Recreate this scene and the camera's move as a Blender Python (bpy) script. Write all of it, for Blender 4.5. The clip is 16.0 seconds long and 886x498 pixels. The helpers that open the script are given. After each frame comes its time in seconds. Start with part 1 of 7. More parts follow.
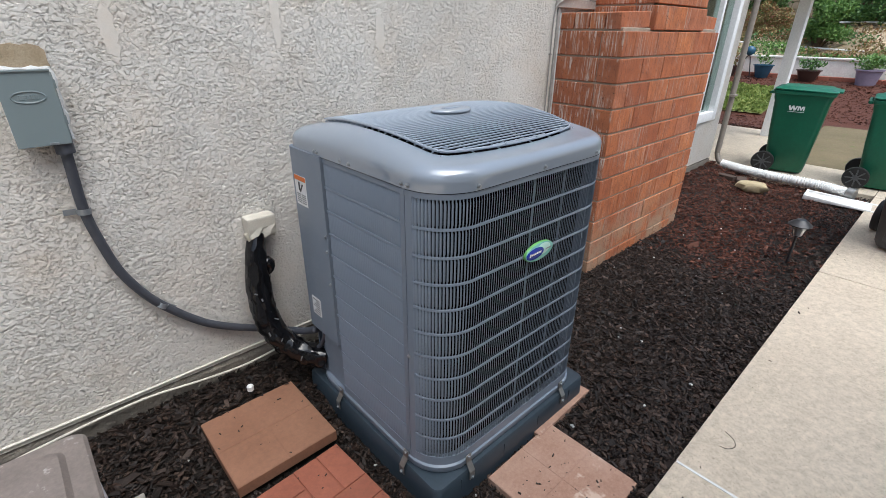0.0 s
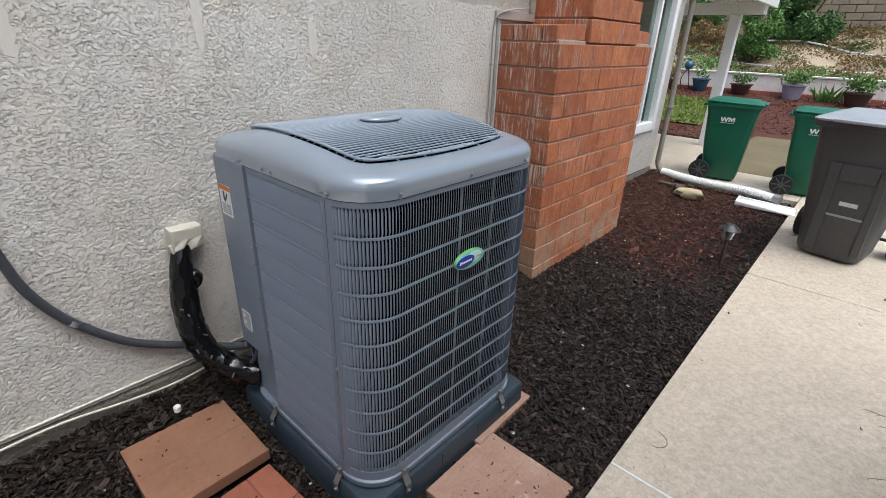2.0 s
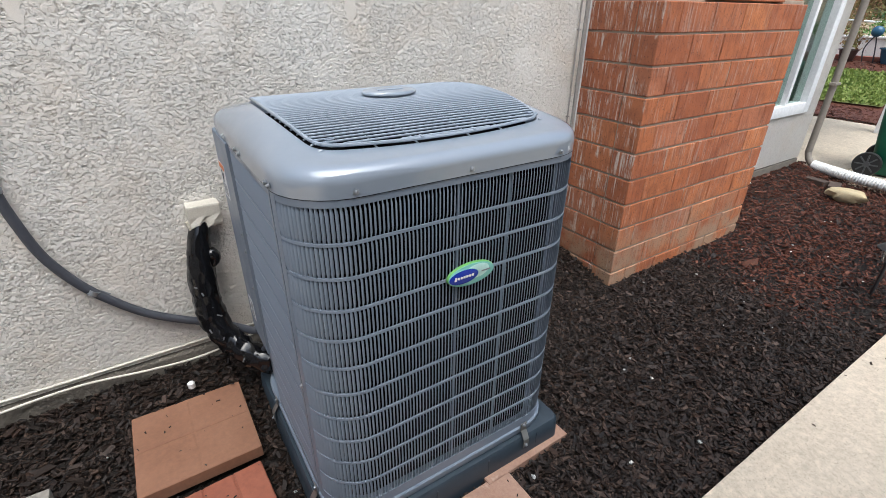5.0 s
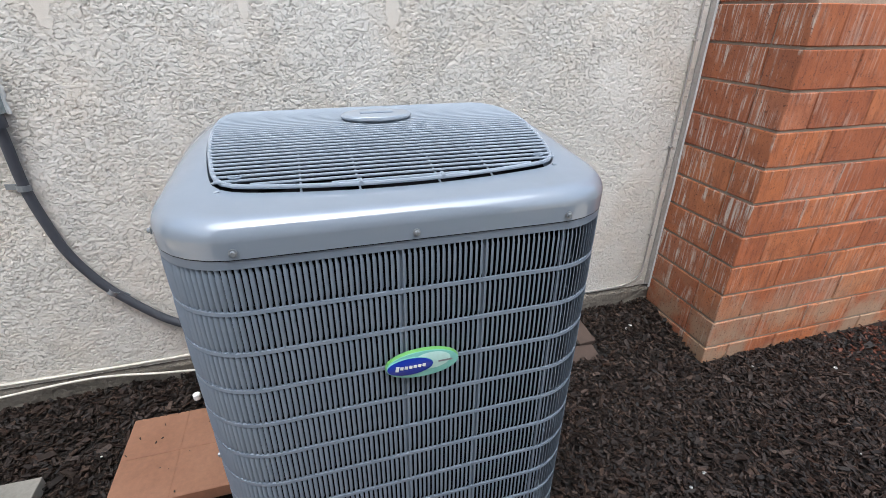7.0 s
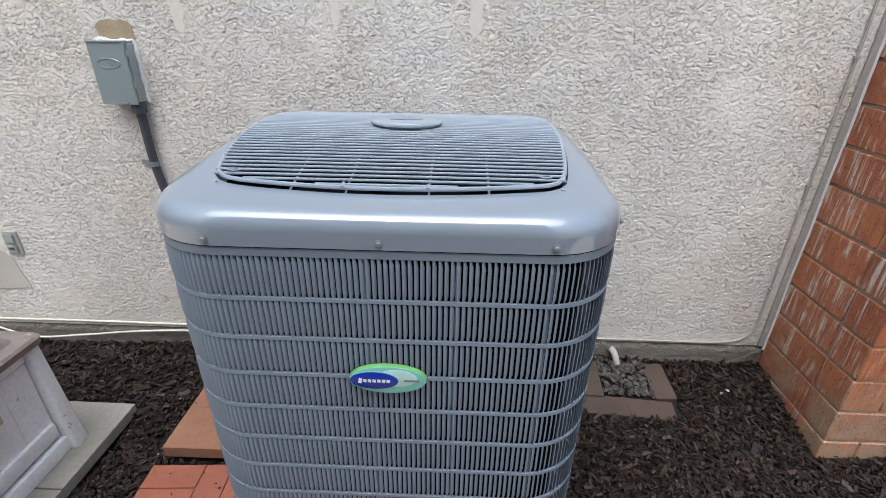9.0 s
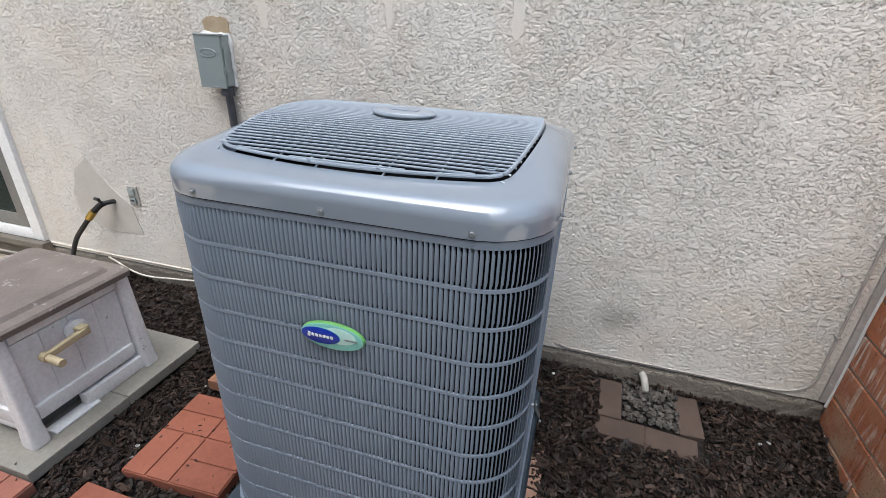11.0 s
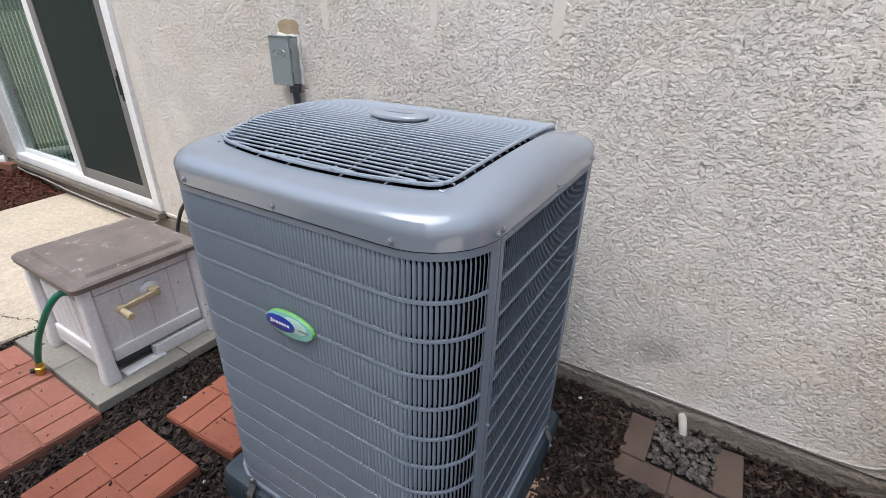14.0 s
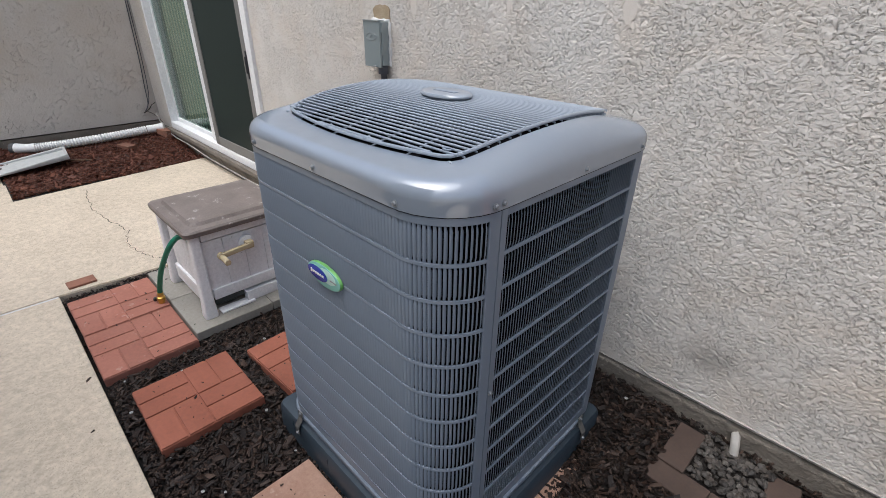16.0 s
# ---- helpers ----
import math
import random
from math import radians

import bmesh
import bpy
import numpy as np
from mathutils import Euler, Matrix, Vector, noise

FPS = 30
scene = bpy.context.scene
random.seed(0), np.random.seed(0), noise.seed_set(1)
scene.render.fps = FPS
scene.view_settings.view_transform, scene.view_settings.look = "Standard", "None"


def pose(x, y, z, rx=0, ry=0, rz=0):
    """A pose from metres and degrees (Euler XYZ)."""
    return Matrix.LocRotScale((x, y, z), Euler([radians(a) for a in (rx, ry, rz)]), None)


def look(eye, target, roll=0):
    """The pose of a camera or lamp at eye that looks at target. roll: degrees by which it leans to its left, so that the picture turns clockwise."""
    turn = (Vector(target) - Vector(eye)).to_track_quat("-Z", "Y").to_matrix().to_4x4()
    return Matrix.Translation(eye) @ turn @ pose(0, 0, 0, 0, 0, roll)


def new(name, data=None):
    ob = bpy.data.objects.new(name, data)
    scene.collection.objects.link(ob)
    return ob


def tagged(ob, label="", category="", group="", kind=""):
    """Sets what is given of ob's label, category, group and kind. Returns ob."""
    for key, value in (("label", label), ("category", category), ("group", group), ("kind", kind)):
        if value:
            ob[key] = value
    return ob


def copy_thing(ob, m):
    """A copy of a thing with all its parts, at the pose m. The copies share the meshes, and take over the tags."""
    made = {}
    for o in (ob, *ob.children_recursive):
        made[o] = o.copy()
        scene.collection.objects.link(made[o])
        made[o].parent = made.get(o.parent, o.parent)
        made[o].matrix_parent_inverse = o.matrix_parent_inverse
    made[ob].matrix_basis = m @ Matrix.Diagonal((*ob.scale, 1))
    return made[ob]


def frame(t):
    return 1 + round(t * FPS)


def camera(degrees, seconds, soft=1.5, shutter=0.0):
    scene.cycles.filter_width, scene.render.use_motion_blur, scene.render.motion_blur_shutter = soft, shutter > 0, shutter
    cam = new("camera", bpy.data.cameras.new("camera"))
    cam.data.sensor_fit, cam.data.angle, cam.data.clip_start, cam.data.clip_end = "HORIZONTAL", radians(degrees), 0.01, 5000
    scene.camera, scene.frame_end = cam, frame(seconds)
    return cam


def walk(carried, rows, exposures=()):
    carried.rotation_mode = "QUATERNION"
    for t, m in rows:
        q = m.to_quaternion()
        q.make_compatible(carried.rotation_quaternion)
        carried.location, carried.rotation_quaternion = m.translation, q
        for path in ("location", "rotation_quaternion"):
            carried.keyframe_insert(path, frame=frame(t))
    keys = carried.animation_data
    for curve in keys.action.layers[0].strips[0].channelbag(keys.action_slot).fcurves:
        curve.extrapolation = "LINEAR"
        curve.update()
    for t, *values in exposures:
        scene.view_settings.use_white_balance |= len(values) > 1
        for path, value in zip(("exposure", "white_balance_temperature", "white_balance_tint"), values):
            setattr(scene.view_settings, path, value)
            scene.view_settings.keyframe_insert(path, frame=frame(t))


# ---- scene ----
cam = camera(87.2, 16.0, soft=0.5)
METRES, EYE, TILT, LEAN, TURN = 2.62, 1.556, 0.0, 0.0, -43.1
ROWS = [
    (0.0, 0.0, 0.0, 0.0, 0.32, -25.24, -0.68),
    (0.5, -0.0101, -0.0166, 0.0004, -1.98, -24.29, -1.39),
    (1.0, -0.0126, -0.0216, 0.0017, -3.91, -23.75, -2.02),
    (1.5, 0.0046, -0.012, 0.001, -5.16, -23.84, -2.32),
    (2.0, 0.0397, 0.005, -0.0013, -4.44, -24.11, -1.83),
    (2.5, 0.0594, 0.0173, -0.0056, -2.05, -24.64, -1.49),
    (3.0, 0.0768, 0.0237, -0.011, 0.52, -25.78, -1.95),
    (3.5, 0.0852, 0.0472, -0.0127, 2.3, -26.93, -1.77),
    (6.0, 0.2311, 0.1991, -0.0151, 17.91, -27.43, -0.44),
    (6.5, 0.2432, 0.2514, -0.0109, 22.32, -27.62, -0.5),
    (7.0, 0.264, 0.2981, -0.0143, 26.7, -26.94, -0.5),
    (7.5, 0.3185, 0.3382, -0.0172, 33.82, -26.19, -0.73),
    (8.0, 0.3504, 0.3679, -0.0139, 40.8, -25.64, -1.38),
    (8.5, 0.3428, 0.3724, -0.0192, 44.29, -25.45, -1.11),
    (9.0, 0.343, 0.3808, -0.0165, 45.09, -26.03, -0.78),
    (9.5, 0.3731, 0.4216, -0.0235, 49.1, -25.72, -1.34),
    (10.0, 0.3992, 0.4379, -0.0232, 54.83, -25.56, -1.94),
    (12.5, 0.5154, 0.5104, -0.014, 64.26, -26.17, -0.47),
    (13.0, 0.5209, 0.5375, -0.0146, 68.47, -25.87, -0.0),
    (13.5, 0.5007, 0.5556, -0.0154, 71.72, -25.88, -0.05),
    (14.0, 0.4853, 0.5789, -0.0123, 74.37, -26.33, -1.31),
    (14.5, 0.4841, 0.5958, -0.0143, 77.67, -27.18, -0.8),
    (15.0, 0.5077, 0.6296, -0.0142, 82.28, -27.25, -1.12),
    (15.5, 0.5198, 0.6516, -0.0182, 86.25, -27.88, -1.27),
    (16.0, 0.5271, 0.6477, -0.0146, 88.23, -27.88, -0.87),
]
walk(cam, [(t, pose(0, 0, EYE, TILT, LEAN, TURN) @ pose(METRES * x, METRES * y, METRES * z, 90 + pitch, roll, yaw)) for t, x, y, z, yaw, pitch, roll in ROWS],
     exposures=[(t, s, k, 6 if t < 11 else 9) for t, s, k in ((0.0, 0.53, 5950), (0.5, 0.48, 5950), (1.0, 0.48, 5950), (2.0, 0.44, 6000), (3.5, 0.50, 6050), (6.0, 0.78, 5950), (7.0, 0.78, 5900), (8.0, 0.71, 5900), (9.0, 0.67, 5900), (10.0, 0.62, 5950), (12.5, 0.63, 6050), (13.0, 0.62, 6050), (14.0, 0.62, 6050), (15.5, 0.43, 6070), (16.0, 0.38, 6070))])

# ---- world, sun, exposure ----
world = bpy.data.worlds.new("sky")
scene.world = world
world.use_nodes = True
wn, wl = world.node_tree.nodes, world.node_tree.links
wn.clear()
w_out = wn.new("ShaderNodeOutputWorld")
w_bg = wn.new("ShaderNodeBackground")
w_hsv = wn.new("ShaderNodeHueSaturation")
w_sky = wn.new("ShaderNodeTexSky")
w_sky.sky_type = "NISHITA"
w_sky.sun_disc = False
w_sky.sun_elevation = radians(68)
w_sky.sun_rotation = radians(191)
w_sky.air_density, w_sky.dust_density, w_sky.ozone_density = 1.0, 6.0, 1.0
w_hsv.inputs["Saturation"].default_value = 0.75
w_bg.inputs["Strength"].default_value = 0.15
wl.new(w_sky.outputs["Color"], w_hsv.inputs["Color"])
wl.new(w_hsv.outputs["Color"], w_bg.inputs["Color"])
wl.new(w_bg.outputs["Background"], w_out.inputs["Surface"])

sun_data = bpy.data.lights.new("sun", "SUN")
sun_data.energy, sun_data.angle, sun_data.color = 1.0, radians(62), (0.92, 0.965, 1.0)
sun = new("sun", sun_data)
sun.matrix_world = look((0.7, -3.0, 9.0), (1.4, 0.6, 0.0))


# ---- materials ----
def nodes_of(name):
    m = bpy.data.materials.new(name)
    m.use_nodes = True
    t = m.node_tree
    return m, t.nodes, t.links, t.nodes["Principled BSDF"]


def world_coords(n, l, scale=(1, 1, 1)):
    g, mp = n.new("ShaderNodeNewGeometry"), n.new("ShaderNodeMapping")
    mp.inputs["Scale"].default_value = scale
    l.new(g.outputs["Position"], mp.inputs["Vector"])
    return mp.outputs["Vector"]


def noise_tex(n, l, vec, scale, detail=4.0, rough=0.55, distort=0.0):
    t = n.new("ShaderNodeTexNoise")
    t.inputs["Scale"].default_value, t.inputs["Detail"].default_value = scale, detail
    t.inputs["Roughness"].default_value, t.inputs["Distortion"].default_value = rough, distort
    l.new(vec, t.inputs["Vector"])
    return t.outputs["Fac"]


def ramp(n, l, fac, stops):
    r = n.new("ShaderNodeValToRGB")
    e = r.color_ramp.elements
    while len(e) < len(stops):
        e.new(0.5)
    for k, (p, c) in enumerate(stops):
        e[k].position, e[k].color = p, (*c, 1) if len(c) == 3 else c
    l.new(fac, r.inputs["Fac"])
    return r.outputs["Color"]


def mix(n, l, fac, a, b, blend="MIX"):
    m = n.new("ShaderNodeMix")
    m.data_type, m.blend_type = "RGBA", blend
    for socket, v in ((m.inputs[0], fac), (m.inputs[6], a), (m.inputs[7], b)):
        if isinstance(v, (int, float)):
            socket.default_value = v
        elif isinstance(v, tuple):
            socket.default_value = (*v, 1)
        else:
            l.new(v, socket)
    return m.outputs[2]


def bump(n, l, height, bsdf, strength, distance, before=None):
    b = n.new("ShaderNodeBump")
    b.inputs["Strength"].default_value, b.inputs["Distance"].default_value = strength, distance
    l.new(height, b.inputs["Height"])
    if before is not None:
        l.new(before, b.inputs["Normal"])
    if bsdf is not None:
        l.new(b.outputs["Normal"], bsdf.inputs["Normal"])
    return b.outputs["Normal"]


def grainy(name, dark, light, scale, rough=0.8, metal=0.0, bump_d=0.0, spots=None, stretch=(1, 1, 1), rnd=0.0, coat=0.0):
    """A surface with two scales of tone, a fine relief and, where asked, specks and a shade of its own for each object."""
    m, n, l, p = nodes_of(name)
    v = world_coords(n, l, stretch)
    big = noise_tex(n, l, v, scale, 3)
    fine = noise_tex(n, l, v, scale * 14, 5, 0.65)
    c = ramp(n, l, big, [(0.3, dark), (0.7, light)])
    c = mix(n, l, 0.35, c, ramp(n, l, fine, [(0.3, tuple(x * 0.7 for x in dark)), (0.7, tuple(min(1, x * 1.15) for x in light))]))
    if spots:
        v2 = world_coords(n, l)
        s = ramp(n, l, noise_tex(n, l, v2, spots[1], 4, 0.7), [(spots[2], (0, 0, 0)), (spots[2] + 0.06, (1, 1, 1))])
        c = mix(n, l, s, c, spots[0])
    if rnd:
        oi, hs = n.new("ShaderNodeObjectInfo"), n.new("ShaderNodeHueSaturation")
        mr = n.new("ShaderNodeMapRange")
        mr.inputs["To Min"].default_value, mr.inputs["To Max"].default_value = 1 - rnd, 1 + rnd
        l.new(oi.outputs["Random"], mr.inputs["Value"])
        l.new(mr.outputs["Result"], hs.inputs["Value"])
        l.new(c, hs.inputs["Color"])
        c = hs.outputs["Color"]
    l.new(c, p.inputs["Base Color"])
    p.inputs["Metallic"].default_value = metal
    l.new(ramp(n, l, fine, [(0.25, (rough * 0.85,) * 3), (0.75, (min(1, rough * 1.12),) * 3)]), p.inputs["Roughness"])
    p.inputs["Coat Weight"].default_value = coat
    if bump_d:
        bump(n, l, fine, p, 0.6, bump_d)
    return m


def speckled(name, a, b):
    """Weathered broom-finished concrete: cloudy tone, dark sand specks, faint stains and a gritty face."""
    m, n, l, p = nodes_of(name)
    v = world_coords(n, l)
    c = ramp(n, l, noise_tex(n, l, v, 1.7, 5, 0.65), [(0.3, a), (0.7, b)])
    c = mix(n, l, ramp(n, l, noise_tex(n, l, v, 5.2, 6, 0.7), [(0.55, (0, 0, 0)), (0.78, (0.6, 0.6, 0.6))]), c, tuple(x * 0.68 for x in a))
    c = mix(n, l, 0.45, c, ramp(n, l, noise_tex(n, l, v, 34, 5, 0.8), [(0.36, tuple(x * 0.62 for x in a)), (0.64, tuple(min(1, x * 1.12) for x in b))]))
    sand = noise_tex(n, l, v, 130, 5, 0.9)
    c = mix(n, l, ramp(n, l, sand, [(0.56, (0, 0, 0)), (0.66, (0.85, 0.85, 0.85))]), c, tuple(x * 0.36 for x in a))
    c = mix(n, l, ramp(n, l, noise_tex(n, l, v, 90, 5, 0.85), [(0.62, (0, 0, 0)), (0.70, (0.6, 0.6, 0.6))]), c, tuple(min(1, x * 1.35) for x in b))
    l.new(c, p.inputs["Base Color"])
    p.inputs["Roughness"].default_value = 0.92
    bump(n, l, sand, p, 0.8, 0.003)
    return m


def stucco(name, a, b, warm, strength=1.0):
    """Painted lace stucco: torn ridges, trowelled flats, faint blotches."""
    m, n, l, p = nodes_of(name)
    v = world_coords(n, l)
    torn = noise_tex(n, l, v, 52, 8, 0.60, 0.9)
    torn2 = noise_tex(n, l, v, 120, 6, 0.65, 0.5)
    ridges = ramp(n, l, torn, [(0.42, (0, 0, 0)), (0.47, (0.15, 0.15, 0.15)), (0.515, (0.85, 0.85, 0.85)), (0.60, (0.95, 0.95, 0.95)), (0.75, (1, 1, 1))])
    ridges = mix(n, l, 0.28, ridges, ramp(n, l, torn2, [(0.40, (0, 0, 0)), (0.58, (1, 1, 1))]))
    flat = ramp(n, l, noise_tex(n, l, v, 7, 5, 0.62, 0.8), [(0.56, (1, 1, 1)), (0.66, (0.5, 0.5, 0.5))])
    height = mix(n, l, 1.0, ridges, flat, "MULTIPLY")
    grit = noise_tex(n, l, v, 190, 3, 0.7)
    tone = ramp(n, l, noise_tex(n, l, v, 1.3, 4, 0.6), [(0.3, a), (0.7, b)])
    tone = mix(n, l, ramp(n, l, noise_tex(n, l, v, 3.1, 5, 0.65), [(0.48, (0, 0, 0)), (0.75, (0.75, 0.75, 0.75))]), tone, warm)
    # hollows toned as shaded and ridges as lit, in the paint itself
    tone = mix(n, l, 0.35, tone, ramp(n, l, torn, [(0.36, tuple(x * 0.80 for x in a)), (0.46, b), (0.8, tuple(min(1, x * 1.08) for x in b))]))
    l.new(tone, p.inputs["Base Color"])
    p.inputs["Roughness"].default_value = 0.92
    p.inputs["Specular IOR Level"].default_value = 0.25
    low = bump(n, l, height, None, strength, 0.014)
    bump(n, l, grit, p, 0.35, 0.0012, low)
    return m


SMEARS = ((0.895, 1.62, 0.030, 0.26), (1.39, 1.54, 0.045, 0.15), (0.33, 1.54, 0.042, 0.13))


def sandy(name, a, b, warm):
    """The stucco's paint, for where its relief is modelled: blotches, a sandy grit, shade painted in the hollows."""
    m, n, l, p = nodes_of(name)
    v = world_coords(n, l)
    tone = ramp(n, l, noise_tex(n, l, v, 1.4, 5, 0.62), [(0.32, a), (0.68, b)])
    tone = mix(n, l, ramp(n, l, noise_tex(n, l, v, 3.4, 6, 0.65), [(0.46, (0, 0, 0)), (0.72, (0.6, 0.6, 0.6))]), tone, warm)
    grit = noise_tex(n, l, v, 260, 4, 0.75)
    tone = mix(n, l, 0.22, tone, ramp(n, l, grit, [(0.3, (0.46, 0.44, 0.40)), (0.65, (0.76, 0.74, 0.70))]))
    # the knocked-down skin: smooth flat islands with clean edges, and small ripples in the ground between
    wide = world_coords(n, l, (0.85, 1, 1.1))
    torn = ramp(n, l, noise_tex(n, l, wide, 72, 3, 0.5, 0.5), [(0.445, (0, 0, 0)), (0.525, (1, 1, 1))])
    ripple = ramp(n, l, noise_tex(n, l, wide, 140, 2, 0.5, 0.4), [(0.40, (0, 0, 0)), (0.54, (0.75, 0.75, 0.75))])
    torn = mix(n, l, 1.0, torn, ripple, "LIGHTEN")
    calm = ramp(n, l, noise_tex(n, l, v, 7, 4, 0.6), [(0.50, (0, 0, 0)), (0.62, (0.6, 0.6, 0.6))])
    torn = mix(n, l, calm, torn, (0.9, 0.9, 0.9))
    # places that a trowel smeared smooth
    rag = noise_tex(n, l, v, 24, 4, 0.6)
    for cx, cz, sx, sz in SMEARS:
        gap = n.new("ShaderNodeVectorMath")
        gap.operation = "DISTANCE"
        l.new(world_coords(n, l, (1 / sx, 0.0, 1 / sz)), gap.inputs[0])
        gap.inputs[1].default_value = (cx / sx, 0.0, cz / sz)
        ragged = n.new("ShaderNodeMath")
        ragged.operation = "MULTIPLY_ADD"
        l.new(rag, ragged.inputs[0])
        ragged.inputs[1].default_value = 0.8
        l.new(gap.outputs["Value"], ragged.inputs[2])
        torn = mix(n, l, ramp(n, l, ragged.outputs["Value"], [(0.0, (1, 1, 1)), (0.96, (1, 1, 1)), (1.0, (0, 0, 0))]), torn, (0.9, 0.9, 0.9))
    # shade of the low ground between the islands, mixed into the paint
    hollow_shade = ramp(n, l, torn, [(0.0, (0.32, 0.32, 0.32)), (0.40, (0, 0, 0))])
    tone = mix(n, l, hollow_shade, tone, (0.30, 0.27, 0.23))
    # one soft-edged dark patch low on the wall
    far = n.new("ShaderNodeVectorMath")
    far.operation = "DISTANCE"
    l.new(world_coords(n, l, (1, 1, 1.5)), far.inputs[0])
    far.inputs[1].default_value = (1.93, 1.93, 0.57)
    edge = n.new("ShaderNodeMath")
    edge.operation = "MULTIPLY_ADD"
    l.new(noise_tex(n, l, v, 9, 4, 0.6), edge.inputs[0])
    edge.inputs[1].default_value = 0.25
    l.new(far.outputs["Value"], edge.inputs[2])
    dark_spot = ramp(n, l, edge.outputs["Value"], [(0.13, (0.55, 0.55, 0.55)), (0.27, (0, 0, 0))])
    tone = mix(n, l, dark_spot, tone, (0.20, 0.19, 0.17))
    l.new(tone, p.inputs["Base Color"])
    p.inputs["Roughness"].default_value = 0.9
    p.inputs["Specular IOR Level"].default_value = 0.15
    low = bump(n, l, torn, None, 1.0, 0.0044)
    bump(n, l, grit, p, 0.3, 0.0006, low)
    return m


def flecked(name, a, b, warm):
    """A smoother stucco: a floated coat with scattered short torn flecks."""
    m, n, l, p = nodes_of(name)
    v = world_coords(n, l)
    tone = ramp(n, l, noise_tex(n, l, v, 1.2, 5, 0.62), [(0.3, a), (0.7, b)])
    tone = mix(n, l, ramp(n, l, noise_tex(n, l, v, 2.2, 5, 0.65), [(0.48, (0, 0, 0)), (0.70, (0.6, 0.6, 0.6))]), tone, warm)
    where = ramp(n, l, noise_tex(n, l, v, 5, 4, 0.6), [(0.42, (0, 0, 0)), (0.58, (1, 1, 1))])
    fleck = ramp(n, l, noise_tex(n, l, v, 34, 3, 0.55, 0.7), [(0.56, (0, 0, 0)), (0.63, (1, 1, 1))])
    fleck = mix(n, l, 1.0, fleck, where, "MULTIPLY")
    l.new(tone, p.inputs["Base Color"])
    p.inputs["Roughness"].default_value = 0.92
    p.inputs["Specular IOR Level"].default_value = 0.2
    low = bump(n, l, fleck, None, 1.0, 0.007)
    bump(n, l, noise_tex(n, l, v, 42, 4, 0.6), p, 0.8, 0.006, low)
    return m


def bark(name, cols, soil=False):
    m, n, l, p = nodes_of(name)
    v = world_coords(n, l)
    if soil:
        c = ramp(n, l, noise_tex(n, l, v, 60, 5, 0.7), [(0.3, cols[0]), (0.7, cols[1])])
        bump(n, l, noise_tex(n, l, v, 90, 4, 0.7), p, 1.0, 0.01)
    else:
        g = n.new("ShaderNodeNewGeometry")
        c = ramp(n, l, g.outputs["Random Per Island"], [(k / (len(cols) - 1), q) for k, q in enumerate(cols)])
        grain = noise_tex(n, l, v, 240, 4, 0.7)
        c = mix(n, l, 0.6, c, ramp(n, l, grain, [(0.3, (0.25, 0.25, 0.25)), (0.7, (1, 1, 1))]), "MULTIPLY")
        bump(n, l, grain, p, 0.7, 0.002)
    l.new(c, p.inputs["Base Color"])
    p.inputs["Roughness"].default_value = 0.6
    p.inputs["Specular IOR Level"].default_value = 0.32
    return m


def leafy(name, cols, rough=0.55):
    m, n, l, p = nodes_of(name)
    g = n.new("ShaderNodeNewGeometry")
    l.new(ramp(n, l, g.outputs["Random Per Island"], [(k / (len(cols) - 1), q) for k, q in enumerate(cols)]), p.inputs["Base Color"])
    p.inputs["Roughness"].default_value = rough
    return m


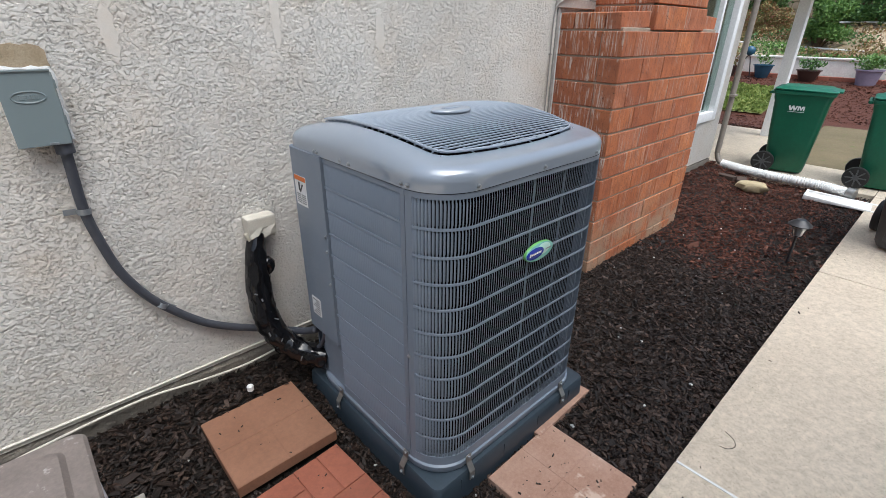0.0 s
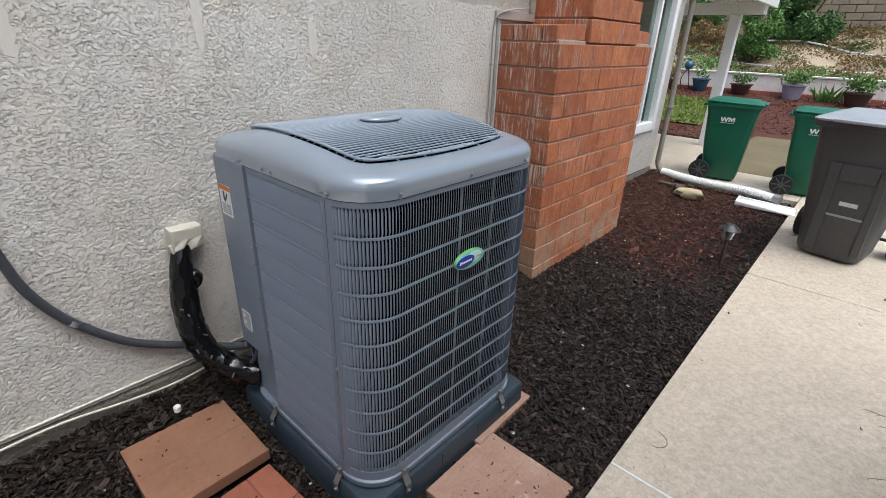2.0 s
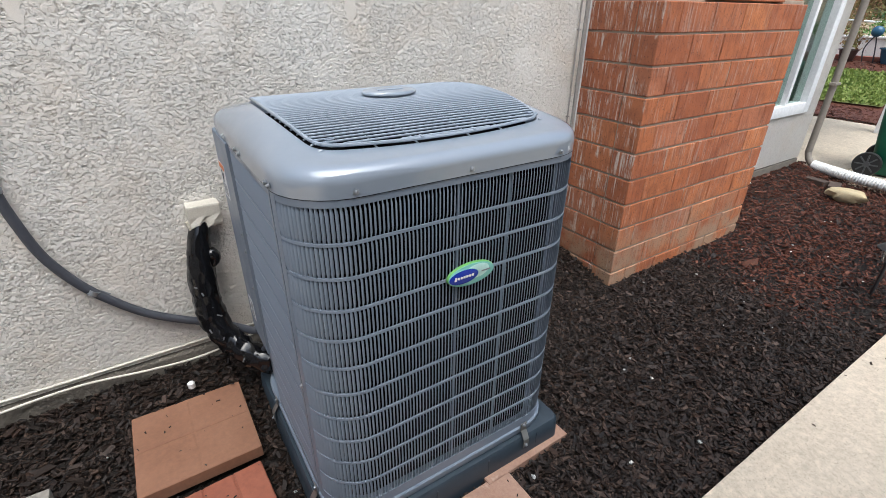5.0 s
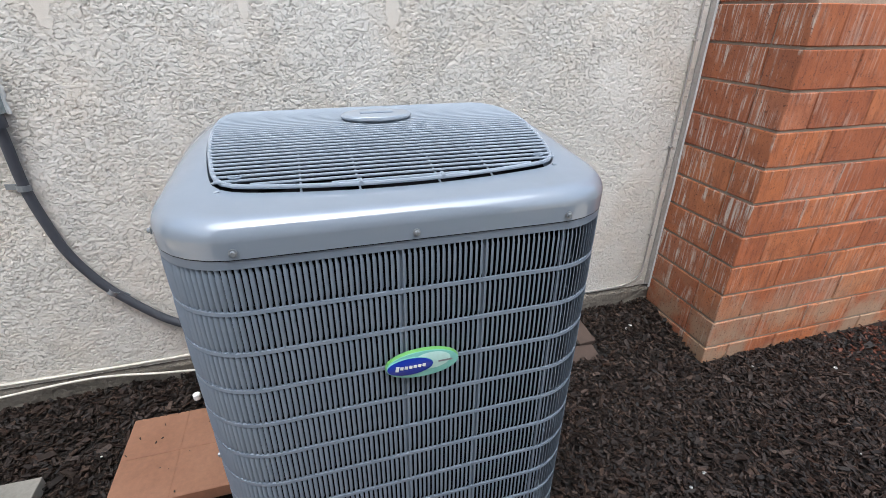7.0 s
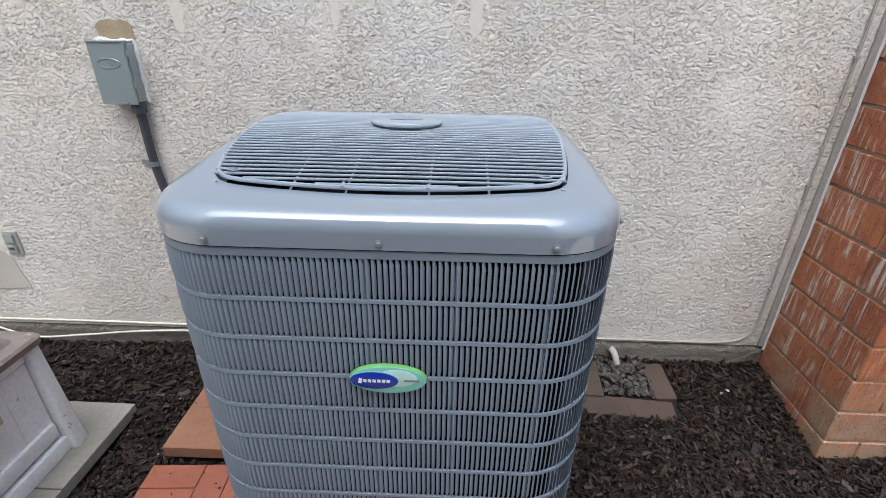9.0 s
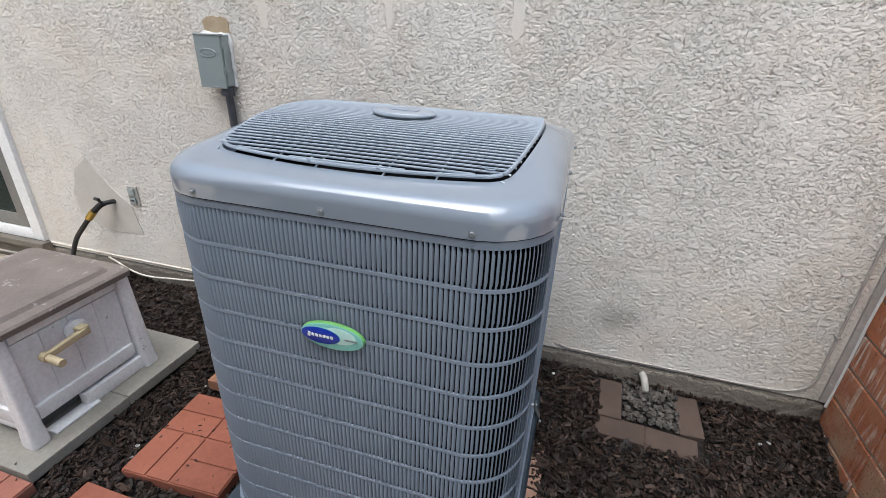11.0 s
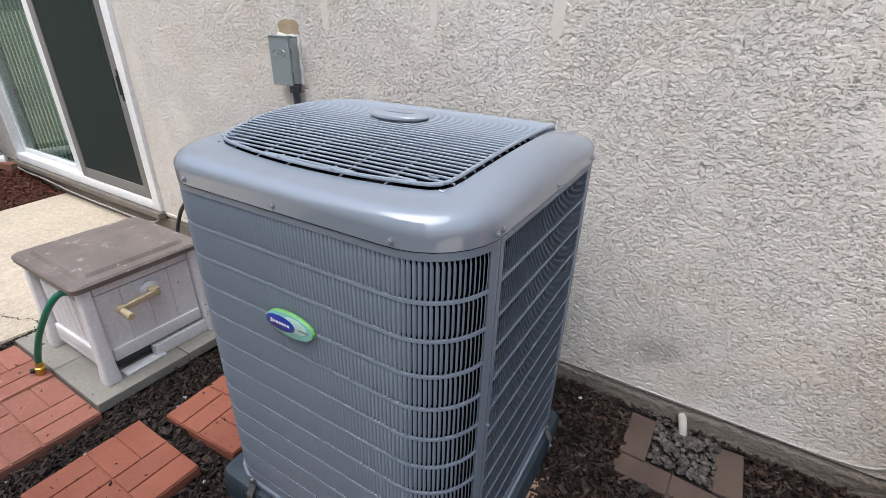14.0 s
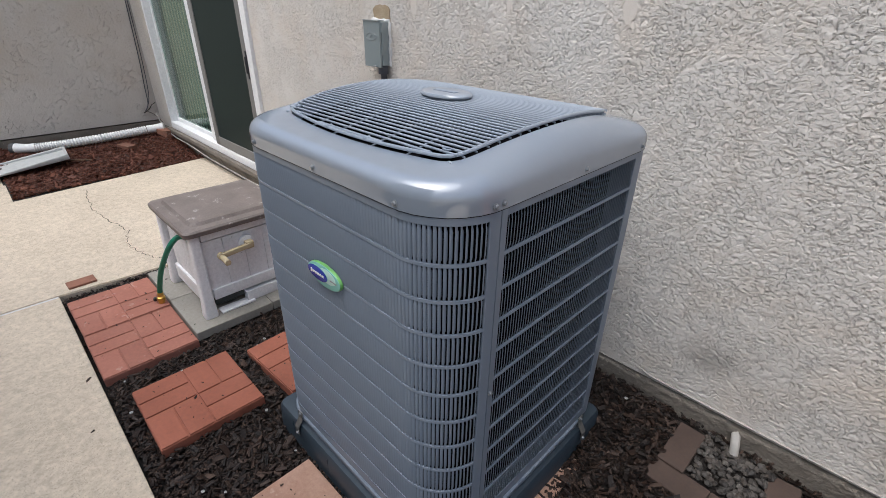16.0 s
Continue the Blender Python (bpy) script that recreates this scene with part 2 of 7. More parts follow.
def fired_brick(name):
    """Rough orange-red jumbo brick: each brick its own shade, wire-cut vertical drag marks, pits, lime on the weather side."""
    m, n, l, p = nodes_of(name)
    oi = n.new("ShaderNodeObjectInfo")
    tc = n.new("ShaderNodeTexCoord")
    off = n.new("ShaderNodeVectorMath")
    off.operation = "MULTIPLY_ADD"
    cx = n.new("ShaderNodeCombineXYZ")
    for k in range(3):
        l.new(oi.outputs["Random"], cx.inputs[k])
    l.new(cx.outputs["Vector"], off.inputs[0])
    off.inputs[1].default_value = (37, 53, 29)
    l.new(tc.outputs["Object"], off.inputs[2])
    v = off.outputs["Vector"]

    def scaled(s):
        mp = n.new("ShaderNodeMapping")
        mp.inputs["Scale"].default_value = s
        l.new(v, mp.inputs["Vector"])
        return mp.outputs["Vector"]

    base = ramp(n, l, oi.outputs["Random"], [(0.0, (0.352, 0.101, 0.0405)), (0.2, (0.528, 0.172, 0.0598)), (0.4, (0.414, 0.119, 0.0458)), (0.6, (0.581, 0.198, 0.0686)), (0.8, (0.44, 0.141, 0.0581)), (1.0, (0.502, 0.18, 0.0862))])
    cloud = noise_tex(n, l, v, 9, 4, 0.6)
    base = mix(n, l, ramp(n, l, cloud, [(0.42, (0, 0, 0)), (0.68, (0.65, 0.65, 0.65))]), base, (0.28, 0.085, 0.038))
    drag = noise_tex(n, l, scaled((55, 55, 7)), 1.0, 5, 0.7)
    base = mix(n, l, ramp(n, l, drag, [(0.50, (0, 0, 0)), (0.66, (0.55, 0.55, 0.55))]), base, (0.13, 0.042, 0.024))
    g = n.new("ShaderNodeNewGeometry")
    sep = n.new("ShaderNodeSeparateXYZ")
    l.new(g.outputs["Normal"], sep.inputs["Vector"])
    wm = n.new("ShaderNodeMapRange")
    wm.inputs["From Min"].default_value, wm.inputs["From Max"].default_value = -0.3, -0.8
    wm.inputs["To Min"].default_value, wm.inputs["To Max"].default_value = 0.30, 1.0
    l.new(sep.outputs["X"], wm.inputs["Value"])
    # faces turned to -x take a browner tone
    west_tone = n.new("ShaderNodeMath")
    west_tone.operation = "MULTIPLY_ADD"
    west_tone.inputs[1].default_value, west_tone.inputs[2].default_value = 0.42, -0.16
    l.new(wm.outputs["Result"], west_tone.inputs[0])
    base = mix(n, l, west_tone.outputs["Value"], base, (0.30, 0.130, 0.075))
    lime_s = noise_tex(n, l, scaled((70, 70, 4.5)), 1.0, 4, 0.7)
    where = noise_tex(n, l, v, 5.5, 3, 0.6)
    lime = mix(n, l, 1.0, ramp(n, l, lime_s, [(0.50, (0, 0, 0)), (0.64, (0.9, 0.9, 0.9))]), ramp(n, l, where, [(0.43, (0, 0, 0)), (0.54, (1, 1, 1))]), "MULTIPLY")
    lm = n.new("ShaderNodeMix")
    lm.data_type, lm.blend_type = "RGBA", "MULTIPLY"
    lm.inputs[0].default_value = 1.0
    l.new(lime, lm.inputs[6])
    l.new(wm.outputs["Result"], lm.inputs[7])
    base = mix(n, l, lm.outputs[2], base, (0.66, 0.60, 0.52))
    foot = n.new("ShaderNodeSeparateXYZ")
    l.new(g.outputs["Position"], foot.inputs["Vector"])
    fm = n.new("ShaderNodeMapRange")
    fm.inputs["From Min"].default_value, fm.inputs["From Max"].default_value = 0.42, 0.10
    l.new(foot.outputs["Z"], fm.inputs["Value"])
    fade = n.new("ShaderNodeMath")
    fade.operation = "MULTIPLY"
    l.new(fm.outputs["Result"], fade.inputs[0])
    l.new(ramp(n, l, noise_tex(n, l, world_coords(n, l), 5, 4, 0.6), [(0.42, (0, 0, 0)), (0.58, (0.75, 0.75, 0.75))]), fade.inputs[1])
    base = mix(n, l, fade.outputs["Value"], base, (0.42, 0.30, 0.20))
    pits = ramp(n, l, noise_tex(n, l, v, 95, 4, 0.75), [(0.575, (0, 0, 0)), (0.65, (0.85, 0.85, 0.85))])
    base = mix(n, l, pits, base, (0.09, 0.04, 0.026))
    l.new(base, p.inputs["Base Color"])
    p.inputs["Roughness"].default_value = 0.75
    fine = noise_tex(n, l, v, 100, 5, 0.75)
    bump(n, l, fine, p, 0.9, 0.004)
    return m


def plain(name, colour, rough=0.5, metal=0.0, emit=None):
    m, n, l, p = nodes_of(name)
    v = world_coords(n, l)
    f = noise_tex(n, l, v, 35, 4, 0.6)
    l.new(ramp(n, l, f, [(0.3, tuple(x * 0.88 for x in colour)), (0.7, tuple(min(1, x * 1.06) for x in colour))]), p.inputs["Base Color"])
    p.inputs["Roughness"].default_value, p.inputs["Metallic"].default_value = rough, metal
    return m


def cabinet_paint(name, colour, rough=0.5, coat=1.0, coat_rough=0.02, spec=0.3):
    """Baked enamel on sheet steel: an even coat, faint dust and orange peel."""
    m, n, l, p = nodes_of(name)
    v = world_coords(n, l)
    dust = noise_tex(n, l, v, 9, 5, 0.7)
    c = mix(n, l, ramp(n, l, dust, [(0.5, (0, 0, 0)), (0.85, (0.16, 0.16, 0.16))]), colour, (0.30, 0.30, 0.29))
    l.new(c, p.inputs["Base Color"])
    l.new(ramp(n, l, dust, [(0.3, (rough * 0.85,) * 3), (0.75, (min(1, rough * 1.3),) * 3)]), p.inputs["Roughness"])
    p.inputs["Specular IOR Level"].default_value = spec
    p.inputs["Coat Weight"].default_value, p.inputs["Coat Roughness"].default_value = coat, coat_rough
    p.inputs["Coat IOR"].default_value = 2.0
    wave = noise_tex(n, l, v, 14, 2)
    low = bump(n, l, wave, None, 0.25, 0.0012)
    bump(n, l, noise_tex(n, l, v, 320, 2), p, 0.10, 0.0005, low)
    return m


M_STUCCO = stucco("stucco", (0.66, 0.62, 0.565), (0.77, 0.73, 0.675), (0.67, 0.575, 0.475))
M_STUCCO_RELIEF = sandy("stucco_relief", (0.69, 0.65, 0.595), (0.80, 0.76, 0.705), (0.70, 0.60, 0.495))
# darker copy of the house stucco, the patio wall's shade in its colour
M_STUCCO_FAR = flecked("stucco_shaded", (0.51, 0.476, 0.435), (0.59, 0.55, 0.506), (0.48, 0.42, 0.352))
M_LIGHT_BLOCK = grainy("light_block_dark", (0.13, 0.115, 0.10), (0.21, 0.19, 0.165), 2.5, 0.9, bump_d=0.004)
M_FOUND = grainy("foundation", (0.1312, 0.1158, 0.09649), (0.2239, 0.1969, 0.1622), 7, 0.95, bump_d=0.016, spots=((0.278, 0.2548, 0.2162), 30, 0.64))
M_CONC = speckled("broom_concrete", (0.508, 0.431, 0.329), (0.648, 0.558, 0.439))
M_SLABGREY = grainy("grey_paver", (0.24, 0.225, 0.195), (0.34, 0.318, 0.28), 4, 0.92, bump_d=0.002)
M_PAVER = grainy("red_paver", (0.23, 0.072, 0.041), (0.325, 0.112, 0.068), 4, 0.85, bump_d=0.0015, spots=((0.22, 0.09, 0.06), 45, 0.68), rnd=0.10)
M_PAVER_PINK = grainy("pink_paver", (0.29, 0.110, 0.075), (0.38, 0.160, 0.115), 4, 0.88, bump_d=0.0015, spots=((0.40, 0.22, 0.17), 12, 0.62), rnd=0.10)
M_PAVER_TAN = grainy("tan_paver", (0.22, 0.104, 0.060), (0.29, 0.146, 0.088), 5, 0.85, bump_d=0.0015, spots=((0.22, 0.12, 0.08), 40, 0.70))
M_PAVER_OLD = grainy("stained_paver", (0.31, 0.170, 0.115), (0.42, 0.27, 0.20), 6, 0.9, bump_d=0.002, spots=((0.50, 0.37, 0.29), 7, 0.60))
M_EDGER = grainy("brown_edger", (0.05191, 0.03432, 0.02652), (0.08951, 0.06047, 0.0468), 6, 0.9, bump_d=0.002)
M_SOIL = bark("soil", ((0.006, 0.005, 0.004), (0.018, 0.013, 0.010)), True)
M_BARK = bark("dark_bark", ((0.006763, 0.004434, 0.003498), (0.02555, 0.01432, 0.009534), (0.01127, 0.007164, 0.005405), (0.0541, 0.03001, 0.02034), (0.01729, 0.009895, 0.006995), (0.009022, 0.006139, 0.004769), (0.09391, 0.06003, 0.04387), (0.01353, 0.008526, 0.006359), (0.03531, 0.0191, 0.01272)))
M_BARKRED = bark("red_bark", ((0.06825, 0.021, 0.0126), (0.1365, 0.042, 0.02205), (0.08925, 0.0273, 0.01575), (0.1785, 0.0609, 0.0315), (0.03675, 0.0168, 0.01155)))
M_BRICK = fired_brick("fired_brick")
M_MORTAR = grainy("mortar", (0.30, 0.245, 0.185), (0.44, 0.37, 0.29), 12, 0.95, bump_d=0.004)
# the cabinet's one enamel, light and shade mixed into each part's colour
M_ENAMEL_LIT = cabinet_paint("enamel_lit", (0.25, 0.29, 0.345), 0.5, 1.0, 0.02)
M_ENAMEL_SHADED = cabinet_paint("enamel_shaded", (0.184, 0.2207, 0.2732), 0.42, 0.15, 0.25)
M_SLAT_SHADED = cabinet_paint("slat_shaded", (0.2192, 0.2618, 0.3223), 0.45, 0.0, 0.3)
# near-black, so the gaps into the unit look deeply shaded
M_ACBLACK = plain("interior_shade", (0.004, 0.004, 0.005), 0.9)
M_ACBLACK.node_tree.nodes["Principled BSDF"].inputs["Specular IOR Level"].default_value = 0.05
M_ROD_LIT = cabinet_paint("rod_lit", (0.30, 0.345, 0.40), 0.35, 0.6, 0.08, 0.5)
M_PAD = grainy("pad_plastic", (0.022, 0.036, 0.050), (0.034, 0.051, 0.068), 4, 0.5, bump_d=0.0006)
M_STEEL = plain("zinc_steel", (0.30, 0.32, 0.34), 0.35, 0.5)
M_BRACKET = plain("dull_steel", (0.28, 0.28, 0.27), 0.45, 0.8)
M_WHITE = grainy("white_vinyl", (0.78, 0.785, 0.79), (0.86, 0.865, 0.87), 3, 0.45)
M_TRIM = grainy("grey_trim", (0.33, 0.31, 0.285), (0.45, 0.43, 0.395), 7, 0.8, bump_d=0.004, spots=((0.58, 0.57, 0.55), 14, 0.62))
M_CABLE = plain("cable_white", (0.68, 0.64, 0.56), 0.6)
M_CONDUIT = plain("conduit_grey", (0.060, 0.064, 0.078), 0.5)
M_BOXGREY = cabinet_paint("switchbox_grey", (0.215, 0.265, 0.275), 0.5)
M_CAULK = plain("caulk", (0.72, 0.72, 0.70), 0.8)
M_COVER = grainy("cream_cover", (0.52, 0.48, 0.40), (0.64, 0.60, 0.52), 12, 0.85, bump_d=0.002)
M_FOAM = grainy("foam", (0.60, 0.55, 0.42), (0.76, 0.72, 0.62), 30, 0.9, bump_d=0.006)
M_PATCH = grainy("raw_plaster", (0.34, 0.25, 0.15), (0.48, 0.39, 0.27), 14, 0.95, bump_d=0.005)
M_DAMP = grainy("damp_patch", (0.48, 0.45, 0.405), (0.56, 0.525, 0.475), 10, 0.95, bump_d=0.003)
M_TAPE = plain("black_tape", (0.005, 0.005, 0.006), 0.14)
tn, tl = M_TAPE.node_tree.nodes, M_TAPE.node_tree.links
fold = tn.new("ShaderNodeTexVoronoi")
fold.feature = "F1"
fold.inputs["Scale"].default_value = 22
tl.new(world_coords(tn, tl, (1, 1, 0.6)), fold.inputs["Vector"])
bump(tn, tl, fold.outputs["Distance"], tn["Principled BSDF"], 0.7, 0.012)
M_RUBBER = plain("black_rubber", (0.018, 0.018, 0.018), 0.55)
M_BRASS = plain("brass", (0.62, 0.40, 0.10), 0.35, 0.8)
M_HOSE = plain("green_hose", (0.012, 0.17, 0.10), 0.4)
M_RESIN = grainy("white_resin", (0.79, 0.79, 0.80), (0.88, 0.88, 0.89), 5, 0.55, bump_d=0.0008, spots=((0.30, 0.27, 0.25), 22, 0.665), stretch=(1, 1, 1))
M_LID = grainy("taupe_resin", (0.1452, 0.1188, 0.1038), (0.2376, 0.198, 0.176), 7, 0.6, bump_d=0.002, spots=((0.3872, 0.352, 0.3256), 14, 0.61))
M_CRANK = plain("beige_plastic", (0.50, 0.42, 0.265), 0.5)
M_GREENBIN = grainy("green_bin", (0.003, 0.085, 0.044), (0.005, 0.115, 0.060), 3, 0.45)
M_GREENLID = grainy("green_lid", (0.005, 0.115, 0.065), (0.008, 0.15, 0.085), 3, 0.4)
M_GREYBIN = grainy("grey_bin", (0.062, 0.062, 0.064), (0.085, 0.085, 0.087), 3, 0.5)
M_GREYLID = grainy("grey_lid", (0.30, 0.32, 0.34), (0.40, 0.42, 0.44), 3, 0.45)
M_LOGO = plain("logo_white", (0.75, 0.78, 0.76), 0.5)
M_CORR = plain("corrugated_white", (0.80, 0.80, 0.78), 0.5)
M_PVC = plain("grey_pvc", (0.44, 0.42, 0.385), 0.6)
M_SPOKE = plain("spoke_grey", (0.075, 0.078, 0.08), 0.5)
M_CORRGREY = plain("corrugated_grey", (0.50, 0.51, 0.50), 0.5)
M_SPOUT = plain("downspout_beige", (0.26, 0.23, 0.195), 0.5)
M_ROCK = grainy("tan_rock", (0.40, 0.31, 0.17), (0.56, 0.47, 0.31), 8, 0.9, bump_d=0.006)
M_PEBBLE = leafy("pebbles", ((0.0396, 0.03432, 0.0297), (0.0792, 0.06996, 0.06072), (0.0198, 0.01716, 0.01518), (0.0561, 0.04488, 0.03564), (0.1254, 0.1155, 0.1023)), 0.7)
M_GRASS = leafy("grass", ((0.13, 0.20, 0.035), (0.22, 0.29, 0.06), (0.32, 0.36, 0.10)), 0.7)
M_LAWN = grainy("lawn_soil", (0.10, 0.13, 0.03), (0.19, 0.20, 0.06), 2, 0.95, bump_d=0.01)
M_DRY = grainy("dry_ground", (0.125, 0.100, 0.050), (0.20, 0.158, 0.088), 1.5, 0.95, bump_d=0.008, spots=((0.12, 0.14, 0.04), 8, 0.6))
M_HILL = grainy("hill_soil", (0.3247, 0.246, 0.1525), (0.5117, 0.4133, 0.2854), 0.8, 0.95, bump_d=0.02)
M_LEAF = leafy("leaf_green", ((0.05625, 0.1375, 0.025), (0.1125, 0.225, 0.04375), (0.175, 0.3, 0.06875), (0.0875, 0.175, 0.0375)))
M_LEAFDARK = leafy("leaf_dark", ((0.0352, 0.096, 0.024), (0.08, 0.176, 0.0416), (0.136, 0.24, 0.0608)))
M_LEAFDRY = leafy("leaf_dry", ((0.276, 0.115, 0.0575), (0.1725, 0.1725, 0.05175), (0.368, 0.2185, 0.1035), (0.115, 0.1495, 0.04025), (0.23, 0.08625, 0.05175)), 0.8)
M_TWIGDARK = plain("dry_leaf", (0.035, 0.024, 0.018), 0.8)
M_TWIG = plain("twig", (0.13, 0.085, 0.05), 0.85)
M_WHITEWALL = grainy("whitewash", (0.80, 0.765, 0.71), (0.90, 0.87, 0.81), 2.2, 0.9, bump_d=0.003, spots=((0.50, 0.42, 0.33), 5, 0.62))
M_CMU = grainy("slump_block", (0.30, 0.245, 0.175), (0.42, 0.35, 0.26), 3, 0.95, bump_d=0.006, rnd=0.12)
M_REDBRICK = grainy("edging_brick", (0.28, 0.09, 0.06), (0.38, 0.14, 0.09), 6, 0.85, rnd=0.15)
M_BRICKBROWN = grainy("brown_brick", (0.17, 0.075, 0.048), (0.25, 0.115, 0.075), 9, 0.9, bump_d=0.003, spots=((0.30, 0.22, 0.17), 16, 0.62), rnd=0.25)
M_BLUEPOT = plain("blue_glaze", (0.03, 0.10, 0.17), 0.25)
M_LILAC = plain("lilac_pot", (0.30, 0.25, 0.34), 0.5)
M_BROWNPOT = plain("brown_pot", (0.06, 0.035, 0.03), 0.3)
M_BLUE = plain("badge_blue", (0.012, 0.035, 0.34), 0.25)
M_TEAL = plain("badge_teal", (0.22, 0.53, 0.46), 0.25)
M_LIME = plain("badge_lime", (0.17, 0.44, 0.12), 0.3)
M_SWEEP = plain("badge_sweep", (0.50, 0.74, 0.68), 0.25)
M_SILVER = plain("badge_silver", (0.70, 0.74, 0.78), 0.3)
M_LABEL = plain("label_white", (0.74, 0.75, 0.76), 0.45)
M_ORANGE = plain("label_orange", (0.62, 0.15, 0.02), 0.45)
M_INK = plain("label_ink", (0.03, 0.03, 0.035), 0.5)
M_INKGREY = plain("label_grey", (0.225, 0.2325, 0.24), 0.5)
M_LAMPBLACK = plain("lamp_black", (0.03, 0.03, 0.032), 0.4)
M_BLIND = plain("blind_slats", (0.15, 0.20, 0.175), 0.6)
M_SHADE_DARK = plain("shade_dark", (0.06, 0.07, 0.065), 0.9)
M_SCREENFRAME = plain("screen_frame", (0.20, 0.195, 0.185), 0.5)
M_GROUND = grainy("far_ground", (0.20, 0.16, 0.10), (0.30, 0.25, 0.16), 0.2, 0.95)


def glass(name, tint, rough=0.02):
    m, n, l, p = nodes_of(name)
    p.inputs["Base Color"].default_value = (*tint, 1)
    p.inputs["Transmission Weight"].default_value = 1.0
    p.inputs["Roughness"].default_value = rough
    p.inputs["IOR"].default_value = 1.45
    return m


M_GLASS = glass("tinted_glass", (0.55, 0.72, 0.64))
M_LAMPGLASS = glass("lamp_glass", (0.9, 0.9, 0.88), 0.15)


def insect_mesh(name):
    """A dark woven door screen, half see-through."""
    m, n, l, p = nodes_of(name)
    p.inputs["Base Color"].default_value = (0.010, 0.022, 0.019, 1)
    p.inputs["Roughness"].default_value = 0.6
    p.inputs["Alpha"].default_value = 0.80
    return m


M_SCREEN = insect_mesh("door_screen")


# ---- mesh helpers ----
def empty(name, label, category, group="", at=(0, 0, 0), kind=""):
    e = new(name)
    e.location = at
    return tagged(e, label, category, group, kind)


def finish(name, bm, mat, smooth=False):
    me = bpy.data.meshes.new(name)
    bmesh.ops.recalc_face_normals(bm, faces=bm.faces)
    bm.to_mesh(me)
    bm.free()
    for m in (mat if isinstance(mat, (list, tuple)) else (mat,)):
        me.materials.append(m)
    if smooth:
        me.shade_smooth()
        if smooth != "all":
            me.set_sharp_from_angle(angle=radians(38))
    return me


def part(name, bm, mat, parent, label="", smooth=False, kind=""):
    ob = new(name, finish(name, bm, mat, smooth) if isinstance(bm, bmesh.types.BMesh) else bm)
    ob.parent = parent
    if parent is not None:
        ob.matrix_parent_inverse = Matrix.Translation(-Vector(parent.location)) if parent.parent is None and parent.type == "EMPTY" else Matrix.Identity(4)
    return tagged(ob, label, kind=kind)


def thing(name, bm, mat, label, category, group="", kind="", smooth=False):
    return tagged(new(name, finish(name, bm, mat, smooth)), label, category, group, kind)


def box(x0, x1, y0, y1, z0, z1, bevel=0.0, bm=None, segs=2):
    bm2 = bmesh.new()
    v = [bm2.verts.new((x, y, z)) for z in (z0, z1) for x, y in ((x0, y0), (x1, y0), (x1, y1), (x0, y1))]
    for f in ((3, 2, 1, 0), (4, 5, 6, 7), (0, 1, 5, 4), (1, 2, 6, 5), (2, 3, 7, 6), (3, 0, 4, 7)):
        bm2.faces.new([v[k] for k in f])
    if bevel:
        bmesh.ops.bevel(bm2, geom=bm2.edges[:], offset=bevel, segments=segs, affect="EDGES", profile=0.6)
    return merge(bm, bm2)


def merge(bm, other):
    if bm is None:
        return other
    me = bpy.data.meshes.new("scrap")
    other.to_mesh(me)
    other.free()
    bm.from_mesh(me)
    bpy.data.meshes.remove(me)
    return bm


def turn(bm, m):
    bmesh.ops.transform(bm, matrix=m, verts=bm.verts)
    return bm


def tube(points, radius, sides=10, bm=None, cap=True):
    """A round bar along points; radius is one number or one for each point."""
    bm2 = bmesh.new()
    pts = [Vector(p) for p in points]
    radii = radius if isinstance(radius, (list, tuple)) else [radius] * len(pts)
    rings, ref = [], None
    for k, p in enumerate(pts):
        d = (pts[min(k + 1, len(pts) - 1)] - pts[max(k - 1, 0)]).normalized()
        if ref is None:
            ref = d.orthogonal().normalized()
        ref = (ref - d * ref.dot(d)).normalized()
        side = d.cross(ref)
        rings.append([bm2.verts.new(p + (ref * math.cos(a) + side * math.sin(a)) * radii[k]) for a in (2 * math.pi * i / sides for i in range(sides))])
    for a, b in zip(rings, rings[1:]):
        for i in range(sides):
            bm2.faces.new((a[i], a[(i + 1) % sides], b[(i + 1) % sides], b[i]))
    if cap:
        bm2.faces.new(rings[0][::-1]), bm2.faces.new(rings[-1])
    return merge(bm, bm2)


def smooth_path(points, per=8):
    """Points on a Catmull-Rom curve through the given ones."""
    p = [Vector(q) for q in points]
    p = [p[0] * 2 - p[1], *p, p[-1] * 2 - p[-2]]
    out = []
    for a, b, c, d in zip(p, p[1:], p[2:], p[3:]):
        for k in range(per):
            t = k / per
            out.append(0.5 * (2 * b + (c - a) * t + (2 * a - 5 * b + 4 * c - d) * t * t + (3 * b - a - 3 * c + d) * t ** 3))
    return out + [p[-2]]


def round_rect(x0, x1, y0, y1, r, n=8):
    """A rounded rectangle, anticlockwise from the middle of its low-y side."""
    out = []
    for cx, cy, a0 in ((x1 - r, y0 + r, -90), (x1 - r, y1 - r, 0), (x0 + r, y1 - r, 90), (x0 + r, y0 + r, 180)):
        for k in range(n + 1):
            a = radians(a0 + 90 * k / n)
            out.append((cx + r * math.cos(a), cy + r * math.sin(a)))
    return out


def loft(rings, bm=None, cap0=True, cap1=True, closed=True):
    bm2 = bmesh.new()
    rows = [[bm2.verts.new(p) for p in ring] for ring in rings]
    for a, b in zip(rows, rows[1:]):
        m = len(a)
        for i in range(m if closed else m - 1):
            bm2.faces.new((a[i], a[(i + 1) % m], b[(i + 1) % m], b[i]))
    if cap0:
        bm2.faces.new(rows[0][::-1])
    if cap1:
        bm2.faces.new(rows[-1])
    return merge(bm, bm2)


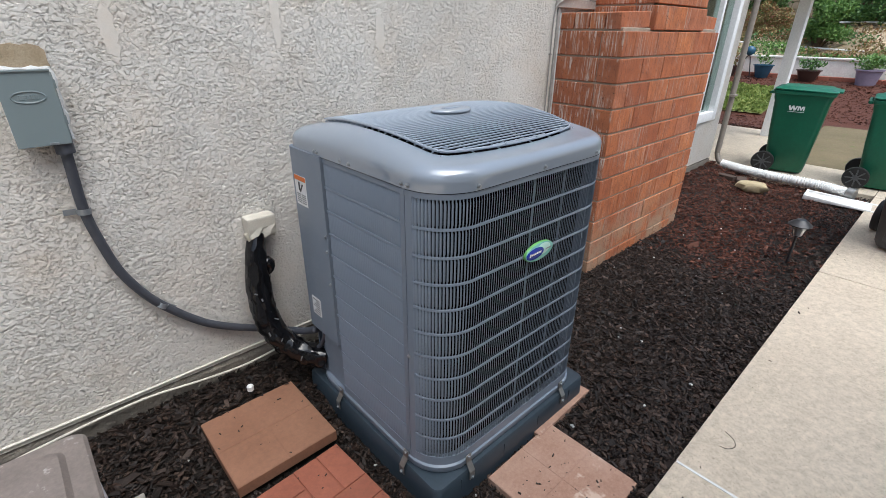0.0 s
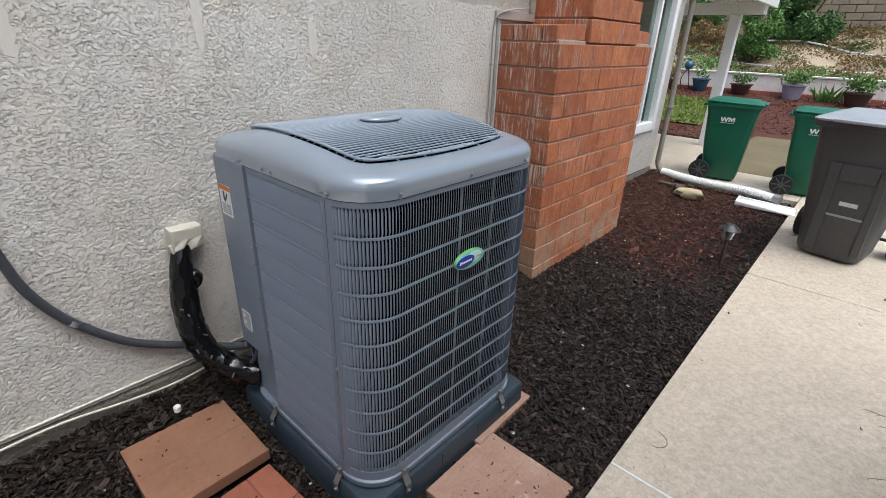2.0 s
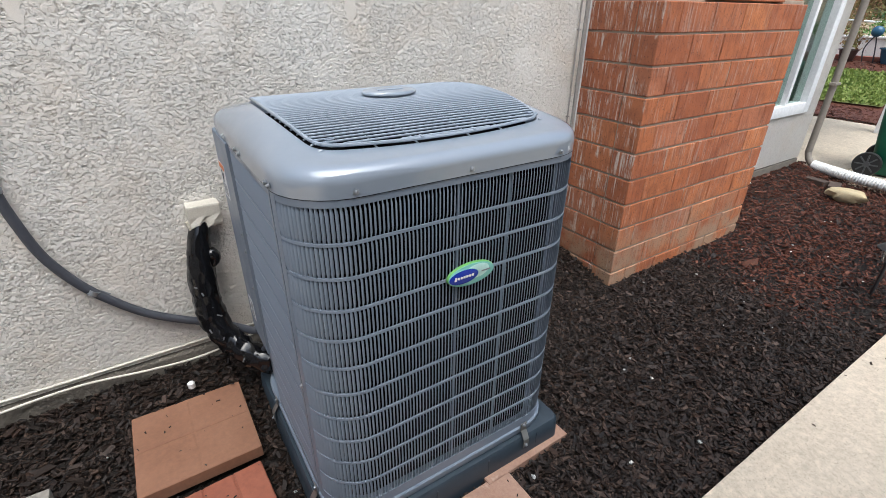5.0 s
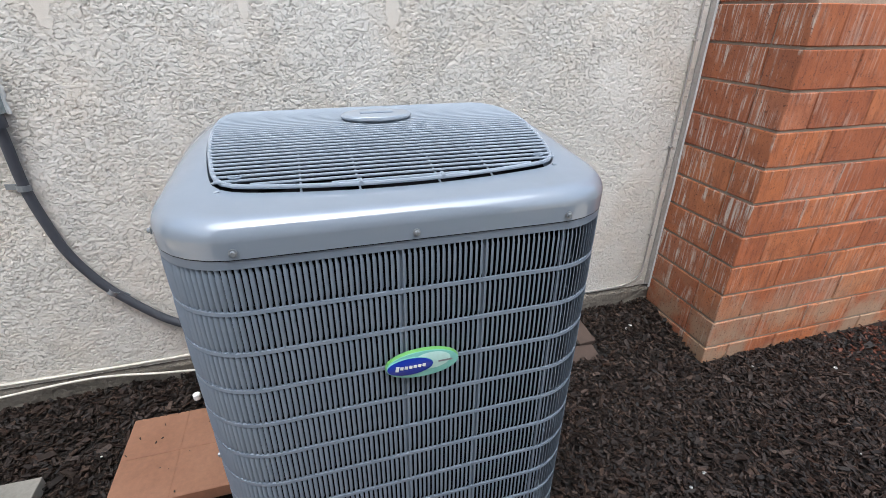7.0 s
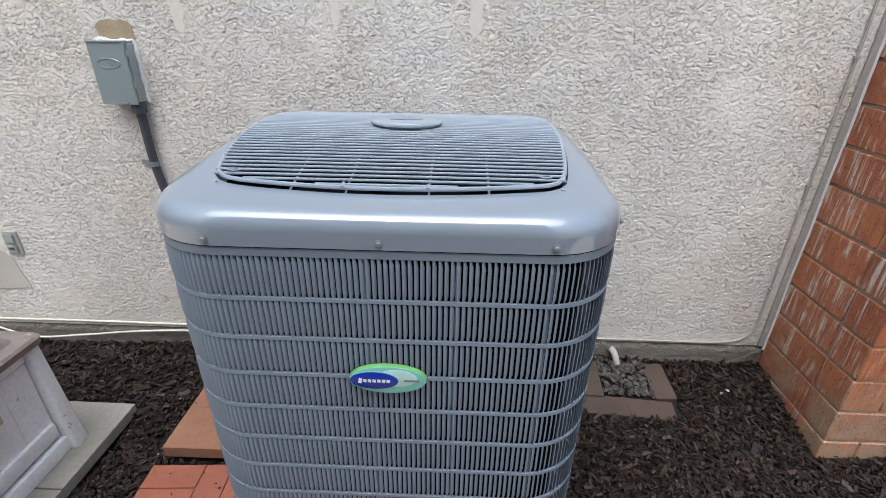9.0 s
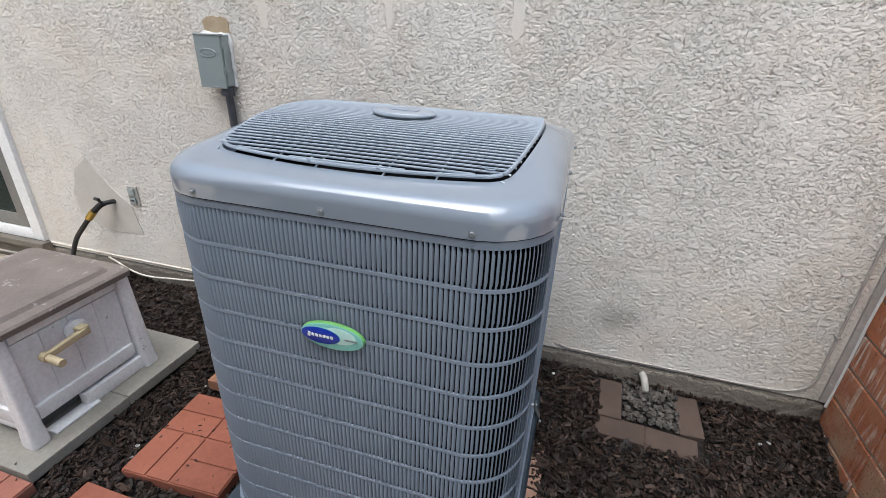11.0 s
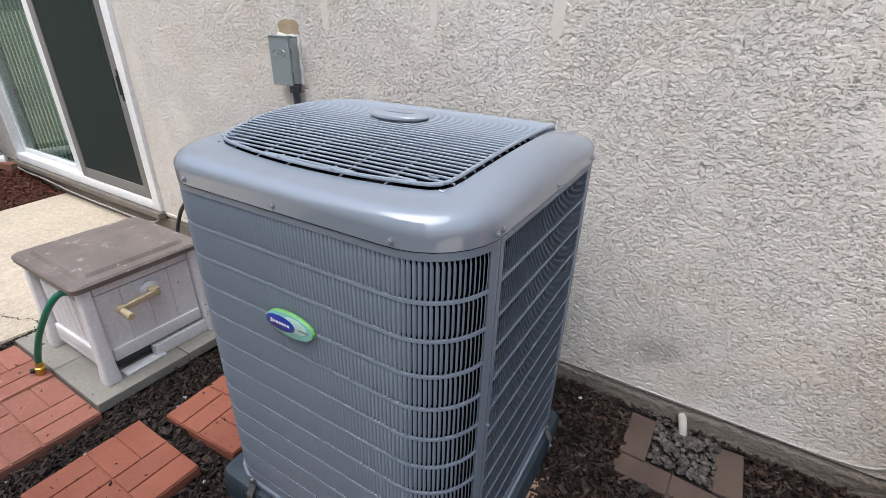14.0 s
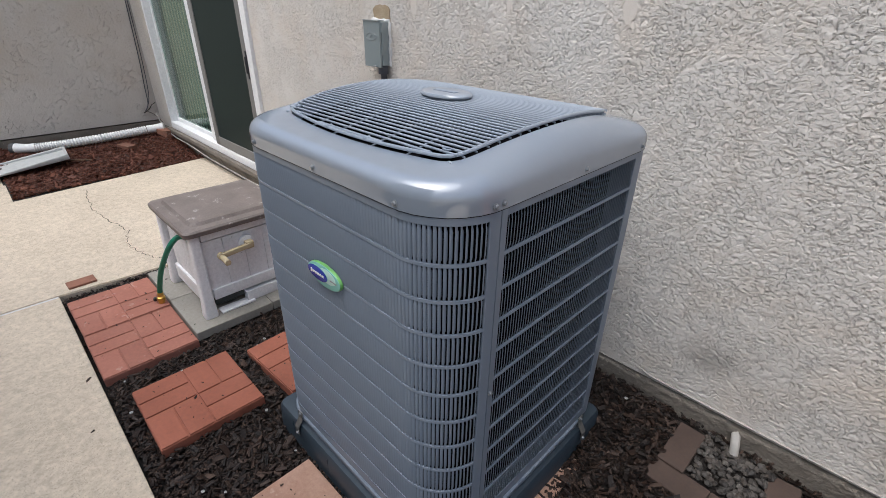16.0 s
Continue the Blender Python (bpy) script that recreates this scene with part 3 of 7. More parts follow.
def lathe(profile, at=(0, 0, 0), sides=20, bm=None):
    rings = [[(at[0] + r * math.cos(a), at[1] + r * math.sin(a), at[2] + z) for a in (2 * math.pi * i / sides for i in range(sides))] for r, z in profile]
    return loft(rings, bm)


def band(path, z0, z1, depth, bm=None):
    """A sheet standing on an open plan path of (x, y, nx, ny), depth metres thick, inwards from its outer face."""
    rings = []
    for x, y, nx, ny in path:
        i, j = x - nx * depth, y - ny * depth
        rings.append([(x, y, z0), (x, y, z1), (i, j, z1), (i, j, z0)])
    return loft(rings, bm)


def scatter(name, mat, verts, faces, label, category, kind="stuff", parent=None, smooth=False):
    me = bpy.data.meshes.new(name)
    me.from_pydata(verts.tolist() if hasattr(verts, "tolist") else verts, [], faces.tolist() if hasattr(faces, "tolist") else faces)
    me.materials.append(mat)
    if smooth:
        me.shade_smooth()
    ob = new(name, me)
    ob.parent = parent
    return tagged(ob, label, category, kind=kind)


# ---- the setting: house, ground, paving ----
WALL = 1.935          # face of the stucco wall
EDGE = 0.325          # edge between walkway and planting bed
PAVE = 0.018          # top of the concrete


def smoothstep(a, b, x):
    t = np.clip((x - a) / (b - a), 0, 1)
    return t * t * (3 - 2 * t)


def bed_z(x, y):
    """The bark's height: level by the walk, banked up against the house."""
    return -0.028 + 0.105 * smoothstep(1.36, 1.96, y) + 0.012 * np.sin(3.1 * x + 1.7 * y) * np.sin(2.3 * y - 1.1 * x) + 0.02 * smoothstep(2.4, 4.5, x) + 0.030 * smoothstep(-0.74, -0.81, x)


def left_bed_z(x, y):
    return 0.02 + 0.085 * smoothstep(-3.1, -4.2, x) + 0.01 * np.sin(4 * x + 2 * y)


def height_sheet(name, mat, x0, x1, y0, y1, nx, ny, f, label, category):
    xs, ys = np.linspace(x0, x1, nx), np.linspace(y0, y1, ny)
    gx, gy = np.meshgrid(xs, ys)
    v = np.stack([gx, gy, f(gx, gy)], -1).reshape(-1, 3)
    i = (np.arange(ny - 1)[:, None] * nx + np.arange(nx - 1)[None]).reshape(-1)
    return scatter(name, mat, v, np.stack([i, i + 1, i + nx + 1, i + nx], -1), label, category, "structure", smooth=True)


thing("ground", box(-400, 400, -400, 400, -0.5, -0.12), M_GROUND, "dry bare ground reaching out past the yard", "ground", kind="structure")
height_sheet("planting_bed", M_SOIL, -0.90, 6.40, EDGE - 0.02, 1.95, 160, 50, lambda x, y: bed_z(x, y) - 0.012, "dark soil bed under bark mulch", "planting bed")
height_sheet("side_bed", M_SOIL, -4.36, -2.80, EDGE - 0.02, 1.95, 40, 40, lambda x, y: left_bed_z(x, y) - 0.012, "dark soil bed under reddish bark", "planting bed")

# the stucco wall, with the sliding door's opening, and the window beyond the chimney
DOOR = (-3.88, -1.44, 0.20, 2.28)
WIN = (4.70, 6.05, 0.70, 2.20)
WTOP = 2.75
w = box(DOOR[1], WIN[0], WALL, WALL + 0.18, 0.165, WTOP)
box(-4.35, DOOR[0], WALL, WALL + 0.18, 0.165, WTOP, bm=w)
box(DOOR[0], DOOR[1], WALL, WALL + 0.18, DOOR[3], WTOP, bm=w)
box(WIN[0], WIN[1], WALL, WALL + 0.18, 0.165, WIN[2], bm=w)
box(WIN[0], WIN[1], WALL, WALL + 0.18, WIN[3], WTOP, bm=w)
box(WIN[1], 6.33, WALL, WALL + 0.18, 0.165, WTOP, bm=w)
wall_north = thing("wall_north", w, M_STUCCO, "pale beige lace-textured stucco house wall", "wall", kind="structure")


def lattice(x, y, seed):
    """Smooth gradient noise on numpy arrays, about -0.7 to 0.7."""
    r = np.random.RandomState(seed)
    perm = np.tile(r.permutation(256), 3)
    ang = r.uniform(0, 2 * np.pi, 256)
    xi, yi = np.floor(x).astype(int), np.floor(y).astype(int)
    xf, yf = x - xi, y - yi
    u, v = xf ** 3 * (xf * (xf * 6 - 15) + 10), yf ** 3 * (yf * (yf * 6 - 15) + 10)

    def corner(i, j):
        a = ang[perm[perm[(xi + i) % 256] + (yi + j) % 256]]
        return np.cos(a) * (xf - i) + np.sin(a) * (yf - j)
    top = corner(0, 0) * (1 - u) + corner(1, 0) * u
    low = corner(0, 1) * (1 - u) + corner(1, 1) * u
    return top * (1 - v) + low * v


def stucco_relief(x, z):
    """Height of the thrown and knocked-down coat: a flat land cut by short curled crevices and pits, some of it trowelled smooth."""
    wx = x + 0.005 * lattice(x * 44, z * 44, 1)
    wz = z + 0.004 * lattice(x * 44, z * 44, 2)
    # how much of the coat was knocked flat changes from place to place
    calm = lattice(x * 4.5, z * 4.0, 8) + 0.5 * lattice(x * 11, z * 9, 9)
    # flat-topped ragged plates, two sizes, with sharp edges
    big = lattice(wx * 25, wz * 27, 6) + 0.50 * lattice(wx * 56, wz * 60, 7) + 0.12 * lattice(wx * 120, wz * 130, 5)
    plate = smoothstep(0.03, 0.09, big + 0.25 * calm)
    small = lattice(wx * 58 + 5, wz * 66, 13) + 0.25 * lattice(wx * 120, wz * 130, 14)
    chip = smoothstep(0.02, 0.10, small)
    # short curled crevices between them
    line = np.abs(lattice(wx * 46 + 2, wz * 52, 17) + 0.25 * lattice(wx * 110, wz * 118, 18))
    rift = smoothstep(0.075, 0.03, line) * smoothstep(0.06, 0.14, lattice(wx * 33, wz * 33, 15) - 0.35 * calm)
    flat = smoothstep(0.42, 0.50, calm + 0.30 * lattice(x * 34, z * 30, 10)) * 0.7
    smear = np.zeros_like(x)
    for cx, cz, sx, sz in SMEARS:
        d = 2.4 * ((x - cx) / sx) ** 2 + 2.4 * ((z - cz) / sz) ** 2 + 0.9 * lattice(x * 22, z * 22, 11) + 0.7 * lattice(x * 55, z * 55, 16)
        smear = np.maximum(smear, smoothstep(1.3, 0.8, d))
    flat = np.maximum(flat, smear * 0.95)
    rough = 0.0012 + 0.0010 * plate + 0.0011 * chip * (1 - 0.8 * plate) - 0.0030 * rift
    return np.maximum(rough * (1 - flat) + 0.0034 * flat, -0.0014) + 0.0002 * lattice(x * 150, z * 150, 12) + 0.0012


sx_ = np.concatenate([np.linspace(-1.469, -0.35, 225, endpoint=False), np.linspace(-0.35, 2.768, 1300)])
sz_ = np.linspace(0.166, 1.76, 590)
gx_, gz_ = np.meshgrid(sx_, sz_)
v_ = np.stack([gx_, WALL - 0.0008 - stucco_relief(gx_, gz_), gz_], -1).reshape(-1, 3)
nx_ = len(sx_)
i_ = (np.arange(589)[:, None] * nx_ + np.arange(nx_ - 1)[None]).reshape(-1)
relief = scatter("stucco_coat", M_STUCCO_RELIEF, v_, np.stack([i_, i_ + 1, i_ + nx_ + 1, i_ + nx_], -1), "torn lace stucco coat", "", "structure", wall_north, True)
thing("wall_north_base", box(-4.35, 6.325, WALL - 0.004, WALL + 0.17, -0.3, 0.150, 0.004), M_FOUND, "rough plastered concrete footing under the stucco", "foundation", kind="structure")
fx_, fz_ = np.meshgrid(np.linspace(-1.40, 2.79, 640), np.linspace(-0.02, 0.162, 26))
fy_ = WALL - 0.008 - 0.010 * np.abs(lattice(fx_ * 9, fz_ * 12, 31)) - 0.008 * np.abs(lattice(fx_ * 30, fz_ * 34, 32)) - 0.004 * lattice(fx_ * 80, fz_ * 80, 33)
fy_ = np.where(fz_ > 0.150 + 0.016 * lattice(fx_ * 14, fz_ * 0, 34) + 0.008 * lattice(fx_ * 45, fz_ * 0, 35), WALL + 0.004, fy_)
i_ = (np.arange(25)[:, None] * 640 + np.arange(639)[None]).reshape(-1)
scatter("rough_plaster", M_FOUND, np.stack([fx_, fy_, fz_], -1).reshape(-1, 3), np.stack([i_, i_ + 1, i_ + 641, i_ + 640], -1), "lumpy plaster on the footing", "", "structure", bpy.data.objects["wall_north_base"], True)
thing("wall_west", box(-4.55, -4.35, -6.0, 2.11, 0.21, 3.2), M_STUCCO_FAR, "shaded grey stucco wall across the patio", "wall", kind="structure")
thing("wall_west_base", box(-4.54, -4.345, -6.0, 2.10, -0.3, 0.195), M_FOUND, "dark concrete footing of the patio wall", "foundation", kind="structure")
thing("wall_east", box(6.13, 6.33, WALL + 0.181, 6.0, -0.3, WTOP), M_STUCCO, "stucco end wall of the house", "wall", kind="structure")
# unseen wall, added to cut southern light and edge the cap's reflection
thing("wall_south", box(-1.6, 2.6, -2.1, -1.9, -0.2, 5.2), M_LIGHT_BLOCK, "unseen dark wall added to block light from the south", "wall", kind="structure")
# a room behind the door and the window, its dimness put into dark colour
thing("room_back", box(-4.3, 6.1, 3.6, 3.7, -0.2, WTOP), M_SHADE_DARK, "dim plain room wall behind the glass", "wall", kind="structure")
thing("room_floor", box(-4.3, 6.1, WALL + 0.185, 3.6, 0.05, 0.15), M_SHADE_DARK, "dim room floor behind the glass", "floor", kind="structure")
thing("ceiling", box(-4.4, 6.12, WALL + 0.185, 3.7, 2.5, 2.6), M_SHADE_DARK, "dim room ceiling behind the glass", "ceiling", kind="structure")

# concrete walkway in panels, and the patio before the door
walkway = empty("pavement", "pale tan broom-finished concrete walkway with joints", "walkway", kind="structure")
JOINTS = (-0.895, 1.585, 4.00, 6.50, 7.60)
for a, b in zip(JOINTS, JOINTS[1:]):
    part("slab", box(a + 0.004, b - 0.004, -1.0, EDGE, -0.14, PAVE, 0.006), M_CONC, walkway)
part("slab", box(6.55, 7.596, EDGE + 0.005, 1.632, -0.14, PAVE - 0.002, 0.006), M_CONC, walkway)
part("joint_strip", box(-1.0, 7.6, -0.99, EDGE - 0.01, -0.14, PAVE - 0.008), M_FOUND, walkway)
for x in (-0.896, 1.585):
    part("joint_filler", box(x - 0.0055, x + 0.0055, -0.98, EDGE - 0.004, PAVE - 0.012, PAVE + 0.0012), M_CAULK, walkway, "white joint filler")
part("joint_filler", box(3.9965, 4.0035, -0.98, -0.46, PAVE - 0.012, PAVE - 0.0025), M_CAULK, walkway, "white joint filler")
height_sheet("south_bed", M_SOIL, -0.90, 7.6, -1.895, -1.0, 60, 12, lambda x, y: 0.005 + 0.01 * np.sin(5 * x) * np.sin(4 * y), "dark soil strip beyond the walkway", "planting bed")
pb = bmesh.new()
corners = [(-4.34, -1.894), (-0.910, -1.894), (-0.910, EDGE), (-0.86, 1.0), (-0.95, WALL - 0.006), (-3.06, WALL - 0.006), (-2.84, EDGE), (-4.34, EDGE)]
loft([[(x, y, -0.14) for x, y in corners], [(x, y, PAVE) for x, y in corners]], pb)
bmesh.ops.bevel(pb, geom=[e for e in pb.edges if all(v.co.z > 0 for v in e.verts)], offset=0.006, segments=2, affect="EDGES")
patio = thing("patio", pb, M_CONC, "pale concrete patio slab with a jagged crack", "patio", kind="structure")
# the crack, a thin dark jagged groove
rng = random.Random(5)
cp = [(-2.76, 0.80), (-2.52, 0.775), (-2.20, 0.752), (-1.95, 0.768), (-1.76, 0.82), (-1.60, 0.846), (-1.405, 0.78), (-1.30, 0.78), (-1.167, 0.815), (-1.06, 0.84), (-0.99, 0.885), (-0.88, 0.89)]
fine = []
for (xa, ya), (xb, yb) in zip(cp, cp[1:]):
    for k in range(6):
        t = k / 6
        fine.append((xa + (xb - xa) * t + rng.uniform(-0.008, 0.008), ya + (yb - ya) * t + rng.uniform(-0.012, 0.012)))
cb = bmesh.new()
rows = [(cb.verts.new((x, y - 0.001 - rng.random() * 0.0025, PAVE + 0.0012)), cb.verts.new((x, y + 0.001 + rng.random() * 0.0025, PAVE + 0.0012))) for x, y in fine]
for (a, b), (c, d) in zip(rows, rows[1:]):
    cb.faces.new((a, c, d, b))
part("crack", cb, M_SOIL, patio, "dark jagged crack in the slab")
# a short hairline crack by the joint
hc = tube(smooth_path([(1.893, 0.245, PAVE), (1.872, 0.205, PAVE), (1.835, 0.188, PAVE), (1.800, 0.205, PAVE), (1.792, 0.232, PAVE)], 5), 0.0016, 5)
part("crack", hc, M_SOIL, walkway, "dark hairline crack in the walkway")
# the yard beyond the house corner
thing("rear_patio", box(6.55, 9.9, 1.64, 6.0, -0.14, PAVE - 0.004, 0.006), M_CONC, "pale concrete rear patio slab", "patio", kind="structure")
thing("dry_lawn", box(7.61, 11.6, -8.0, 1.63, -0.13, 0.012, 0.01), M_DRY, "dry yellowed lawn", "lawn", kind="structure")


def yard_z(x, y):
    return -0.02 + 0.62 * smoothstep(10.8, 14.4, x) + 0.015 * np.sin(2 * x) * np.sin(1.7 * y)


def hill_z(x, y):
    return 0.98 + 0.262 * (x - 14.75) + 0.10 * np.sin(1.1 * x + 0.6 * y) + 0.07 * np.sin(2.7 * y - x)


height_sheet("rear_bed", M_BARKRED, 10.4, 14.6, -9, 9.5, 40, 80, yard_z, "red-brown bark bed sloping up to the garden wall", "planting bed")
height_sheet("lawn", M_LAWN, 11.45, 13.2, 2.75, 7.5, 20, 40, lambda x, y: yard_z(x, y) + 0.03, "mown green lawn patch", "lawn")
height_sheet("hillside", M_HILL, 14.72, 40.0, -22, 26, 90, 120, hill_z, "bare tan hillside soil behind the garden wall", "hillside")

garden_wall = thing("garden_wall", box(14.5, 14.72, -14, 14, 0.1, 1.03, 0.015), M_WHITEWALL, "low whitewashed garden retaining wall with worn paint", "garden wall", kind="structure")
part("cap", box(14.46, 14.76, -14, 14, 1.032, 1.07, 0.008), M_WHITEWALL, garden_wall)
edging = empty("brick_edging", "row of red bricks at the foot of the garden wall", "brick edging", at=(14.3, 0, 0.55), kind="structure")
eb = finish("edging_brick", box(-0.10, 0.10, -0.11, 0.11, -0.05, 0.05, 0.006), M_REDBRICK)
for k in range(56):
    b = part("brick", eb, None, edging)
    b.location = (14.28 + 0.02 * math.sin(k), -5.5 + 0.232 * k, 0.63)

# block wall at the top of the hill
block_wall = empty("block_wall", "tan slump-block wall along the top of the hill", "block wall", at=(19.2, 0, 2.0), kind="structure")
part("core", box(19.06, 19.2, -14, 20, 1.2, 3.28), M_CMU, block_wall)
bmesh_block = finish("wall_block", box(-0.10, 0.10, -0.197, 0.197, -0.093, 0.093, 0.01), M_CMU)
for row in range(8):
    for k in range(30):
        b = part("block", bmesh_block, None, block_wall)
        b.location = (19.08, -4.0 + 0.41 * k + (0.205 if row % 2 else 0), 1.75 + row * 0.203)

# ---- sliding door ----
door = empty("door_1", "white vinyl sliding glass door with a dark insect screen", "sliding door", at=(-2.73, WALL, 0.2), kind="structure")
x0, x1, z0, z1 = DOOR
fr = box(x0, x0 + 0.040, WALL - 0.02, WALL + 0.09, z0, z1, 0.006)
box(x1 - 0.085, x1, WALL - 0.03, WALL + 0.09, z0, z1, 0.006, bm=fr)
box(x0 + 0.040, x1 - 0.085, WALL - 0.03, WALL + 0.09, z0, z0 + 0.07, 0.006, bm=fr)
box(x0 + 0.040, x1 - 0.085, WALL - 0.03, WALL + 0.09, z1 - 0.07, z1, 0.006, bm=fr)
part("frame", fr, M_WHITE, door, smooth=True)
part("threshold", box(x0 - 0.02, x1 + 0.02, WALL - 0.065, WALL - 0.004, 0.155, z0 - 0.004, 0.005), M_FOUND, door, "worn grey sill under the door")
xm = -2.66


def sash(xa, xb, ya, yb, mat, wide):
    s = box(xa, xa + wide, ya, yb, z0 + 0.075, z1 - 0.075, 0.004)
    box(xb - wide, xb, ya, yb, z0 + 0.075, z1 - 0.075, 0.004, bm=s)
    box(xa + wide, xb - wide, ya, yb, z0 + 0.075, z0 + 0.075 + wide, 0.004, bm=s)
    box(xa + wide, xb - wide, ya, yb, z1 - 0.075 - wide, z1 - 0.075, 0.004, bm=s)
    return part("sash", s, mat, door, smooth=True)


sash(x0 + 0.042, xm + 0.03, WALL + 0.045, WALL + 0.075, M_WHITE, 0.036)
sash(xm - 0.06, x1 - 0.09, WALL + 0.01, WALL + 0.04, M_WHITE, 0.105)
sash(xm + 0.11, x1 - 0.088, WALL - 0.022, WALL - 0.004, M_SCREENFRAME, 0.085)
for xa, xb, yy, mat, nm in ((x0 + 0.076, xm - 0.010, WALL + 0.058, M_GLASS, "pane"), (xm + 0.045, x1 - 0.19, WALL + 0.023, M_GLASS, "pane")):
    g = part(nm, box(xa, xb, yy, yy + 0.006, z0 + 0.11, z1 - 0.11), mat, door, "green-tinted glass pane")
    g.visible_shadow = False
part("screen", box(xm + 0.19, x1 - 0.17, WALL - 0.0145, WALL - 0.0125, z0 + 0.155, z1 - 0.155), M_SCREEN, door, "dark woven insect screen")
hd = box(x1 - 0.094, x1 - 0.082, WALL - 0.040, WALL - 0.029, 0.98, 1.18, 0.003)
box(x1 - 0.092, x1 - 0.084, WALL - 0.050, WALL - 0.038, 1.02, 1.14, 0.003, bm=hd)
part("handle", hd, M_INK, door, "black pull handle", smooth=True)
bl = finish("blind_slat", turn(box(-0.042, 0.042, -0.001, 0.001, z0 + 0.01, z1 - 0.01), Matrix.Rotation(radians(-8), 4, "Z")), M_BLIND)
blinds = empty("vertical_blind", "pale green vertical blind behind the sliding door", "blind", at=(-2.73, WALL + 0.22, 0.2))
for k in range(29):
    b = part("slat", bl, None, blinds)
    b.location = (x0 + 0.03 + 0.083 * k, WALL + 0.135, 0)

# ---- window beyond the chimney ----
win = empty("window_1", "white vinyl window with green-tinted glass", "window", at=(5.4, WALL, 0.7), kind="structure")
x0, x1, z0, z1 = WIN
fr = box(x0 - 0.05, x0 + 0.05, WALL - 0.02, WALL + 0.10, z0 - 0.05, z1 + 0.05, 0.005)
box(x1 - 0.05, x1 + 0.05, WALL - 0.02, WALL + 0.10, z0 - 0.05, z1 + 0.05, 0.005, bm=fr)
box(x0 + 0.05, x1 - 0.05, WALL - 0.02, WALL + 0.10, z0 - 0.05, z0 + 0.05, 0.005, bm=fr)
box(x0 + 0.05, x1 - 0.05, WALL - 0.02, WALL + 0.10, z1 - 0.05, z1 + 0.05, 0.005, bm=fr)
box(5.60, 5.65, WALL - 0.005, WALL + 0.08, z0 + 0.05, z1 - 0.05, 0.005, bm=fr)
part("window_frame", fr, M_WHITE, win, smooth=True)
for xa, xb in ((x0 + 0.05, 5.60), (5.65, x1 - 0.05)):
    g = part("pane", box(xa, xb, WALL + 0.04, WALL + 0.046, z0 + 0.05, z1 - 0.05), M_GLASS, win)
    g.visible_shadow = False

# ---- brick chimney ----
CX0, CX1, CY, CH = 2.80, 4.28, 1.47, 0.1505
chim = empty("chimney", "stepped red jumbo-brick chimney with white lime streaks", "chimney", at=(3.5, 1.7, 0), kind="structure")
core = box(CX0 + 0.008, CX1 - 0.008, CY + 0.008, WALL - 0.002, -0.2, 1.545)
box(3.19, 3.96, CY + 0.045, WALL - 0.002, 1.54, WTOP, bm=core)
bmesh.ops.recalc_face_normals(core, faces=core.faces)
part("mortar_core", core, M_MORTAR, chim, "pale raked mortar joints")
BRICKS = {}


def brick_at(x0, x1, y0, y1, z0, z1):
    """One brick between these planes, its mesh shared with bricks of the same size."""
    key = tuple(round(v, 3) for v in (x1 - x0, y1 - y0, z1 - z0))
    if key not in BRICKS:
        a, b, c = (v / 2 for v in key)
        BRICKS[key] = finish("brick", box(-a, a, -b, b, -c, c, 0.004, segs=1), M_BRICK)
    ob = part("brick", BRICKS[key], None, chim)
    ob.location = ((x0 + x1) / 2 + jig.uniform(-0.0015, 0.0015), (y0 + y1) / 2 + jig.uniform(-0.002, 0.002), (z0 + z1) / 2)


def brick_row(xa, xb, ya, z0, z1, odd, left=True, right=True, back=WALL - 0.004):
    """A course: stretchers in front, a long brick and a short one down the sides."""
    j, thick = 0.0045, 0.145
    lap = 0.295 if odd else 0.145
    xs, x = [xa], xa + lap
    while x < xb - 0.10:
        xs.append(x)
        x += 0.30
    xs.append(xb)
    for k, (a, b) in enumerate(zip(xs, xs[1:])):
        brick_at(a + (j / 2 if k else 0), b - (j / 2 if k < len(xs) - 2 else 0), ya, ya + thick, z0, z1)
    ys = (ya + thick + j, back)
    for flag, a, b in ((left, xa, xa + thick), (right, xb - thick, xb)):
        if flag:
            for p, q in zip(ys, ys[1:]):
                brick_at(a, b, p + j / 2, q - j / 2, z0, z1)


jig = random.Random(3)
for k in range(-1, 10):
    zb = 0.055 + CH * k
    brick_row(CX0, CX1, CY, zb + 0.011, zb + CH, k % 2 == 0)
top = 0.055 + CH * 10
for k in range(8):
    brick_row(3.18, 3.97, CY + (0.012 if k else 0.003), top + 0.011 + CH * k, top + CH * (k + 1), k % 2 == 1)
# sloping rowlock caps on the two shoulders, set back behind a bed of mortar
for xa, xb, s in ((2.805, 3.17, 1), (3.98, 4.275, -1)):
    for k in range(4):
        ya = CY + 0.035 + k * 0.107
        cap_b = box(-(xb - xa) / 2, (xb - xa) / 2, -0.049, 0.049, -0.046, 0.046, 0.004, segs=1)
        o = part("brick", cap_b, M_BRICK, chim)
        o.matrix_basis = pose((xa + xb) / 2, ya + 0.05, top + 0.064, 0, -2.5 * s, 0)
    part("mortar_bed", box(xa + 0.01, xb - 0.01, CY + 0.02, WALL - 0.01, top - 0.01, top + 0.022, 0.006), M_MORTAR, chim)

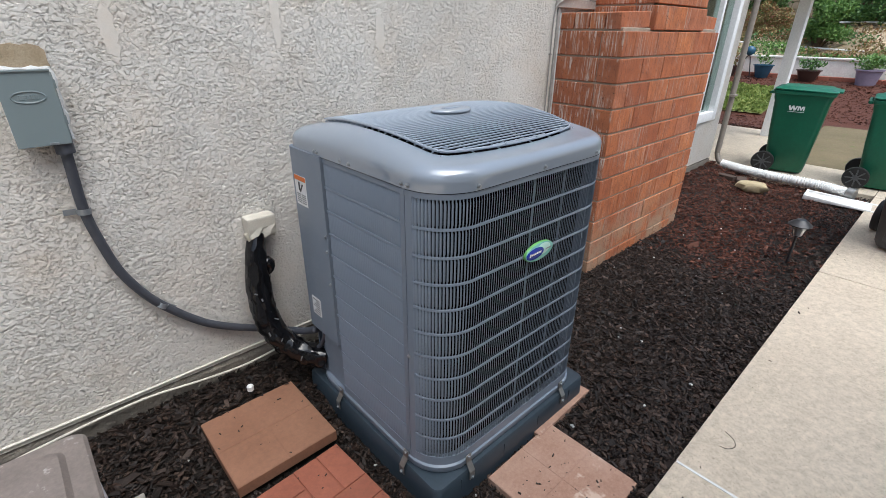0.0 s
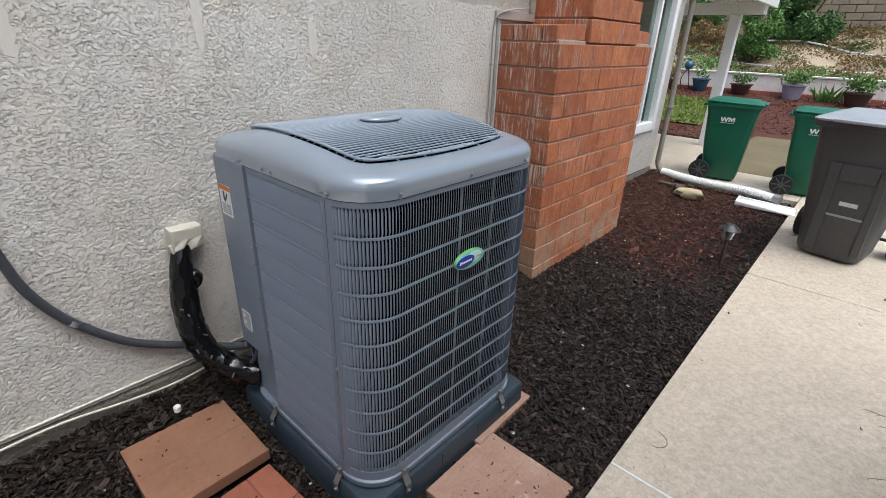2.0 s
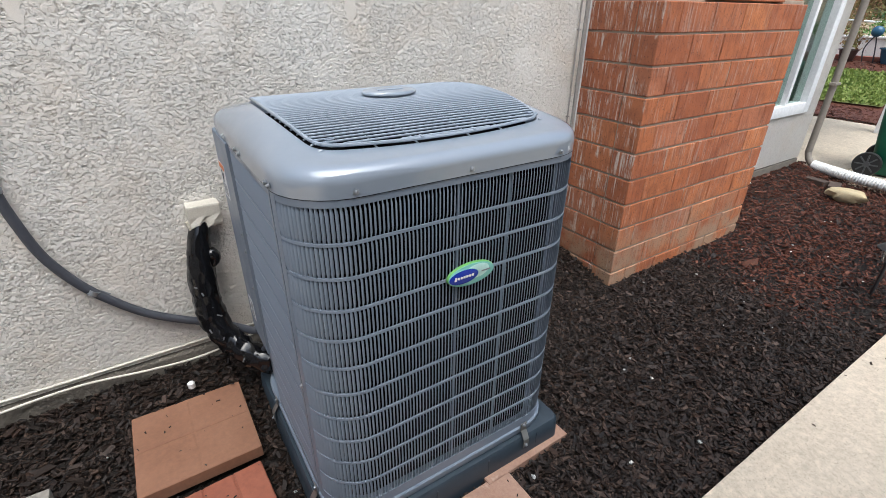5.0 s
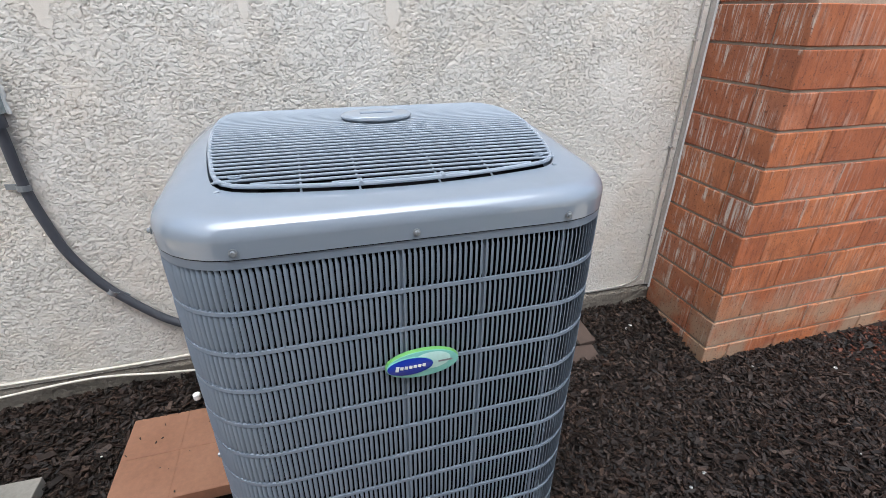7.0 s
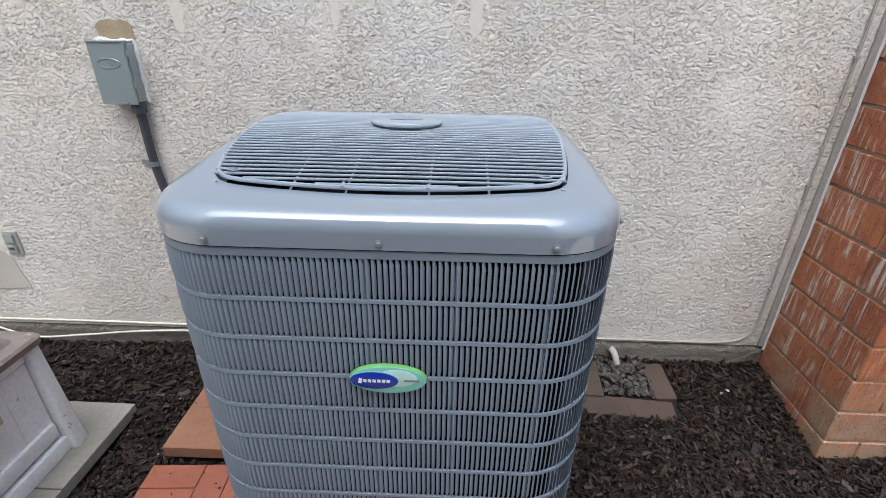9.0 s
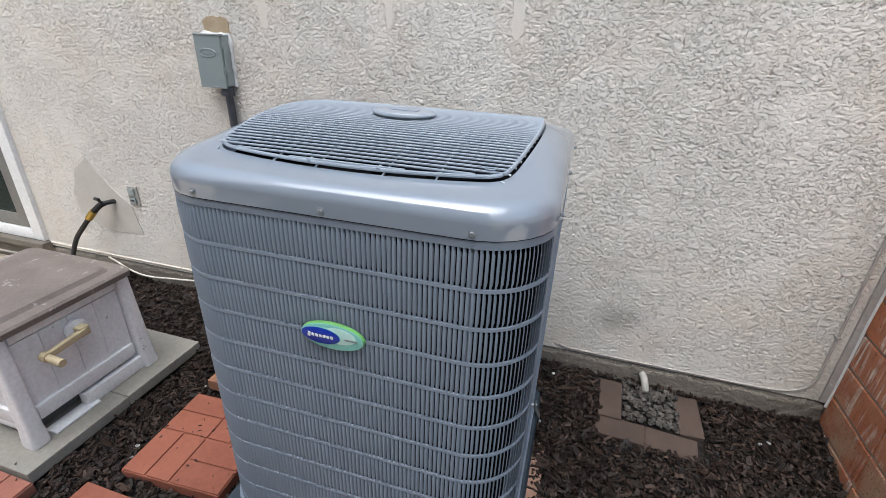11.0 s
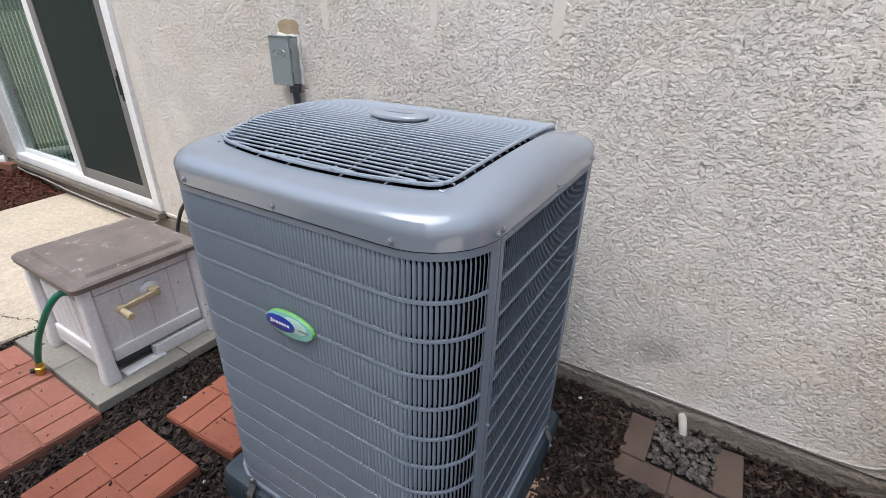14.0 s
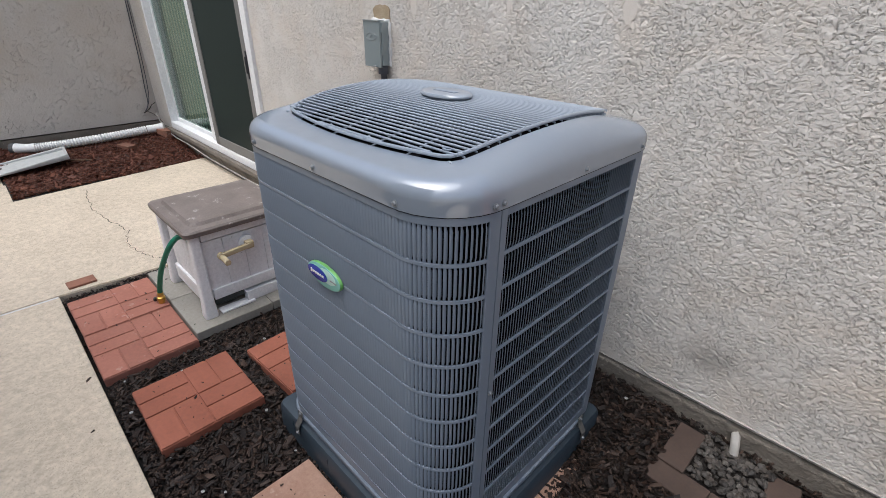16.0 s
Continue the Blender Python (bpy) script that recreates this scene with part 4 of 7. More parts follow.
# trim board between wall and chimney
trim = thing("trim", box(2.769, 2.796, WALL - 0.014, WALL - 0.001, 0.168, 1.69, 0.003), M_TRIM, "pale grey board sealing wall to chimney", "trim", kind="structure")
part("caulk_bead", tube(smooth_path([(2.797 + 0.002 * math.sin(9 * k), WALL - 0.013, 0.15 + 0.2 * k) for k in range(8)] + [(2.797, WALL - 0.013, 1.66)], 3), 0.0062, 6), M_CAULK, trim, "white caulk bead", smooth=True)
part("top_board", box(2.742, 3.18, WALL - 0.023, WALL - 0.001, 1.692, 1.74, 0.003), M_TRIM, trim)
part("post_board", box(3.13, 3.182, WALL - 0.023, WALL - 0.001, 1.742, WTOP, 0.003), M_TRIM, trim)


# ---- the air conditioner ----
AX0, AX1, AY0, AY1, AR = 0.762, 1.652, 0.829, 1.680, 0.150
AZ0, SEAM = 0.105, 1.163
pad = empty("equipment_pad", "dark slate-blue plastic pad under the air conditioner", "equipment pad", at=(1.207, 1.25, -0.03))
pb = loft([[(x, y, z) for x, y in round_rect(0.742 - o, 1.674 + o, 0.806 - o, 1.712 + o, 0.03, 4)] for z, o in ((-0.04, 0.004), (0.020, 0.003), (0.082, 0.0), (0.092, -0.006), (0.094, -0.018))])
part("body", pb, M_PAD, pad, smooth=True)
for x in (0.86, 1.10, 1.32, 1.55):
    part("rib", box(x, x + 0.004, 0.8025, 0.808, 0.0, 0.075), M_PAD, pad)

ac = empty("air_conditioner", "grey steel outdoor air conditioner with louvred sides and domed fan guard", "air conditioner", at=(1.207, 1.254, 0.094))


def plan_path(points):
    """Adds outward normals to an open plan path whose outside lies on its right."""
    out = []
    for k, (x, y) in enumerate(points):
        a, b = points[max(k - 1, 0)], points[min(k + 1, len(points) - 1)]
        dx, dy = b[0] - a[0], b[1] - a[1]
        d = math.hypot(dx, dy)
        out.append((x, y, dy / d, -dx / d))
    return out


def arc(cx, cy, r, a0, a1, n=12):
    return [(cx + r * math.cos(radians(a0 + (a1 - a0) * k / n)), cy + r * math.sin(radians(a0 + (a1 - a0) * k / n))) for k in range(n + 1)]


def along(points, step, start=0.0, stop=0.0):
    """Places a step apart along a plan path, with their outward normals."""
    out, pos, walked = [], start, 0.0
    total = sum(math.dist(a, b) for a, b in zip(points, points[1:]))
    for a, b in zip(points, points[1:]):
        d = math.dist(a, b)
        while pos <= walked + d and pos <= total - stop:
            t = (pos - walked) / d
            out.append((a[0] + (b[0] - a[0]) * t, a[1] + (b[1] - a[1]) * t, (b[1] - a[1]) / d, -(b[0] - a[0]) / d))
            pos += step
        walked += d
    return out


FL, FR = arc(AX0 + AR, AY0 + AR, AR, 180, 270), arc(AX1 - AR, AY0 + AR, AR, 270, 360)
BR, BL = arc(AX1 - 0.07, AY1 - 0.07, 0.07, 0, 90, 8), arc(AX0 + 0.07, AY1 - 0.07, 0.07, 90, 180, 8)
front = [(AX0, 0.960)] * 0 + FL + FR
left = [(AX0, 1.425), (AX0, 0.992)]
right = [(AX1, 1.000), (AX1, 1.585)]
ROW, NROW = 0.0882, 11
SLOT_TOP, SLOT_LOW = 1.140, 1.140 - 0.0882 * 11

coil = round_rect(AX0 + 0.05, AX1 - 0.05, AY0 + 0.05, AY1 - 0.05, 0.10, 8)
part("coil", loft([[(x, y, z) for x, y in coil] for z in (AZ0 + 0.02, SEAM - 0.01)], cap1=False), M_ACBLACK, ac, "dark finned condenser coil with shade put into its colour", smooth=True)
part("base_pan", loft([[(x, y, z) for x, y in round_rect(AX0 - o, AX1 + o, AY0 - o, AY1 + o, AR, 8)] for z, o in ((AZ0 - 0.011, 0.0), (AZ0 + 0.006, 0.006), (AZ0 + 0.022, 0.006), (AZ0 + 0.027, 0.001))]), M_ENAMEL_SHADED, ac, smooth=True)


def louvre(z0, z1):
    """One slanted blade with a slightly rolled section, outer edge on the y = 0 line, running inwards to +x."""
    a = radians(37)
    def ring(wide, z, out=0.0):
        """The blade's section at one height; wider where the slot closes in a rounded end, pressed out of the sheet between."""
        sec = []
        for t, lift in ((0, 0.0), (0.2, 0.0006), (0.45, 0.0010), (0.75, 0.0008), (1.0, 0.0)):
            c = t * 0.0091 * wide
            sec.append((c * math.cos(a) + lift * math.sin(a) - 0.004, t * 0.0091 * math.sin(a) - lift * math.cos(a) + 0.0003 - out))
        back = [(x - 0.0006 * math.sin(a), y + 0.0008 * math.cos(a)) for x, y in reversed(sec)]
        return [(x, y, z) for x, y in sec + back]

    rings = [ring(0.74, z0)]
    for k in range(NROW):
        low = SLOT_LOW + ROW * k
        rings += [ring(0.74, low + 0.0045), ring(0.78, low + 0.0085), ring(0.97, low + 0.0125, 0.0006), ring(1.0, low + 0.018, 0.0010), ring(1.0, low + ROW - 0.018, 0.0010), ring(0.97, low + ROW - 0.0125, 0.0006), ring(0.78, low + ROW - 0.0085), ring(0.74, low + ROW - 0.0045)]
    return loft(rings + [ring(0.74, z1)])


BLADE = finish("slat", louvre(SLOT_LOW - 0.002, SLOT_TOP + 0.002), M_SLAT_SHADED, True)


def louvred(name, path, label):
    """A louvred side panel: blades, cross bars, a top and a foot band."""
    pp = plan_path(path)
    panel = part(name, band(pp, SLOT_TOP, SEAM - 0.002, 0.004), M_ENAMEL_SHADED, ac, label, smooth=True)
    part("foot_band", band(pp, AZ0 + 0.024, SLOT_LOW, 0.004), M_ENAMEL_SHADED, panel, smooth=True)
    for k in range(1, NROW):
        z = SLOT_TOP - ROW * k
        part("cross_bar", band(plan_path(path), z - 0.0038, z + 0.0038, 0.005), M_SLAT_SHADED, panel, smooth=True)
    spots = along(path, 0.0108, 0.012, 0.009)
    for x, y, nx, ny in spots:
        s = part("slat", BLADE, None, panel)
        s.matrix_basis = Matrix(((-ny, -nx, 0, x), (nx, -ny, 0, y), (0, 0, 1, 0), (0, 0, 0, 1)))
    return panel


front_panel = louvred("front_panel", front, "louvred front panel wrapping both front corners")
louvred("side_panel", left, "louvred side panel")
louvred("side_panel", right, "louvred side panel")
for x in (1.178, 1.345, 1.512):
    part("rib", box(x - 0.0045, x + 0.0045, AY0 + 0.008, AY0 + 0.010, SLOT_LOW, SLOT_TOP), M_SLAT_SHADED, front_panel)


def post(pts, lab=""):
    p = part("corner_post", band(plan_path(pts), AZ0 + 0.024, SEAM - 0.002, 0.004), M_ENAMEL_SHADED, ac, lab, smooth=True)
    return p


post([(AX0, 0.996), (AX0 - 0.0015, 0.990), (AX0 - 0.0015, 0.975)])
post([(AX0 - 0.0005, 0.9725), (AX0 - 0.0005, 0.962), (AX0 + 0.003, 0.948)])
post([(AX1 - 0.003, 0.950), (AX1 + 0.0008, 0.966), (AX1 + 0.0008, 0.980)])
post([(AX1 + 0.0015, 0.9825), (AX1 + 0.0015, 0.995), (AX1, 1.003)])
# plain back corners and back
post([(AX1, 1.583)] + BR + [(1.3, AY1), (1.0, AY1)] + BL[:5], "plain sheet-steel back")
# the control box cover, proud of the louvred side
cov = [(AX0 + 0.025, AY1 - 0.004), (AX0 + 0.008, AY1 - 0.010), (AX0 - 0.003, AY1 - 0.022), (AX0 - 0.008, AY1 - 0.038), (AX0 - 0.008, 1.52), (AX0 - 0.008, 1.455), (AX0 - 0.008, 1.4275)]
cover = part("control_cover", band(plan_path(cov), 0.375, SEAM - 0.003, 0.02), M_ENAMEL_SHADED, ac, "plain grey control box cover", smooth=True)
part("pipe_panel", band(plan_path([(AX0 + 0.035, AY1 - 0.03), (AX0 + 0.020, 1.60), (AX0 + 0.012, 1.4275)]), AZ0 + 0.024, 0.373, 0.01), M_ENAMEL_SHADED, ac)


def flat_bar(bm, y0, y1, z0, z1, x, t=0.0008):
    return box(x - t, x, y0, y1, z0, z1, bm=bm)


xs = AX0 - 0.008
lab = part("warning_label", flat_bar(None, 1.549, 1.633, 0.942, 1.058, xs - 0.0002), M_LABEL, cover, "white warning label with orange band")
part("orange_band", flat_bar(None, 1.5495, 1.632, 1.040, 1.0575, xs - 0.0012), M_ORANGE, lab)
mk = flat_bar(None, 1.595, 1.606, 1.000, 1.034, xs - 0.0013)
bmk = turn(flat_bar(None, -0.004, 0.004, -0.020, 0.020, 0), Matrix.Translation((xs - 0.0013, 1.585, 1.012)) @ Matrix.Rotation(radians(35), 4, "X"))
part("pictogram", merge(mk, bmk), M_INK, lab)
for k in range(5):
    part("text_bar", flat_bar(None, 1.557, 1.588, 0.952 + 0.008 * k, 0.956 + 0.008 * k, xs - 0.0012), M_INKGREY, lab)
    part("text_bar", flat_bar(None, 1.594, 1.624, 0.952 + 0.008 * k, 0.956 + 0.008 * k, xs - 0.0012), M_INKGREY, lab)
lab2 = part("rating_label", flat_bar(None, 1.541, 1.610, 0.455, 0.540, xs - 0.0004), M_LABEL, cover, "small white rating label")
for k in range(7):
    part("text_bar", flat_bar(None, 1.548, 1.603 - 0.012 * (k % 3), 0.463 + 0.0105 * k, 0.468 + 0.0105 * k, xs - 0.0013), M_INKGREY, lab2)

# the domed top cap
CYM = (AY0 + AY1) / 2
GX, GY = 1.208, 1.285


def dome(x, y):
    return 1.280 - (0.36 if y < GY else 0.33) * (y - GY) ** 2 - 0.005 * (x - GX) ** 2


def side_x(y, s):
    return GX + s * (0.368 - 0.034 * ((y - 1.265) / 0.32) ** 2)


def edge_y(x, s):
    return 0.922 + 0.030 * ((x - GX) / 0.334) ** 2 if s < 0 else 1.640 - 0.045 * ((x - GX) / 0.334) ** 2


def guard_outline(inset=0.0, n=24):
    """The fan opening: four bowed sides with tight round corners, anticlockwise from the low-x, low-y corner."""
    pts = []
    for k in range(n):
        x = GX - 0.334 + 0.668 * k / n
        pts.append((x, edge_y(x, -1)))
    for k in range(n):
        y = 0.944 + (1.595 - 0.944) * k / n
        pts.append((side_x(y, 1), y))
    for k in range(n):
        x = GX + 0.334 - 0.668 * k / n
        pts.append((x, edge_y(x, 1)))
    for k in range(n):
        y = 1.595 - (1.595 - 0.944) * k / n
        pts.append((side_x(y, -1), y))
    for _ in range(3):
        m = len(pts)
        pts = [((pts[i - 1][0] + 2 * pts[i][0] + pts[(i + 1) % m][0]) / 4, (pts[i - 1][1] + 2 * pts[i][1] + pts[(i + 1) % m][1]) / 4) for i in range(m)]
    m, out = len(pts), []
    for i, (x, y) in enumerate(pts):
        dx, dy = pts[(i + 1) % m][0] - pts[i - 1][0], pts[(i + 1) % m][1] - pts[i - 1][1]
        d = math.hypot(dx, dy)
        out.append((x - dy / d * inset, y + dx / d * inset))
    return out


def cap_outline(o, n=24):
    """The cap's plan, o metres outside the cabinet, with as many points to a side as the fan opening."""
    r = AR + 0.002 + o
    x0, x1, y0, y1 = AX0 - o, AX1 + o, AY0 - o, AY1 + o
    legs = []
    q = 0.07 + o
    for cx, cy, a0, ra in ((x0 + r, y0 + r, 225, r), (x1 - r, y0 + r, 315, r), (x1 - q, y1 - q, 45, q), (x0 + q, y1 - q, 135, q)):
        legs.append(arc(cx, cy, ra, a0, a0 + 45, 10))
    ends = [arc(x1 - r, y0 + r, r, 270, 315, 10), arc(x1 - q, y1 - q, q, 0, 45, 10), arc(x0 + q, y1 - q, q, 90, 135, 10), arc(x0 + r, y0 + r, r, 180, 225, 10)]
    out = []
    for a, b in zip(legs, ends):
        path = a + b
        total = sum(math.dist(p, q) for p, q in zip(path, path[1:]))
        out += [(p[0], p[1]) for p in along(path, total / n * 1.0000001)[:n]]
    return out


outer, inner = cap_outline(0.0026), [(x, y + 0.0036 * smoothstep(0.985, 0.955, y)) for x, y in guard_outline(-0.0035)]
rise = SEAM + 0.026
rings = [[(x + (GX - x) * 0.012, y + (CYM - y) * 0.012, SEAM - 0.004) for x, y in outer], [(x, y, SEAM - 0.0042) for x, y in outer], [(x, y, SEAM + 0.016) for x, y in outer], [(x, y, rise) for x, y in outer]]
pw = []
for i, (x, y) in enumerate(outer):
    dx, dy = outer[(i + 1) % len(outer)][0] - outer[i - 1][0], outer[(i + 1) % len(outer)][1] - outer[i - 1][1]
    pw.append(abs(dx) / math.hypot(dx, dy) if y < CYM else 0.3 * abs(dx) / math.hypot(dx, dy))
for k in range(1, 19):
    u = (k / 18) ** 1.6
    ring = []
    for a, b, p in zip(outer, inner, pw):
        # round shoulder towards the sides, upright lip with a tight shoulder towards the front
        h = 0.84 * (1 - (1 - u) ** 2) ** 0.5 + 0.16 * u
        g = radians(min(90, 10 * (k - 1)))
        fu, fh = (0.32 * (1 - math.cos(g)), 0.02 + 0.86 * math.sin(g)) if k < 11 else (0.32 + 0.68 * (k - 10) / 8, 0.88 + 0.12 * (k - 10) / 8)
        w, h = u + (fu - u) * p, h + (fh - h) * p
        ring.append((a[0] + (b[0] - a[0]) * w, a[1] + (b[1] - a[1]) * w, rise + (dome(*b) - 0.007 - rise) * h))
    rings.append(ring)
rings.append([(x + (GX - x) * 0.012, y + (GY - y) * 0.012, dome(x, y) - 0.018) for x, y in inner])
rings.append([(x + (GX - x) * 0.016, y + (GY - y) * 0.016, dome(x, y) - 0.045) for x, y in inner])
cap = part("top_cap", loft(rings, cap0=False, cap1=False), M_ENAMEL_LIT, ac, "smooth rounded grey top cap", smooth=True)
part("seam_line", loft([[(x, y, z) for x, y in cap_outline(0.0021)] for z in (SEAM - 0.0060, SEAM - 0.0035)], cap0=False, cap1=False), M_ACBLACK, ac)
# black ring and sheet stand in for the shade under the guard
part("fan_well", loft([[(x, y, dome(x, y) - 0.030) for x, y in guard_outline(-0.006)], [(x, y, 1.101) for x, y in guard_outline(-0.008)]], cap0=False, cap1=False), M_ACBLACK, ac, "black ring standing for the shade round the fan", smooth=True)
part("fan_deck", loft([[(x, y, 1.10) for x, y in round_rect(0.80, 1.61, 0.87, 1.64, 0.12)]], cap0=False), M_ACBLACK, ac, "black sheet standing for the shade under the fan guard")

# the fan and its guard
rim = guard_outline(0.0045)
guard = part("fan_guard", tube([(x, y, dome(x, y) + 0.0015) for x, y in rim + rim[:1]], 0.0045, 8, cap=False), M_ROD_LIT, ac, "steel rod fan guard", smooth=True)


def half_width(y):
    """Half the guard's width at y, between its bowed sides and within its bowed ends."""
    w = side_x(y, 1) - GX
    if y < 0.960:
        w = min(w, 0.334 * math.sqrt(max(0.0, (y - 0.929) / 0.030)))
    if y > 1.595:
        w = min(w, 0.334 * math.sqrt(max(0.0, (1.640 - y) / 0.045)))
    return w - 0.004


for k in range(0, 45):
    y = 0.9340 + 0.01565 * k
    hw = half_width(y)
    if hw > 0.05:
        part("rod", tube([(GX + hw * i / 4, y, dome(GX + hw * i / 4, y) + 0.004) for i in range(-4, 5)], 0.0030, 8), M_ROD_LIT, guard, smooth=True)
for sd in (-1, 1):
    for k in range(1, 43, 2):
        y = 0.9340 + 0.01565 * k
        x = side_x(y, sd)
        part("rod_end", tube([(x - sd * 0.010, y, dome(x, y) - 0.004), (x - sd * 0.001, y, dome(x, y) - 0.006)], 0.0024, 6), M_ROD_LIT, guard, smooth=True)
for x, yy in ((1.128, 0.927), (1.286, 0.927)):
    part("rim_tab", tube([(x, yy - 0.004, dome(x, yy) + 0.004), (x, yy + 0.012, dome(x, yy + 0.012) + 0.003)], 0.0042, 8), M_ROD_LIT, guard, smooth=True)
for x in (1.02, 1.128, 1.286, 1.40):
    y0, y1 = edge_y(x, -1), edge_y(x, 1)
    part("cross_rod", tube([(x, y0 + (y1 - y0) * k / 14, dome(x, y0 + (y1 - y0) * k / 14) - 0.0200) for k in range(15)], 0.0022, 8), M_ROD_LIT, guard, smooth=True)
for x, y in ((0.909, 0.972), (1.507, 0.972)):
    part("clip", tube([(x + 0.011 * math.cos(a), y + 0.007 * math.sin(a), dome(x, y) + 0.0075) for a in (2 * math.pi * i / 12 for i in range(13))], 0.0022, 6, cap=False), M_SLAT_SHADED, guard, smooth=True)
EX, EY = 1.213, 1.262
el = [(0.086 * math.cos(a), 0.058 * math.sin(a)) for a in (2 * math.pi * i / 36 for i in range(36))]
plate = part("emblem_plate", loft([[(EX + x * s, EY + y * s, dome(EX, EY) + z) for x, y in el] for z, s in ((0.006, 0.93), (0.011, 1.0), (0.015, 1.0), (0.019, 0.95), (0.020, 0.86))]), M_ROD_LIT, guard, "oval grey emblem plate", smooth=True)
part("emblem_bar", box(EX - 0.040, EX + 0.040, EY - 0.010, EY + 0.010, dome(EX, EY) + 0.0202, dome(EX, EY) + 0.0215, 0.0005), M_SLAT_SHADED, plate)
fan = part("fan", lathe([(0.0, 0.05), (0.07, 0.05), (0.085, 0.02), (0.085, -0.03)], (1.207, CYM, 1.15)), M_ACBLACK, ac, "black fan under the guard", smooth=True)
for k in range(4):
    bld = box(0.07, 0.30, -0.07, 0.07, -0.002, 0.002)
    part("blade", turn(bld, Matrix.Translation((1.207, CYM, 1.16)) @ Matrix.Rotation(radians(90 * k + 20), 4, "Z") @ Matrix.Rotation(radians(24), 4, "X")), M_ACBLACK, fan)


def screw_mesh():
    b = lathe([(0.0075, 0.0), (0.0075, 0.0015), (0.0048, 0.002), (0.0048, 0.0055), (0.0035, 0.0065)], sides=8)
    return finish("screw", turn(b, Matrix.Rotation(radians(90), 4, "X")), M_STEEL)


SCREW = screw_mesh()


def screw(parent, x, y, z, nx, ny):
    s = part("screw", SCREW, None, parent)
    s.matrix_basis = Matrix(((-ny, -nx, 0, x), (nx, -ny, 0, y), (0, 0, 1, z), (0, 0, 0, 1)))


for x in (0.905, 1.208, 1.510):
    screw(cap, x, AY0 - 0.0026, 1.172, 0, -1)
for y in (0.957, 0.984, 1.25, 1.30, 1.447, 1.467):
    screw(cap, AX0 - 0.0026, y, 1.172, -1, 0)
for y in (0.957, 0.984, 1.30, 1.60):
    screw(cap, AX1 + 0.0026, y, 1.172, 1, 0)
screw(ac, AX1 + 0.002, 0.989, 0.663, 1, 0)
screw(ac, AX0 - 0.002, 0.967, 0.590, -1, 0)
for z in (0.86, 0.80, 0.66):
    screw(cover, AX0 - 0.008, 1.437, z, -1, 0)


def bracket(x, y, nx, ny):
    """A bent steel hold-down strap from cabinet foot to pad."""
    tx, ty = -ny, nx
    rings = []
    for out, z in ((0.007, 0.150), (0.010, 0.118), (0.030, 0.085), (0.030, 0.048)):
        c = (x + nx * out, y + ny * out)
        w2 = 0.013
        rings.append([(c[0] + tx * w2, c[1] + ty * w2, z), (c[0] - tx * w2, c[1] - ty * w2, z), (c[0] - tx * w2 + nx * 0.003, c[1] - ty * w2 + ny * 0.003, z), (c[0] + tx * w2 + nx * 0.003, c[1] + ty * w2 + ny * 0.003, z)])
    b = part("hold_down_strap", loft(rings), M_BRACKET, ac, "bent steel hold-down strap")
    screw(b, x + nx * 0.010, y + ny * 0.010, 0.140, nx, ny)
    screw(b, x + nx * 0.033, y + ny * 0.033, 0.058, nx, ny)


for x, y, nx, ny in ((0.909, AY0, 0, -1), (1.491, AY0, 0, -1), (AX0, 0.990, -1, 0), (AX0, 1.437, -1, 0), (AX1, 1.56, 1, 0)):
    bracket(x, y, nx, ny)

# the oval badge: blue oval and pale sweep on a lime-edged field, lettering as plain shapes
def oval(cx, cz, a, b, y0, y1):
    ring = [(cx + a * math.cos(t), cz + b * math.sin(t)) for t in (2 * math.pi * i / 40 for i in range(40))]
    return loft([[(x, y0, z) for x, z in ring], [(x, (y0 + y1) / 2 - 0.0005, z) for x, z in ring], [(cx + (x - cx) * 0.96, y1, cz + (z - cz) * 0.94) for x, z in ring]])


BYF = AY0 - 0.0075
badge = part("badge", oval(1.214, 0.880, 0.077, 0.034, AY0 - 0.0025, BYF - 0.004), M_LIME, ac, "oval lime, teal and blue badge", smooth=True)
part("field", oval(1.214, 0.880, 0.0752, 0.0323, BYF - 0.003, BYF - 0.0052), M_TEAL, badge, smooth=True)
part("sweep", oval(1.232, 0.886, 0.040, 0.021, BYF - 0.004, BYF - 0.0058), M_SWEEP, badge, smooth=True)
part("rim", oval(1.187, 0.880, 0.0485, 0.0222, BYF - 0.0045, BYF - 0.0066), M_TEAL, badge, smooth=True)
part("blue_oval", oval(1.187, 0.880, 0.0472, 0.0208, BYF - 0.005, BYF - 0.0074), M_BLUE, badge, smooth=True)
for k in range(7):
    tall = 0.0062 if k == 0 else 0.0036
    part("mark", turn(box(-0.0034, 0.0034, -0.0006, 0.0006, -tall, tall * 0.9, 0.0005), Matrix.Translation((1.160 + 0.0092 * k, BYF - 0.0078, 0.880)) @ Matrix.Rotation(radians(12), 4, "Y")), M_SILVER, badge)
part("mark", box(1.246, 1.276, BYF - 0.0064, BYF - 0.0056, 0.879, 0.883), M_INKGREY, badge)


# ---- pavers in the bed ----
FACE = {}


def face_mesh(w, h, mat, proud):
    key = (round(w, 4), round(h, 4), mat.name)
    if key not in FACE:
        FACE[key] = finish("face", box(-w / 2, w / 2, -h / 2, h / 2, -0.012, proud, 0.0028, segs=2), mat)
    return FACE[key]


